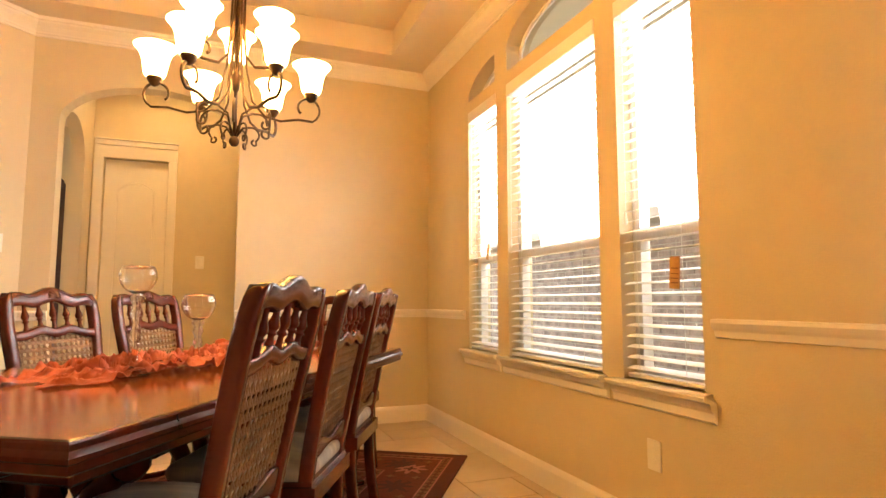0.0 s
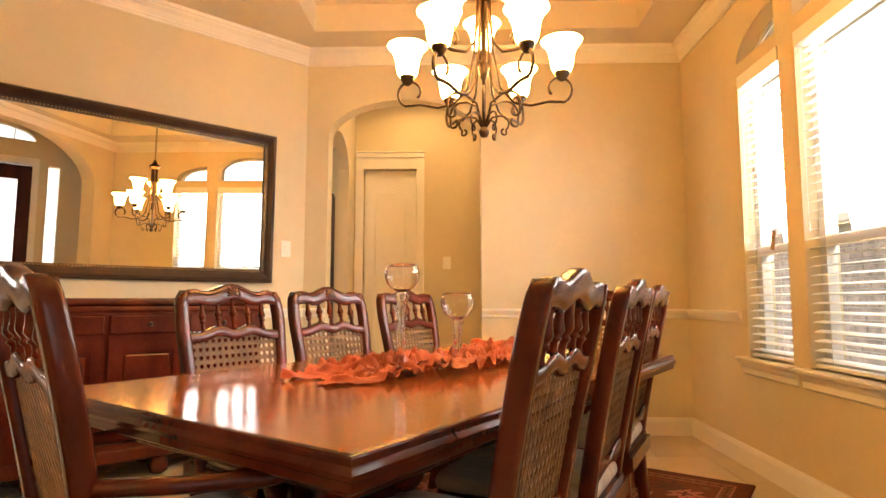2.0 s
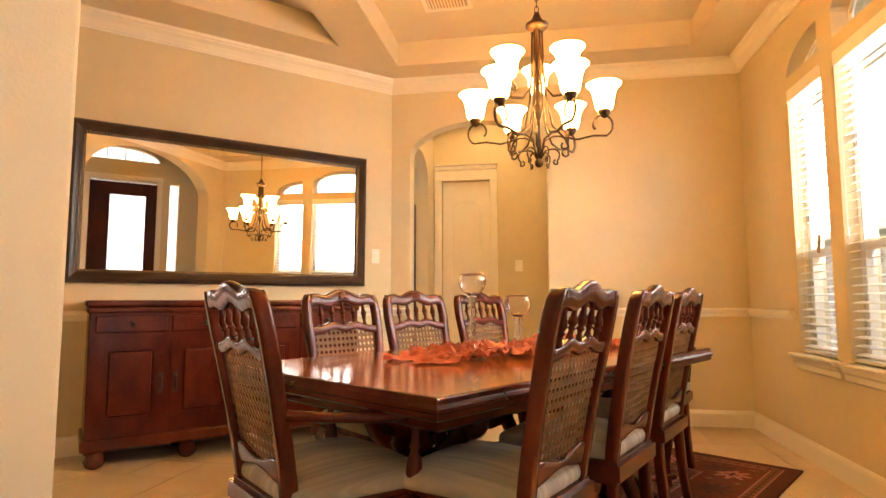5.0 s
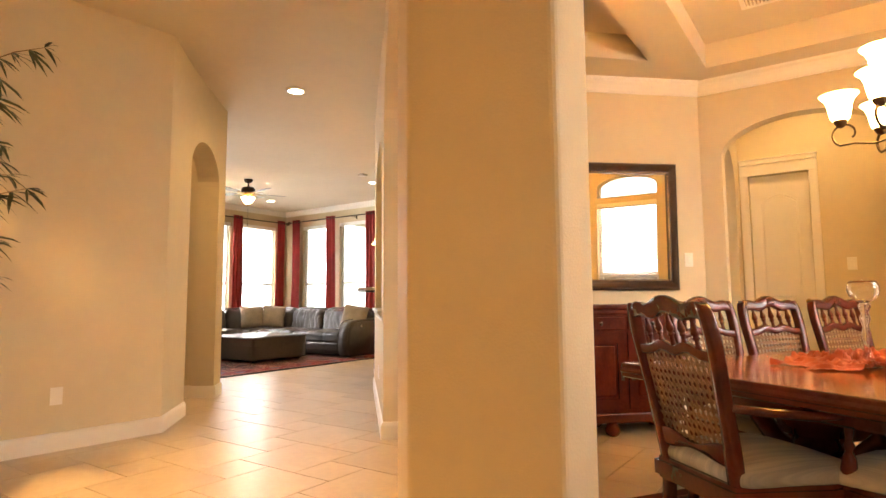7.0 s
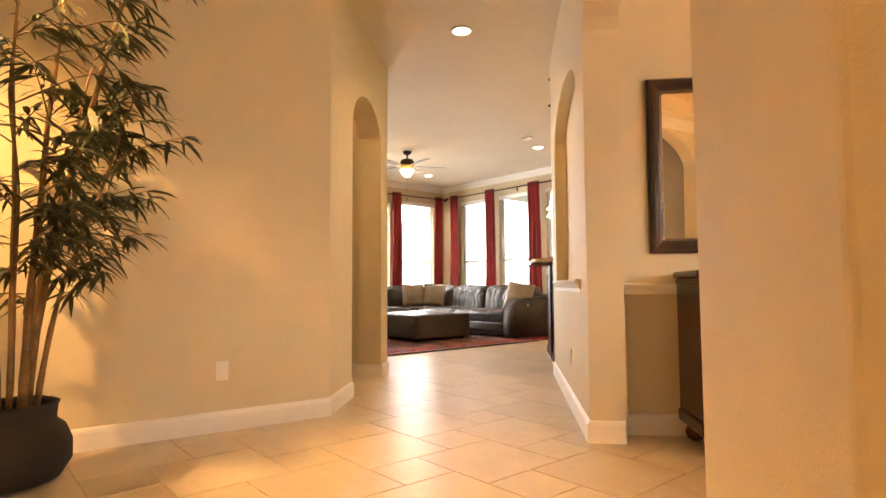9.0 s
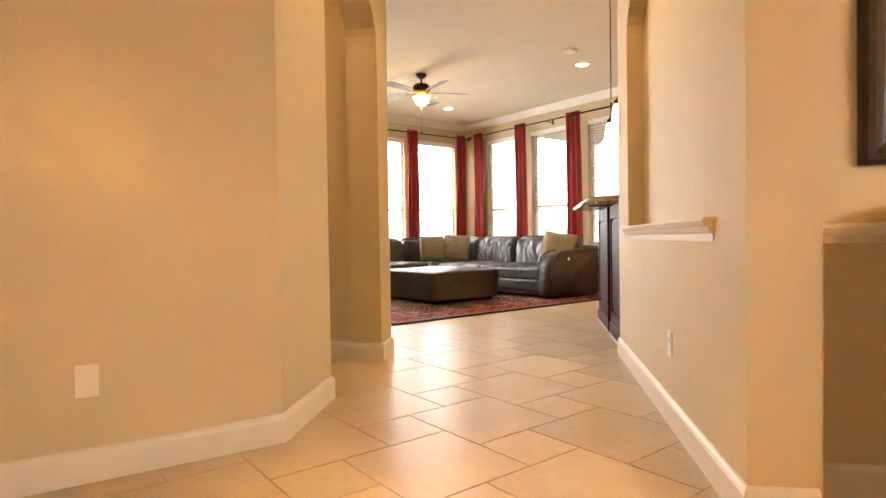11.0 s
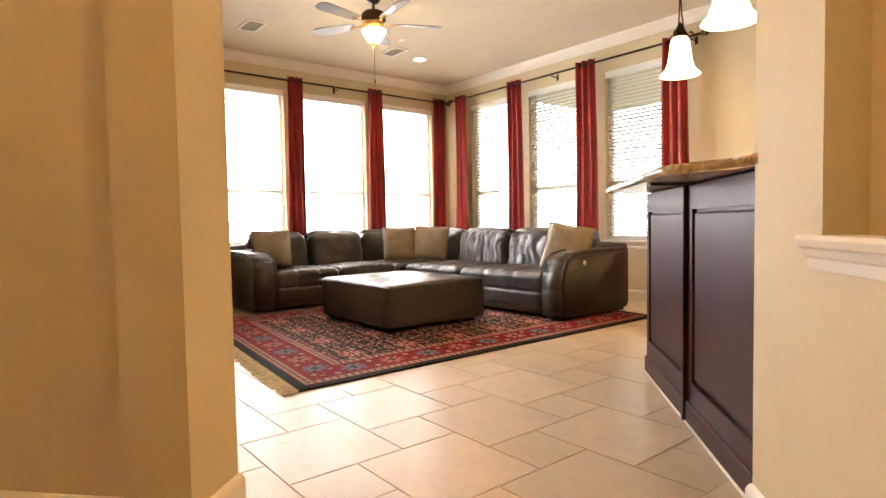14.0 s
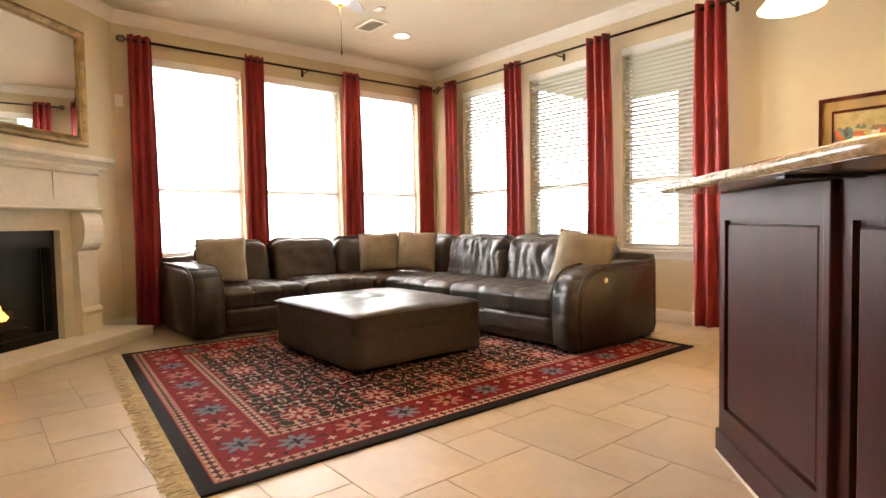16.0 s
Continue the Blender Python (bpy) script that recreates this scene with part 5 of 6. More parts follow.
# bamboo palm in a dark basket
def bamboo(x, y):
    t = thing("bamboo_plant", (x, y, 0), "tall artificial bamboo plant in a dark woven basket", "plant")
    bm = bmesh.new()
    lathe(bm, [(0.12, 0.0), (0.19, 0.02), (0.235, 0.10), (0.24, 0.18), (0.21, 0.24), (0.17, 0.275), (0.172, 0.335), (0.18, 0.355), (0.17, 0.36), (0.155, 0.335), (0.15, 0.30), (0.0, 0.30)], 30)
    for v in bm.verts:
        a = math.atan2(v.co.y, v.co.x)
        k = 1 + 0.02 * math.sin(a * 5 + v.co.z * 20) + 0.012 * math.sin(a * 17)
        v.co.x *= k
        v.co.y *= k
    part("basket", bm, BASKET, t, "black woven basket pot", smooth=True)
    bm = bmesh.new()
    lathe(bm, [(0.152, 0.302), (0.08, 0.312), (0.0, 0.32)], 18)
    part("soil", bm, SOIL, t)
    rnd = random.Random(7)
    lv = bmesh.new()

    def leaf(p, d, ln):
        d = d.normalized()
        s = d.cross(Vector((0, 0, 1)))
        s = s.normalized() if s.length > 0.05 else Vector((1, 0, 0))
        s = (s + Vector((rnd.uniform(-.5, .5), rnd.uniform(-.5, .5), rnd.uniform(-.6, .6)))).normalized()
        w = ln * 0.075
        dn = Vector((0, 0, -1))
        p1, p2, p3 = p + d * ln * 0.3 + dn * ln * 0.03, p + d * ln * 0.68 + dn * ln * 0.14, p + d * ln + dn * ln * 0.32
        n = s.cross(d) * 0.15 * w
        v0 = lv.verts.new(p)
        a1, b1, c1 = lv.verts.new(p1 + s * w), lv.verts.new(p1 + n), lv.verts.new(p1 - s * w)
        a2, b2, c2 = lv.verts.new(p2 + s * w * 0.8), lv.verts.new(p2 + n), lv.verts.new(p2 - s * w * 0.8)
        v3 = lv.verts.new(p3)
        for f in ((v0, a1, b1), (v0, b1, c1), (a1, a2, b2, b1), (b1, b2, c2, c1), (a2, v3, b2), (b2, v3, c2)):
            lv.faces.new(f)

    for i in range(9):
        a = radians(45) + rnd.gauss(0, 1.15)
        r0 = rnd.uniform(0.02, 0.10)
        lean = rnd.uniform(0.12, 0.42)
        hgt = rnd.uniform(1.75, 2.65)
        base = Vector((r0 * math.cos(a), r0 * math.sin(a), 0.30))
        pts = []
        for s in range(13):
            u = s / 12
            pts.append(base + Vector((math.cos(a) * lean * u ** 1.5 * 1.2, math.sin(a) * lean * u ** 1.5 * 1.2, (hgt - 0.30) * u)) + Vector((noise.noise((i * 3.1, u * 3, 0)), noise.noise((i * 2.3, u * 3, 5)), 0)) * 0.05 * u)
        bm = bmesh.new()
        rads = [(0.013 - 0.009 * s / 12) * (1.18 if s % 2 else 1.0) * (1.5 if i < 2 else 1) for s in range(13)]
        tube(bm, pts, rads, 7)
        stem = part("stem", bm, CANEWOOD, t, smooth=True)
        bt = bmesh.new()
        for b in range(9):
            u = 0.30 + 0.70 * (b + rnd.random()) / 9
            k = min(11, int(u * 12))
            p = pts[k].lerp(pts[k + 1], u * 12 - k)
            ang = a + rnd.uniform(-1.9, 1.9)
            ln = rnd.uniform(0.16, 0.38)
            dr = Vector((math.cos(ang), math.sin(ang), rnd.uniform(0.15, 0.8)))
            q1, q2 = p + dr * ln * 0.55, p + dr * ln + Vector((0, 0, -0.12 * ln))
            tube(bt, [p, q1, q2], [0.0045, 0.0032, 0.0018], 5)
            for n in range(4):
                w = 0.35 + 0.65 * n / 3
                c = p.lerp(q1, w * 1.6) if w < 0.6 else q1.lerp(q2, (w - 0.6) / 0.4)
                for g in range(6):
                    la = ang + rnd.uniform(-1.5, 1.5)
                    leaf(c, Vector((math.cos(la), math.sin(la), rnd.uniform(-0.7, 0.35))), rnd.uniform(0.09, 0.17))
        tagged(part("twig_spray", bt, CANEWOOD, stem), kind="stuff")
    tagged(part("leaves", lv, LEAF, t, "narrow dark green bamboo leaves"), kind="stuff")


bamboo(-4.22, 0.06)


# ---- living room ----
rug = thing("living_rug", (-8.294, 5.835, 0), "red and black oriental rug with cream fringe", "rug", -0.5)
part("rug_body", rbox(-1.455, 1.455, -1.835, 1.835, 0.0, 0.012, 0.004, 1), RUG1, rug)
rnd = random.Random(3)
for s in (-1, 1):
    bm = bmesh.new()
    x = -1.455
    while x < 1.455:
        ln = rnd.uniform(0.07, 0.115)
        dx = rnd.uniform(-0.03, 0.03)
        tube(bm, [(x, s * 1.83, 0.008), (x + dx * 0.5, s * (1.835 + ln * 0.5), 0.008 + rnd.random() * 0.006), (x + dx, s * (1.835 + ln), 0.003)], [0.0045, 0.005, 0.003], 4)
        x += rnd.uniform(0.007, 0.012)
    tagged(part("fringe", bm, FRINGE, rug, "cream knotted fringe"), kind="stuff")

for o in rug.children:      # the rug lies slightly out of square
    for v in o.data.vertices:
        v.co.y -= 0.083 * v.co.x


# sectional sofa
def sofa():
    t = thing("sectional_sofa", (0, 0, 0), "dark brown leather L-shaped reclining sectional sofa on the rug", "sofa")
    SE, XB, XF, YF, YB2 = 0.44, -10.86, -9.83, 6.68, 7.70

    def seat(x0, x1, y0, y1, seed, m=None):
        bm = cushion(x0, x1, y0, y1, 0.07, SE, 0.065, 0.03, 44, 0.012, m, seed)
        west = y1 < 7.5 and x1 < -9.7
        for v in bm.verts:
            d = x1 - v.co.x if west else v.co.y - y0
            s = (v.co.y - y0) / (y1 - y0) if west else (v.co.x - x0) / (x1 - x0)
            if d < 0.10 and 0.10 < v.co.z < 0.40:
                tuft = math.exp(-((s - 0.33) / 0.05) ** 2) + math.exp(-((s - 0.67) / 0.05) ** 2)
                k_ = (0.014 + 0.022 * tuft) * math.exp(-((v.co.z - 0.255) / 0.014) ** 2) + 0.008 * sum(math.exp(-((s - c_) / 0.014) ** 2) for c_ in (0.33, 0.67)) * (1 if v.co.z > 0.255 else 0)
                if west:
                    v.co.x -= k_
                else:
                    v.co.y += k_
            elif v.co.z > 0.40:
                tuft = math.exp(-((s - 0.33) / 0.03) ** 2) + math.exp(-((s - 0.67) / 0.03) ** 2)
                v.co.z -= 0.016 * tuft * math.exp(-d / 0.25) + 0.016 * (1 - 2 * abs(noise.noise(((v.co.y if west else v.co.x) * 13 + seed, (v.co.x if west else v.co.y) * 3.5, 2)))) ** 2 * min(1.0, d / 0.25)
        part("seat_cushion", bm, LEATHER, t, smooth=True)

    # west run, then corner, then north run
    for i, (a, b) in enumerate(((4.98, 5.76), (5.77, 6.56))):
        seat(XB + 0.30, XF + 0.02, a, b, i * 3.0)
        part("base_panel", cushion(XB + 0.1, XF, a + 0.005, b - 0.005, 0.03, 0.24, 0.03, 0, 6, 0.004, None, i), LEATHER, t, smooth=True)
    seat(XB + 0.30, XF + 0.02, 6.57, 7.45, 9.0)
    for i, (a, b) in enumerate(((-9.80, -8.75), (-8.74, -7.50))):
        seat(a, b, YF - 0.02, YB2 - 0.28, 20 + i * 5.0)
        part("base_panel", cushion(a + 0.005, b - 0.005, YF, YB2 - 0.1, 0.03, 0.24, 0.03, 0, 6, 0.004, None, 7 + i), LEATHER, t, smooth=True)
    # backs, leaning
    for i, (a, b) in enumerate(((4.98, 5.74), (5.77, 6.55), (6.56, 7.40))):
        m = Matrix.Translation((XB + 0.13, (a + b) / 2, 0.34)) @ Matrix.Rotation(radians(-9), 4, "Y")
        part("back_cushion", cushion(-0.10, 0.20, -(b - a) / 2, (b - a) / 2, 0.0, 0.47, 0.09, 0.015, 22, 0.024, m, 30 + i * 2.7), LEATHER, t, smooth=True)
        m = Matrix.Translation((XB + 0.085, (a + b) / 2, 0.72)) @ Matrix.Rotation(radians(-14), 4, "Y")
        part("headrest", cushion(-0.10, 0.10, -(b - a) / 2 + 0.03, (b - a) / 2 - 0.03, 0.0, 0.135, 0.06, 0.01, 10, 0.012, m, 50 + i), LEATHER, t, smooth=True)
    for i, (a, b) in enumerate(((-10.45, -9.66), (-9.65, -8.76), (-8.74, -7.55))):
        m = Matrix.Translation(((a + b) / 2, YB2 - 0.13, 0.34)) @ Matrix.Rotation(radians(-9), 4, "X")
        bm = cushion(-(b - a) / 2, (b - a) / 2, -0.20, 0.10, 0.0, 0.47, 0.09, 0.015, 40, 0.020, None, 70 + i * 2.7)
        for v in bm.verts:      # upright creases in the soft front
            if v.co.y < -0.05 and i:
                q = Vector((v.co.x * 11 + 0.8 * noise.noise((v.co.x * 4, v.co.z * 5, i)), v.co.z * 2.2 + v.co.x * 2, 3.0 * i))
                v.co.y += 0.030 * (1 - 2 * abs(noise.noise(q))) ** 3 * min(1.0, v.co.z / 0.12)
        bmesh.ops.transform(bm, matrix=m, verts=bm.verts[:])
        part("back_cushion", bm, LEATHER, t, smooth=True)
        m = Matrix.Translation(((a + b) / 2, YB2 - 0.085, 0.72)) @ Matrix.Rotation(radians(-14), 4, "X")
        part("headrest", cushion(-(b - a) / 2 + 0.03, (b - a) / 2 - 0.03, -0.10, 0.10, 0.0, 0.135, 0.06, 0.01, 10, 0.012, m, 90 + i), LEATHER, t, smooth=True)
    part("back_shell", cushion(XB - 0.02, XB + 0.12, 4.70, YB2, 0.04, 0.72, 0.05, 0, 8, 0.004), LEATHER, t, smooth=True)
    part("back_shell", cushion(XB + 0.05, -7.23, YB2 - 0.12, YB2 + 0.02, 0.04, 0.72, 0.05, 0, 8, 0.004), LEATHER, t, smooth=True)

    def arm(m):
        # profile in the arm's own plane: x outwards along its length, z up
        bm = bmesh.new()
        out = [(0.0, 0.03), (-0.02, 0.30), (0.0, 0.46), (0.06, 0.57), (0.16, 0.63), (0.30, 0.65), (0.70, 0.655), (0.95, 0.66), (1.0, 0.62), (1.02, 0.03)]
        for y0, y1 in ((-0.14, 0.14),):
            a = [bm.verts.new(m @ Vector((x, y0, z))) for x, z in out]
            b = [bm.verts.new(m @ Vector((x, y1, z))) for x, z in out]
            for i in range(len(out)):
                j = (i + 1) % len(out)
                bm.faces.new((a[i], a[j], b[j], b[i]))
            bm.faces.new(a[::-1])
            bm.faces.new(b)
        bmesh.ops.recalc_face_normals(bm, faces=bm.faces)
        bmesh.ops.bevel(bm, geom=bm.edges[:], offset=0.035, segments=4, affect="EDGES", clamp_overlap=True)
        part("arm", bm, LEATHER, t, smooth=True)
        bm = bmesh.new()
        pts = [(x, y) for x, y in out[1:8]]
        for g in (-0.125, 0.125):
            tube(bm, [(x - 0.006, g, z + 0.004) for x, z in pts], 0.008, 6, 1, m)
        part("piping", bm, LEATHER, t, smooth=True)

    arm(pose(XF + 0.06, 4.83, 0, 0, 0, 180))
    arm(pose(-7.34, YF - 0.06, 0, 0, 0, 90))
    bm = bmesh.new()
    lathe(bm, [(0.0, 0), (0.022, 0.0), (0.020, 0.006), (0.0, 0.007)], 16, pose(-7.197, 6.92, 0.545, 0, 90, 0))
    part("recline_button", bm, PLATE, t, "round chrome recline button")
    for x, y in ((XF - 0.1, 4.8), (XB + 0.12, 4.8), (XB + 0.12, 7.6), (-7.35, 7.6), (-7.3, 6.75), (XF + 0.1, 6.85)):
        bm = bmesh.new()
        lathe(bm, [(0.03, 0.0), (0.035, 0.035)], 10, pose(x, y, 0.012 if (x > -9.95 and y < 7.65) else 0.0))
        part("foot", bm, BLACKMETAL, t)
    return t


sofa()


def pillow(x, y, z, turn, lean, size=0.44, roll=0):
    t = new("throw_pillow")
    t.matrix_basis = pose(x, y, z, 0, 0, turn) @ pose(0, 0, 0, lean, roll, 0)
    tagged(t, "square taupe linen throw pillow leaning on the sofa back", "pillow", "throw pillows")
    bm = bmesh.new()
    n = 14
    h = size / 2
    for s in (-1, 1):
        grid = []
        for i in range(n + 1):
            row = []
            for j in range(n + 1):
                u, v = 2 * i / n - 1, 2 * j / n - 1
                k = 1 - 0.07 * (1 - abs(u * v)) * (1 - (1 - u * u) * (1 - v * v))
                d = 0.085 * ((1 - u ** 4) * (1 - v ** 4)) ** 0.6 + 0.006 * noise.noise((u * 2.5 + turn, v * 2.5, s))
                row.append(bm.verts.new((u * h * k, s * d if abs(u) < 1 and abs(v) < 1 else 0, h + v * h * k)))
            grid.append(row)
        for i in range(n):
            for j in range(n):
                bm.faces.new((grid[i][j], grid[i + 1][j], grid[i + 1][j + 1], grid[i][j + 1]))
    bmesh.ops.remove_doubles(bm, verts=bm.verts[:], dist=0.0005)
    part("cover", bm, PILLOW, t, smooth=True)
    bm = bmesh.new()
    tube(bm, [(u * h * 0.97, 0, h + v * h * 0.97) for u, v in ((-1, -1), (1, -1), (1, 1), (-1, 1), (-1, -1))], 0.004, 6)
    part("seam", bm, PILLOW, t)


pillow(-10.20, 5.10, 0.45, 76, -16, 0.46)
pillow(-10.16, 6.86, 0.45, 66, -14, 0.46)
pillow(-9.92, 7.16, 0.45, 44, -16, 0.47, 4)
pillow(-7.52, 6.98, 0.45, 22, -18, 0.48, 9)

# ottoman
ott = thing("ottoman", (-8.44, 5.675, 0.012), "square dark brown tufted leather ottoman on the rug", "ottoman")
part("body", cushion(-0.61, 0.61, -0.55, 0.55, 0.03, 0.36, 0.03, 0, 10, 0.004), LEATHER, ott, smooth=True)
bm = cushion(-0.612, 0.612, -0.552, 0.552, 0.25, 0.41, 0.03, 0.035, 22, 0.006)
for v in bm.verts:
    r = math.hypot(v.co.x, v.co.y)
    if v.co.z > 0.36:
        v.co.z -= 0.045 * math.exp(-(r / 0.09) ** 2) + 0.008 * (math.exp(-(v.co.x / 0.02) ** 2) + math.exp(-(v.co.y / 0.02) ** 2)) * (0.4 + 0.6 * math.exp(-r))
part("top_cushion", bm, LEATHER, ott, smooth=True)
bm = bmesh.new()
lathe(bm, [(0.0, 0.416), (0.012, 0.414), (0.016, 0.408), (0.012, 0.402)], 12)
part("tuft_button", bm, LEATHER, ott)
bm = bmesh.new()
for z in (0.388,):
    tube(bm, [(-0.614, -0.554, z), (0.614, -0.554, z), (0.614, 0.554, z), (-0.614, 0.554, z), (-0.614, -0.554, z)], 0.005, 6)
part("piping", bm, LEATHER, ott)
for sx in (-1, 1):
    for sy in (-1, 1):
        bm = bmesh.new()
        lathe(bm, [(0.025, 0), (0.03, 0.035)], 10, pose(sx * 0.52, sy * 0.46, 0))
        part("foot", bm, BLACKMETAL, ott)


# curtains and rods
def curtain(m, w, seed, top=2.872, bottom=0.03):
    t = new("curtain")
    t.matrix_basis = m
    tagged(t, "deep red gathered curtain panel hung on metal grommets", "curtain", "red curtains")
    bm = bmesh.new()
    nu, nz = 48, 26
    rnd = random.Random(seed)
    ph = rnd.uniform(0, 6)
    grid = []
    for k in range(nz + 1):
        z = bottom + (top - bottom) * k / nz
        f = 1 - k / nz
        row = []
        for i in range(nu + 1):
            u = i / nu - 0.5
            wid = w * (0.90 + 0.26 * f)
            amp = (0.034 - 0.012 * math.sin(f * math.pi)) * (0.85 + 0.3 * f)
            x = u * wid + 0.012 * math.sin(u * 19 + ph + f * 2) * f
            y = amp * math.sin(u * 2 * math.pi * 3.0 + 0.9 * math.sin(f * 3 + ph)) + 0.016 * math.sin(u * 9 + f * 5 + ph) * f
            row.append(bm.verts.new((x, y, z)))
        grid.append(row)
    for k in range(nz):
        for i in range(nu):
            bm.faces.new((grid[k][i], grid[k][i + 1], grid[k + 1][i + 1], grid[k + 1][i]))
    o = part("panel", bm, RED, t, smooth=True)
    md = o.modifiers.new("thick", "SOLIDIFY")
    md.thickness = 0.004
    for i in range(7):
        u = (i + 0.5) / 7 - 0.5
        bm = bmesh.new()
        ring = [(0.0, 0.021 * math.cos(q), 0.021 * math.sin(q)) for q in [2 * math.pi * n / 14 for n in range(15)]]
        tube(bm, ring, 0.0045, 6, 1, pose(u * w * 0.92, 0, 2.82))
        part("grommet", bm, IRON, t, "dark metal grommet")


def rod(m, ln):
    t = new("curtain_rod")
    t.matrix_basis = m
    tagged(t, "dark iron curtain rod with cage finials", "curtain rod", "curtain rods")
    bm = bmesh.new()
    tube(bm, [(0, 0, 0), (ln / 2, 0, 0), (ln, 0, 0)], 0.012, 10)
    part("pole", bm, IRON, t, smooth=True)
    for s in (0, 1):
        bm = bmesh.new()
        c = -0.045 if s == 0 else ln + 0.045
        for i in range(6):
            a = math.pi * i / 6
            tube(bm, [(c + 0.038 * math.cos(q), 0.032 * math.sin(q) * math.cos(a), 0.032 * math.sin(q) * math.sin(a)) for q in [2 * math.pi * n / 14 for n in range(15)]], 0.003, 5)
        part("finial", bm, IRON, t, smooth=True)
    for x in (0.12, ln / 2, ln - 0.12):
        bm = bmesh.new()
        tube(bm, [(x, 0, -0.014), (x, 0.06, -0.02), (x, 0.145, -0.02)], 0.006, 6)
        box(bm, x - 0.015, x + 0.015, 0.142, 0.149, -0.055, 0.025)
        part("bracket", bm, IRON, t)


rod(pose(XL + 0.15, 4.50, 2.82, 0, 0, 90), 3.80)
rod(pose(-10.72, YN - 0.15, 2.82), 3.95)
for i, (y, w) in enumerate(((4.62, 0.23), (5.75, 0.23), (6.99, 0.26), (8.14, 0.24))):
    curtain(pose(XL + 0.15, y, 0, 0, 0, 90), w, i)
for i, (x, w) in enumerate(((-10.52, 0.24), (-9.39, 0.28), (-8.20, 0.31), (-7.04, 0.30))):
    curtain(pose(x, YN - 0.15, 0), w, 10 + i)


# ceiling fan
def ceiling_fan(x, y, z, parts_label, scale=1.0, lit=True):
    t = thing("ceiling_fan", (x, y, z), parts_label, "ceiling fan", -7)
    bm = bmesh.new()
    lathe(bm, [(0.0, 0.0), (0.075, 0.0), (0.075, -0.02), (0.05, -0.055), (0.018, -0.065), (0.014, -0.07), (0.014, -0.20), (0.03, -0.205), (0.0, -0.205)], 20)
    part("downrod", bm, IRON, t, smooth=True)
    bm = bmesh.new()
    lathe(bm, [(0.03, -0.20), (0.09, -0.21), (0.115, -0.235), (0.12, -0.29), (0.10, -0.315), (0.07, -0.33)], 28)
    part("motor_housing", bm, IRON, t, smooth=True)
    bm = bmesh.new()
    lathe(bm, [(0.10, -0.315), (0.085, -0.34), (0.06, -0.365), (0.055, -0.39), (0.0, -0.39)], 24)
    for i in range(24):
        a = 2 * math.pi * i / 24
        tube(bm, [(0.105 * math.cos(a), 0.105 * math.sin(a), -0.312), (0.075 * math.cos(a), 0.075 * math.sin(a), -0.352)], 0.004, 5)
    part("brass_collar", bm, BRASS, t, "antique brass ribbed collar")
    for i in range(5):
        mm = pose(0, 0, 0, 0, 0, 72 * i)
        bm = bmesh.new()
        pts = [(0.0, -0.045), (0.10, -0.058), (0.34, -0.068), (0.42, -0.064), (0.455, -0.045), (0.465, 0.0), (0.455, 0.045), (0.42, 0.064), (0.34, 0.068), (0.10, 0.058), (0.0, 0.045)]
        prism(bm, pts, -0.003, 0.003, mm @ pose(0.20, 0, -0.318, 11, 0, 0))
        bl = part("blade", bm, BLADE, t, "dark grey-brown wooden blade")
        bm = bmesh.new()
        tube(bm, [(0.09, 0, -0.31), (0.14, 0.012, -0.328), (0.19, -0.012, -0.325), (0.25, 0, -0.324)], [0.012, 0.010, 0.012, 0.016], 6, 0.5, mm)
        part("blade_iron", bm, BRASS, bl, smooth=True)
    bm = bmesh.new()
    lathe(bm, [(0.115, -0.385), (0.118, -0.395), (0.105, -0.415), (0.085, -0.45), (0.055, -0.49), (0.02, -0.505), (0.0, -0.505), (0.0, -0.39)], 28)
    part("light_bowl", bm, SHADE if lit else BLIND, t, "frosted glass light bowl", smooth=True)
    bm = bmesh.new()
    lathe(bm, [(0.022, -0.50), (0.024, -0.512), (0.008, -0.53), (0.006, -0.545), (0.0, -0.548)], 14)
    part("bowl_cap", bm, BRASS, t, smooth=True)
    bm = bmesh.new()
    tube(bm, [(0, 0, -0.545), (0, 0, -0.70), (0, 0, -0.84)], 0.0018, 5)
    lathe(bm, [(0.002, -0.89), (0.006, -0.88), (0.007, -0.86), (0.002, -0.835)], 8)
    part("pull_chain", bm, IRON, t)
    for o in t.children_recursive:      # a short rod
        for v in o.data.vertices:
            if v.co.z < -0.1:
                v.co.z += 0.07
    if lit:
        lamp("fan_lamp", "POINT", (x, y, z - 0.50), 20, (1.0, 0.72, 0.4), 0.012)


ceiling_fan(-8.57, 5.51, H, "bronze ceiling fan with dark blades and lit bowl")


def small_box(name, at_, label, cat, w, d, h, material):
    t = thing(name, at_, label, cat)
    part("housing", rbox(-w / 2, w / 2, -d / 2, d / 2, -h, 0, 0.006, 2), material, t)


small_box("smoke_detector", (-6.7, 6.39, H), "small white smoke detector on the ceiling", "detector", 0.12, 0.12, 0.03, PLATE)
small_box("smoke_detector", (-9.45, 6.45, H), "small white sensor on the living room ceiling", "detector", 0.13, 0.07, 0.012, PLATE)

# ---- bar ----
BU0, BU1, BB = 2.47, 4.26, 0.05
bq = at(P0, 0, BB)
bar = thing("breakfast_bar", (bq[0], bq[1], 0), "dark espresso panelled breakfast bar base", "bar counter", 133)
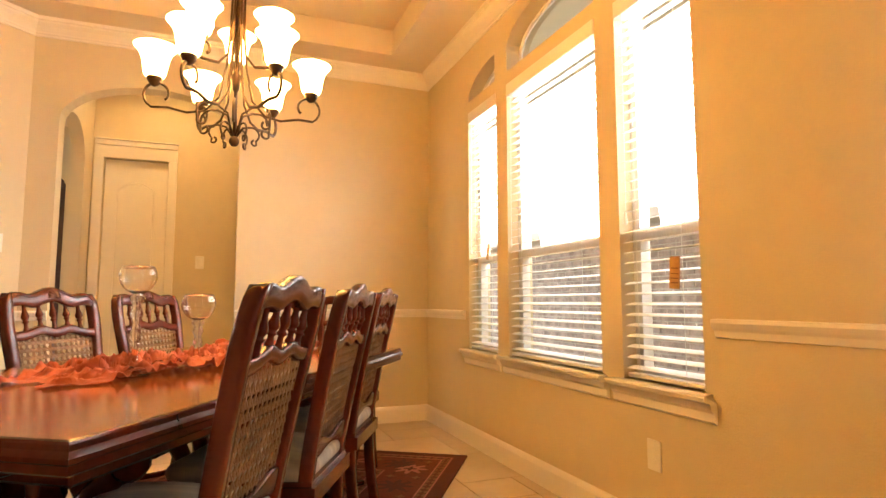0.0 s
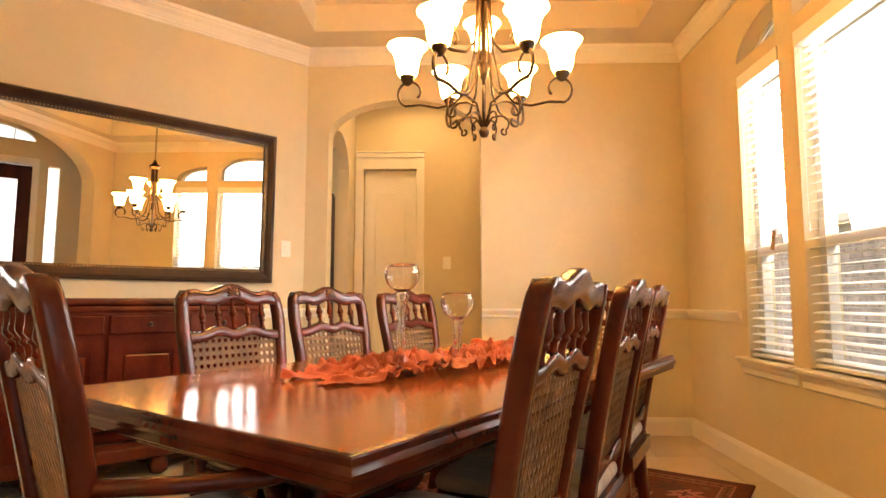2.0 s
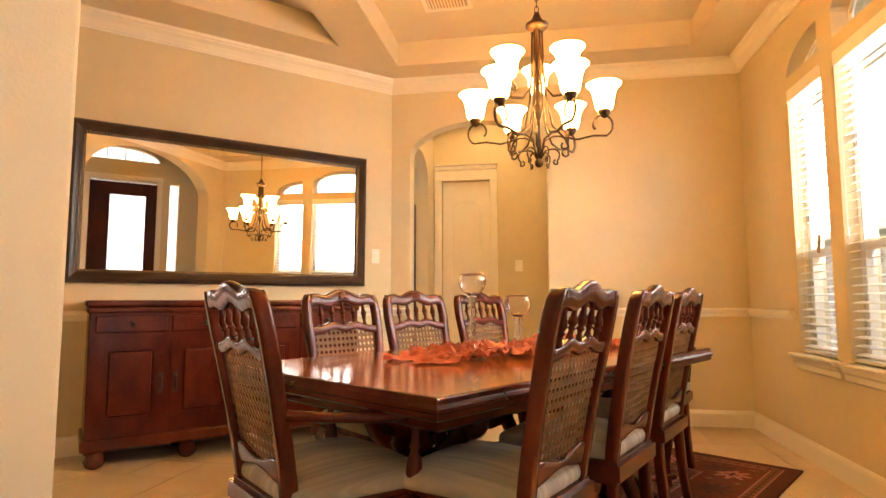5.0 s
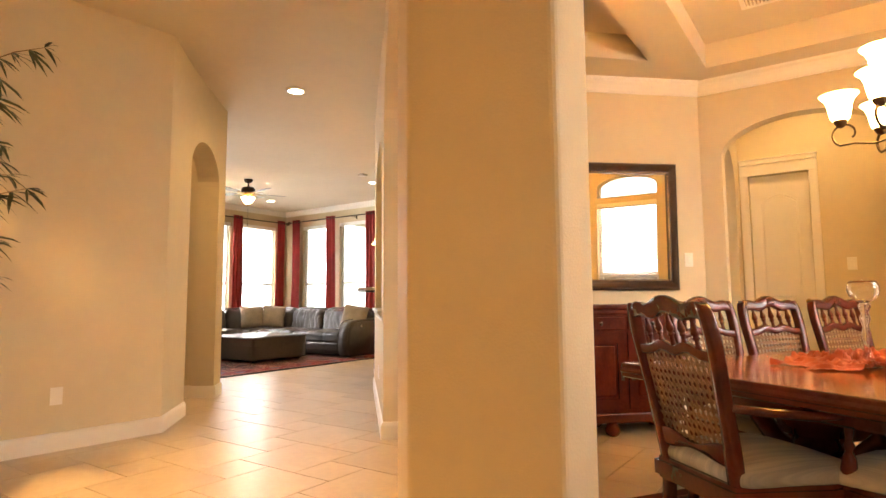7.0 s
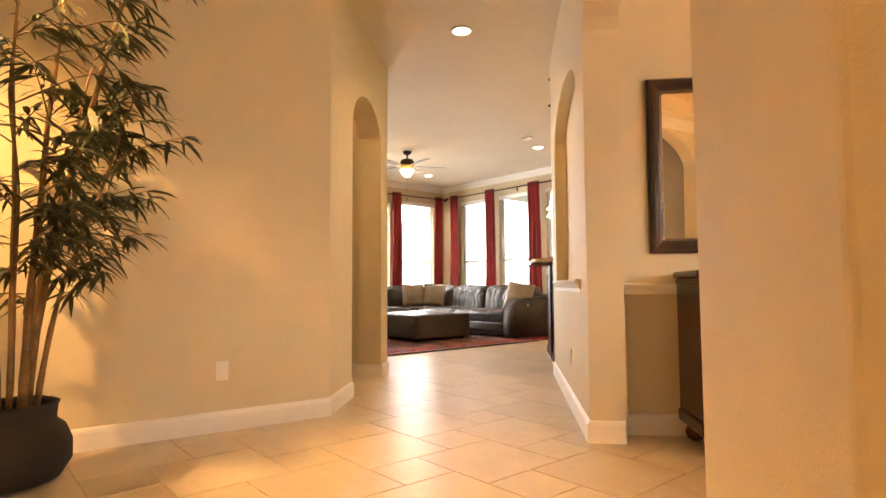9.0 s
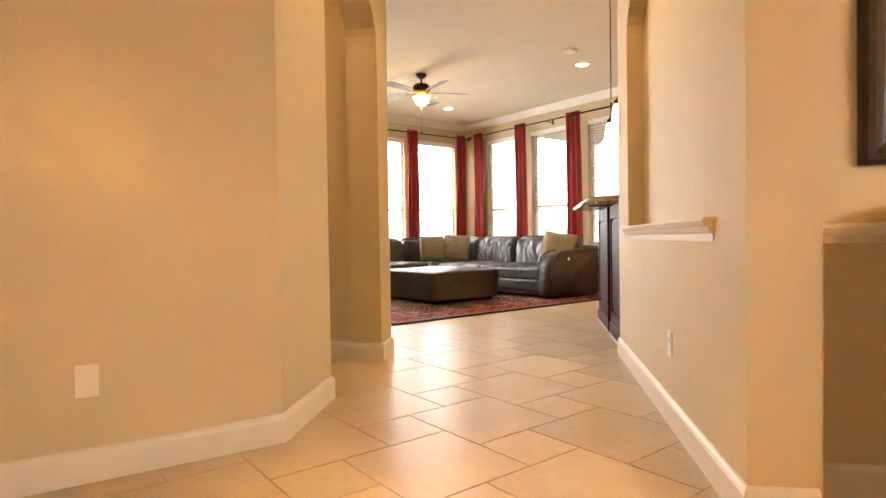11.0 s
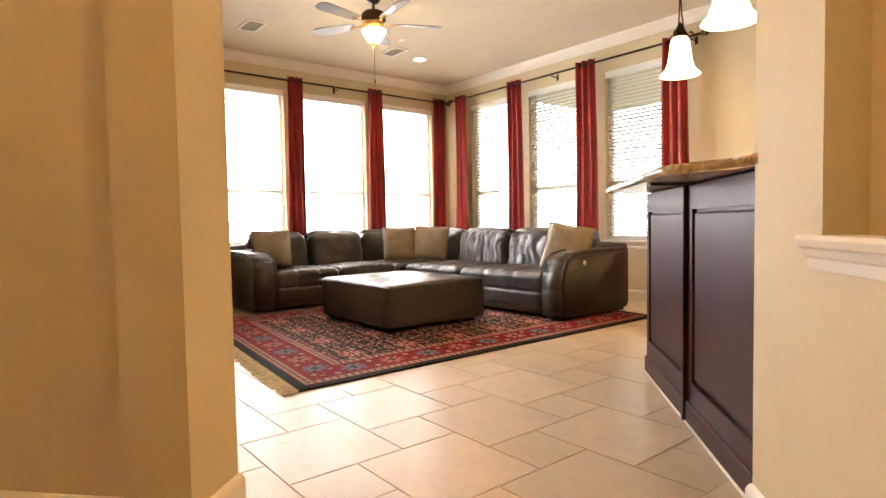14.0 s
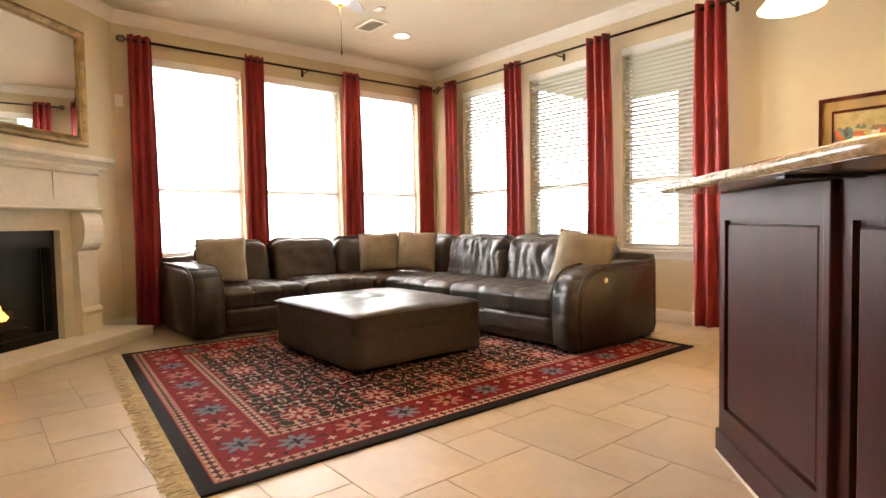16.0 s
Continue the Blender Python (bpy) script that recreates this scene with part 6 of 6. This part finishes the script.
# local x along the hall, local y = -B (towards the hall)
BS = [(BU0, 3.36), (3.40, BU1)]
part("body", rbox(BU0, BU1, -0.34, -0.02, 0.0, 1.105, 0.003, 1), ESPRESSO, bar)
for a, b in BS:
    bm = bmesh.new()
    for q in ((a, a + 0.06, 0.10, 1.10), (b - 0.06, b, 0.10, 1.10), (a + 0.06, b - 0.06, 0.10, 0.20), (a + 0.06, b - 0.06, 0.99, 1.10)):
        box(bm, q[0], q[1], -0.021, 0.0, q[2], q[3])
    fr = part("panel_frame", bm, ESPRESSO, bar)
    bm = rbox(a + 0.075, b - 0.075, -0.024, -0.006, 0.215, 0.975, 0.009, 2)
    part("raised_panel", bm, ESPRESSO, fr)
part("stile", rbox(3.36, 3.40, -0.02, 0.022, 0.0, 1.10, 0.006, 2), ESPRESSO, bar)
part("base_trim", rbox(BU0, BU1 + 0.01, -0.02, 0.012, 0.0, 0.10, 0.004, 1), ESPRESSO, bar)
bm = bmesh.new()
tube(bm, [(BU0, 0.014, 0.004), (BU1, 0.014, 0.004)], 0.006, 6)
part("shoe_mould", bm, TRIM, bar)
top_edge = [(BU0 - 0.03, -0.42), (BU1 + 0.10, -0.42), (BU1 + 0.10, 0.05), (BU1 - 0.02, 0.235)] + [(2.86 - 0.16 * math.sin(radians(q)), 0.115 + 0.12 * math.cos(radians(q))) for q in range(0, 75, 12)] + [(2.60, 0.055), (BU0 - 0.03, 0.045)]
ctop = thing("bar_countertop", (bq[0], bq[1], 0), "speckled tan granite bar top with a rounded edge", "countertop", 133)
bm = bmesh.new()
prism(bm, top_edge, 1.107, 1.145)
bmesh.ops.bevel(bm, geom=[e for e in bm.edges if abs(e.verts[0].co.z - e.verts[1].co.z) < 0.001], offset=0.012, segments=3, affect="EDGES")
part("slab", bm, GRANITE, ctop)
bm = bmesh.new()
tube(bm, [(x, y - 0.004, 1.126) for x, y in top_edge[2:]], 0.0188, 10)
part("bullnose_edge", bm, GRANITE, ctop, "rounded polished granite edge", smooth=True)
bk = thing("counter_bracket", (bq[0], bq[1], 0), "flat black steel bracket under the bar top", "bracket", 133)
part("flat_bar", rbox(3.24, 3.29, 0.0, 0.19, 1.096, 1.106, 0.002, 1), BLACKMETAL, bk)
low = thing("kitchen_counter", (bq[0], bq[1], 0), "granite kitchen counter on dark cabinets behind the bar", "counter", 133)
part("cabinet", rbox(BU0 + 0.05, BU1, -0.95, -0.36, 0.0, 0.87, 0.004, 1), ESPRESSO, low)
part("worktop", rbox(BU0 + 0.05, BU1 + 0.02, -0.98, -0.345, 0.87, 0.91, 0.008, 2), GRANITE, low)
fau = thing("kitchen_faucet", at(P0, 3.36, 0.42) + (0.91,), "bronze high-arc kitchen faucet behind the bar", "faucet", 43)
bm = bmesh.new()
pts = [(0, 0, 0), (0, 0, 0.29)] + [(0.10 - 0.10 * math.cos(radians(a)), 0, 0.29 + 0.10 * math.sin(radians(a))) for a in range(15, 200, 15)]
tube(bm, pts, 0.014, 10)
part("spout", bm, BRASS, fau, smooth=True)
bm = bmesh.new()
lathe(bm, [(0.028, 0), (0.028, 0.012), (0.018, 0.02), (0.016, 0.06)], 14)
part("base", bm, BRASS, fau, smooth=True)


def pendant(x, y, zb):
    t = thing("pendant_light", (x, y, 0), "bronze pendant lamp with a lit white bell shade", "pendant lamp", 30, "pendants over the bar")
    bm = bmesh.new()
    lathe(bm, [(0.0, H), (0.06, H), (0.058, H - 0.012), (0.02, H - 0.028), (0.0, H - 0.028)], 20)
    part("canopy", bm, IRON, t, smooth=True)
    bm = bmesh.new()
    tube(bm, [(0, 0, H - 0.02), (0, 0, zb + 0.42)], 0.005, 6)
    part("rod", bm, IRON, t, smooth=True)
    bm = bmesh.new()
    for s in range(3):
        a = 120 * s
        pts = [(0.004, zb + 0.37), (0.008, zb + 0.30), (0.018, zb + 0.225), (0.04, zb + 0.19)] + spiral(0.052, zb + 0.20, 0.014, 0.006, -120, 160, 8)
        tube(bm, [(r, 0, z) for r, z in pts], 0.0042, 6, 1, pose(0, 0, 0, 0, 0, a))
    lathe(bm, [(0.006, zb + 0.26), (0.03, zb + 0.215), (0.042, zb + 0.19), (0.035, zb + 0.182), (0.0, zb + 0.182)], 16)
    part("scroll_cap", bm, IRON, t, smooth=True)
    bm = bmesh.new()
    lathe(bm, [(0.036, zb + 0.185), (0.046, zb + 0.17), (0.053, zb + 0.12), (0.060, zb + 0.07), (0.074, zb + 0.03), (0.098, zb + 0.004), (0.102, zb), (0.095, zb + 0.002), (0.068, zb + 0.03), (0.054, zb + 0.07), (0.046, zb + 0.12), (0.03, zb + 0.18)], 26)
    part("shade", bm, SHADE, t, "lit white glass bell shade", smooth=True)
    for o in t.children:      # a slightly taller shade and cap
        if not o.name.startswith(("canopy", "rod")):
            for v in o.data.vertices:
                v.co.x, v.co.y, v.co.z = v.co.x, v.co.y, zb + (v.co.z - zb) * 1.06
    lamp("pendant_lamp", "POINT", (x, y, zb + 0.06), 14, WARM, 0.03)


pendant(-5.444, 5.44, 1.71)
pendant(-4.858, 4.726, 1.68)

# painting on the kitchen wall
pt = thing("framed_painting", (-5.905, YN - 0.12, 1.575), "framed naive village landscape painting in a wooden frame", "painting")
w, h = 0.98, 0.60
bm = bmesh.new()
for a in ((-w / 2, w / 2, -h / 2, -h / 2 + 0.03), (-w / 2, w / 2, h / 2 - 0.03, h / 2), (-w / 2, -w / 2 + 0.03, -h / 2 + 0.03, h / 2 - 0.03), (w / 2 - 0.03, w / 2, -h / 2 + 0.03, h / 2 - 0.03)):
    box(bm, a[0], a[1], -0.035, -0.002, a[2], a[3])
part("frame", bm, DARKWOOD, pt)
bm = bmesh.new()
box(bm, -w / 2 + 0.03, w / 2 - 0.03, -0.02, -0.003, -h / 2 + 0.03, h / 2 - 0.03)
part("mat_board", bm, mat("mat_board", (0.42, 0.28, 0.10), 0.7, var=0.08, scale=6), pt)
bm = bmesh.new()
iw, ih = 0.68, 0.36
for a in ((-iw / 2 - 0.02, iw / 2 + 0.02, -ih / 2 - 0.02, -ih / 2), (-iw / 2 - 0.02, iw / 2 + 0.02, ih / 2, ih / 2 + 0.02), (-iw / 2 - 0.02, -iw / 2, -ih / 2, ih / 2), (iw / 2, iw / 2 + 0.02, -ih / 2, ih / 2)):
    box(bm, a[0], a[1], -0.03, -0.018, a[2], a[3])
part("inner_frame", bm, DARKWOOD, pt)
P_SKY, P_HILL, P_GRASS, P_RED, P_WHITE, P_DARK = (mat("paint_" + n, c, 0.6, var=0.15, scale=14) for n, c in (
    ("sky", (0.50, 0.40, 0.17)), ("hill", (0.10, 0.20, 0.16)), ("grass", (0.20, 0.17, 0.04)), ("red", (0.50, 0.12, 0.03)), ("white", (0.7, 0.6, 0.4)), ("dark", (0.06, 0.05, 0.02))))


def flat(name, pts, depth, material):
    bm = bmesh.new()
    a = [bm.verts.new((x, -depth, z)) for x, z in pts]
    b = [bm.verts.new((x, -0.0195, z)) for x, z in pts]
    bm.faces.new(a)
    for i in range(len(pts)):
        j = (i + 1) % len(pts)
        bm.faces.new((a[i], b[i], b[j], a[j]))
    part(name, bm, material, pt)


flat("painted_sky", [(-iw / 2, -ih / 2), (iw / 2, -ih / 2), (iw / 2, ih / 2), (-iw / 2, ih / 2)], 0.0210, P_SKY)
flat("painted_hill", [(-iw / 2, 0.0)] + [(-iw / 2 + iw * i / 20, 0.03 + 0.05 * math.sin(i * 0.55) + 0.02 * math.sin(i * 1.7)) for i in range(21)] + [(iw / 2, -0.1), (-iw / 2, -0.1)], 0.0213, P_HILL)
flat("painted_ground", [(-iw / 2, -ih / 2), (iw / 2, -ih / 2), (iw / 2, -0.02)] + [(iw / 2 - iw * i / 12, -0.02 + 0.015 * math.sin(i)) for i in range(1, 12)] + [(-iw / 2, -0.02)], 0.0216, P_GRASS)
for x, z, s in ((-0.16, -0.05, 1.0), (0.02, -0.01, 0.9), (0.2, -0.04, 0.8)):
    flat("painted_house", [(x, z), (x + 0.11 * s, z), (x + 0.11 * s, z + 0.05 * s), (x, z + 0.05 * s)], 0.0219, P_WHITE)
    flat("painted_roof", [(x - 0.01, z + 0.05 * s), (x + 0.12 * s, z + 0.05 * s), (x + 0.10 * s, z + 0.085 * s), (x + 0.01, z + 0.085 * s)], 0.0222, P_RED)
rn = random.Random(5)
for x in (-0.30, -0.26, -0.22, 0.30, 0.26, 0.12):
    z = rn.uniform(-0.02, 0.05)
    flat("painted_tree", [(x + 0.028 * math.cos(a) * rn.uniform(0.8, 1.15), z + 0.036 * math.sin(a) * rn.uniform(0.8, 1.15)) for a in [2 * math.pi * i / 12 for i in range(12)]], 0.0225, P_RED if rn.random() < 0.7 else P_DARK)
for x, z in ((-0.08, 0.05), (0.06, 0.03)):
    for i in range(7):
        a = radians(20 + 23 * i)
        flat("painted_palm", [(x, z), (x + 0.05 * math.cos(a), z + 0.05 * math.sin(a) + 0.004), (x + 0.058 * math.cos(a), z + 0.045 * math.sin(a) - 0.006)], 0.0228, P_HILL)


for o in pt.children:      # narrow picture
    for v in o.data.vertices:
        v.co.x *= 0.65

# ---- fireplace ----
fpq = at(FW, -1.49)
fp = thing("fireplace", (fpq[0], fpq[1], 0), "cream cast stone fireplace with scroll corbels and a lit gas fire", "fireplace", 133)
# local x along U, local y = -B: the room lies at -y
bm = bmesh.new()
box(bm, -0.80, -0.565, -0.16, -0.004, 0.10, 1.16)
box(bm, 0.565, 0.80, -0.16, -0.004, 0.10, 1.16)
box(bm, -0.565, 0.565, -0.16, -0.004, 1.0, 1.16)
part("surround", bm, STONE, fp)
for s in (-1, 1):
    bm = bmesh.new()
    prof = [(-0.16, 0.10), (-0.235, 0.10), (-0.235, 0.27), (-0.25, 0.30), (-0.225, 0.34), (-0.215, 0.82)] + [(-0.215 - 0.075 * math.sin(radians(a)), 1.03 - 0.21 * math.cos(radians(a)) * (1 if a < 90 else 0.60)) for a in range(10, 181, 17)] + [(-0.215, 1.16), (-0.16, 1.16)]
    x0, x1 = s * 0.90, s * 0.68
    a = [bm.verts.new((x0, y, z)) for y, z in prof]
    b = [bm.verts.new((x1, y, z)) for y, z in prof]
    for i in range(len(prof)):
        j = (i + 1) % len(prof)
        bm.faces.new((a[i], a[j], b[j], b[i]))
    bm.faces.new(a)
    bm.faces.new(b[::-1])
    part("corbel", bm, STONE, fp)
    bm = bmesh.new()
    box(bm, s * 0.80 if s > 0 else -0.90, 0.90 if s > 0 else s * 0.80, -0.16, -0.004, 0.10, 1.16)
    part("pilaster_return", bm, STONE, fp)
bm = bmesh.new()
sweep(bm, [(0, 1.16), (0.25, 1.16), (0.265, 1.175), (0.25, 1.19), (0.225, 1.195), (0.215, 1.47), (0.24, 1.48), (0.25, 1.505), (0.235, 1.52), (0, 1.52)], [(0.94, 0.0), (-0.94, 0.0)])
part("frieze", bm, STONE, fp)
bm = bmesh.new()
sweep(bm, [(0, 1.52), (0.245, 1.52), (0.25, 1.545), (0.285, 1.575), (0.32, 1.585), (0.325, 1.60), (0.32, 1.625), (0.0, 1.63)], [(1.03, 0.0), (-1.03, 0.0)])
part("mantel_shelf", bm, STONE, fp)
for x in (-0.45, 0.45):
    bm = bmesh.new()
    box(bm, x - 0.003, x + 0.003, -0.2235, -0.2, 1.2, 1.46)
    part("stone_joint", bm, GROUT, fp)
part("hearth", rbox(-1.22, 1.22, -0.50, -0.004, 0.0, 0.10, 0.012, 2), STONE, fp)
bm = bmesh.new()
for a in ((-0.565, -0.52, -0.10, 0.10, 1.0), (0.52, 0.565, -0.10, 0.10, 1.0), (-0.52, 0.52, -0.10, 0.86, 1.0), (-0.52, 0.52, -0.10, 0.10, 0.17)):
    box(bm, a[0], a[1], a[2], -0.02, a[3], a[4])
part("firebox_frame", bm, BLACKMETAL, fp)
bm = bmesh.new()
box(bm, -0.52, 0.52, -0.012, -0.004, 0.17, 0.86)
part("firebox_back", bm, BLACKMETAL, fp)
for i in range(3):
    bm = bmesh.new()
    tube(bm, [(-0.26 + 0.05 * i, -0.05 - 0.012 * (i % 2), 0.27 + 0.05 * i), (0.0, -0.055, 0.285 + 0.045 * i), (0.24 - 0.03 * i, -0.045, 0.27 + 0.05 * i)], [0.03, 0.034, 0.028], 9)
    part("log", bm, LOG, fp, smooth=True)
rn = random.Random(2)
part("grate", rbox(-0.32, 0.32, -0.09, -0.02, 0.17, 0.245, 0.01, 1), BLACKMETAL, fp)
for i in range(7):
    x = -0.03 + 0.020 * i
    hh = 0.06 + 0.13 * math.exp(-((i - 3.5) / 1.6) ** 2) * rn.uniform(0.8, 1.1)
    bm = bmesh.new()
    tube(bm, [(x, -0.075, 0.33), (x + rn.uniform(-0.02, 0.02), -0.075, 0.33 + hh * 0.35), (x + rn.uniform(-0.02, 0.02), -0.075, 0.33 + hh * 0.7), (x + rn.uniform(-0.03, 0.03), -0.075, 0.33 + hh)], [0.014, 0.027, 0.015, 0.001], 8, 0.6)
    part("flame", bm, FLAME, fp, "yellow gas flame", smooth=True)
mq2 = at(FW, -1.30)
framed_mirror("mantel_mirror", pose(mq2[0], mq2[1], 2.26, 0, 0, 133), 1.80, 1.03, 0.085, GILT, "large mirror in an antique gilt frame above the mantel", BRASS)
switch_plate(wall_pose((XL, 4.445), 2.256, 90), "small white motion sensor on the wall", True)

# side table at the edge of the living room
st = thing("side_table", (-9.43, 2.78, 0), "low dark wooden side table with iron legs", "table", 43)
part("top", rbox(-0.26, 0.26, -0.26, 0.26, 0.45, 0.48, 0.006, 2), ESPRESSO, st)
part("shelf", rbox(-0.24, 0.24, -0.24, 0.24, 0.20, 0.22, 0.005, 1), ESPRESSO, st)
for sx in (-1, 1):
    for sy in (-1, 1):
        bm = bmesh.new()
        tube(bm, [(sx * 0.23, sy * 0.23, 0.45), (sx * 0.24, sy * 0.24, 0.22), (sx * 0.23, sy * 0.23, 0.0)], 0.012, 8)
        part("leg", bm, IRON, st)

# ---- foyer, seen in the mirror ----
door = new("door_2")
door.matrix_basis = pose(ED[0], ED[1], 0, 0, 0, 43)
tagged(door, "dark wooden front door with a tall glass panel that glows as daylight", "door", kind="structure")
# the door glass, sidelight and transom emit light in place of daylight
GLOWGLASS = emit_mat("glowing_door_glass", (0.95, 0.97, 1.0), 1.5)
# local x along the wall, the foyer at +y
bm = bmesh.new()
for a in ((-0.86, -0.60, 0.0, 2.51), (-0.13, 0.02, 0.0, 2.51), (-0.60, -0.13, 0.0, 0.35), (-0.60, -0.13, 2.32, 2.51)):
    box(bm, a[0], a[1], -0.09, -0.04, a[2], a[3])
part("slab", bm, ESPRESSO, door)
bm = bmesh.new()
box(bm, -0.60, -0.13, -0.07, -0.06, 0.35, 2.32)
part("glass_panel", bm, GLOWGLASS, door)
bm = bmesh.new()
for a in ((-0.94, -0.86, 0, 2.53), (0.02, 0.09, 0, 2.53), (-0.94, 0.09, 2.53, 2.61)):
    box(bm, a[0], a[1], 0.0, 0.02, a[2], a[3])
part("door_casing", bm, TRIM, door)
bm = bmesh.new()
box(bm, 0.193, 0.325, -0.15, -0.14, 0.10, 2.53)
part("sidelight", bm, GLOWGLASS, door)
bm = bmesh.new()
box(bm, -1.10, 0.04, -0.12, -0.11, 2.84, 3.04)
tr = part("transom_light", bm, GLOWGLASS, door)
for x in (-0.88, -0.66, -0.42, -0.19):
    bm = bmesh.new()
    box(bm, x - 0.006, x + 0.006, -0.11, -0.10, 2.84, 3.03)
    part("muntin", bm, IRON, tr)

# ---- outside ----
GRASS = mat("lawn", (0.10, 0.13, 0.05), 0.95, var=0.25, scale=3)
BRICK = mat("pale_brick", (0.58, 0.49, 0.45), 0.9, var=0.2, scale=7, bump=0.3)
MORTAR = mat("mortar", (0.70, 0.67, 0.63), 0.95, var=0.08, scale=9)
gr = bmesh.new()
for a in ((-300, 300, 9.4, 300), (-300, 300, -300, -4.2), (-300, -12, -4.2, 9.4), (3.2, 300, -4.2, 9.4)):
    box(gr, *a, -0.35, -0.13)
tagged(obj("ground", gr, GRASS), kind="structure")
# added boards that glow as bright sky and light the rooms through the windows
SKYGLOW = emit_mat("backdrop_glow", (1.0, 0.99, 0.98), 2.6)
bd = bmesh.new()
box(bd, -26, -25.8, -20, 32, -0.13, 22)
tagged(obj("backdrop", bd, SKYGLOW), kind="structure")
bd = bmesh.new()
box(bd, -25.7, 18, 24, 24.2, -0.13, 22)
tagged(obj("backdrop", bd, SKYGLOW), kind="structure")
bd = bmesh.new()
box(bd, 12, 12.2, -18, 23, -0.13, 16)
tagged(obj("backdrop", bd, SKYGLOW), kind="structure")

# neighbour's brick wall beyond the dining windows
nb = thing("neighbour_house", (4.6, 2.6, -0.13), "pale brick side wall of the neighbouring house", "house")
bm = bmesh.new()
box(bm, 0.012, 0.25, -5, 13, 0, 1.95)
wl = part("wall", bm, MORTAR, nb)
bme = bpy.data.meshes.new("brick")
bm = bmesh.new()
box(bm, -0.012, 0.014, -0.094, 0.094, -0.028, 0.028)
bmesh.ops.recalc_face_normals(bm, faces=bm.faces)
bm.to_mesh(bme)
bm.free()
bme.materials.append(BRICK)
rest = bmesh.new()
cnt = 0
for r in range(27):
    for c in range(87):
        y = -4.9 + c * 0.204 + (0.102 if r % 2 else 0)
        z = 0.05 + r * 0.07
        if -2.2 < y < 1.0 and r > 6 and cnt < 290:
            o = new("brick", bme)
            o.parent = wl
            o.location = (0.0, y, z)
            cnt += 1
        else:
            box(rest, -0.012, 0.014, y - 0.094, y + 0.094, z - 0.028, z + 0.028)
tagged(part("bricks", rest, BRICK, wl), kind="stuff")
part("soffit", rbox(-0.35, 0.3, -5, 13, 1.95, 2.05, 0.01, 1), TRIM, nb)

# covered patio beyond the north windows
pc = bmesh.new()
box(pc, -10.2, -4.5, YN + 0.17, YN + 3.0, 2.88, 3.0)
patio = thing("patio_cover", (0, 0, 0), "pale ceiling of the covered patio outside", "patio roof")
part("ceiling_board", pc, CEIL, patio)
# unseen pale slab, added to bounce light up onto the patio ceiling
bm = bmesh.new()
box(bm, -10.2, -4.5, YN + 0.98, YN + 3.0, -0.13, -0.09)
part("patio_slab", bm, mat("bounce_concrete", (0.50, 0.47, 0.43), 0.85, var=0.1, scale=3, bump=0.3), patio)
bm = bmesh.new()
box(bm, -8.75, -8.35, YN + 2.5, YN + 2.9, -0.13, 2.88)
part("column", bm, BRICK, patio, "pale brick patio column")
ceiling_fan(-7.25, YN + 1.5, 2.88, "outdoor ceiling fan under the patio cover", lit=False)

# ---- floor tiles: large and small squares in a pinwheel ----
LS, SS, GAP = 0.508, 0.287, 0.004


def tile_mesh(s):
    bm = bmesh.new()
    g = GAP / 2
    lo = [bm.verts.new((x, y, -0.008)) for x, y in ((g, g), (s - g, g), (s - g, s - g), (g, s - g))]
    md = [bm.verts.new((x, y, -0.0012)) for x, y in ((g, g), (s - g, g), (s - g, s - g), (g, s - g))]
    g += 0.0025
    hi = [bm.verts.new((x, y, 0.0)) for x, y in ((g, g), (s - g, g), (s - g, s - g), (g, s - g))]
    for a, b in ((lo, md), (md, hi)):
        for i in range(4):
            bm.faces.new((a[i], a[(i + 1) % 4], b[(i + 1) % 4], b[i]))
    bm.faces.new(hi)
    return bm


meshes = []
for s in (LS, SS):
    me = bpy.data.meshes.new("floor_tile")
    bm = tile_mesh(s)
    bm.to_mesh(me)
    bm.free()
    me.materials.append(TILE)
    meshes.append(me)
verts, faces = [], []
near = []
for i in range(-40, 41):
    for j in range(-40, 41):
        ox = -6.09 + i * LS - j * SS
        oy = 3.855 + i * SS + j * LS
        for kind, x, y, s in ((1, ox, oy, SS), (0, ox + SS, oy + SS - LS, LS)):
            cx, cy = x + s / 2, y + s / 2
            if not (-11.3 < cx < 2.3 and -3.5 < cy < 8.6):
                continue
            u, b = (cx + 2.93) * -0.682 + (cy - 2.55) * 0.7314, (cx + 2.93) * 0.7314 + (cy - 2.55) * 0.682
            if -1.6 < u < 6.2 and -2.6 < b < 0.3 and len(near) < 298:
                near.append((kind, x, y))
            else:
                k = len(verts)
                g, h = GAP / 2, GAP / 2 + 0.0025
                for e, z in ((g, -0.008), (g, -0.0012), (h, 0.0)):
                    verts += [(x + e, y + e, z), (x + s - e, y + e, z), (x + s - e, y + s - e, z), (x + e, y + s - e, z)]
                for a in (0, 4):
                    faces += [(k + a + q, k + a + (q + 1) % 4, k + a + 4 + (q + 1) % 4, k + a + 4 + q) for q in range(4)]
                faces.append((k + 8, k + 9, k + 10, k + 11))
me = bpy.data.meshes.new("floor_tiles")
me.from_pydata(verts, [], faces)
me.materials.append(TILE)
ft = new("floor_tiles", me)
ft.parent = floor
tagged(ft, "cream ceramic floor tiles", kind="stuff")
for kind, x, y in near:
    o = new("floor_tile", meshes[kind])
    o.parent = floor
    o.location = (x, y, 0)
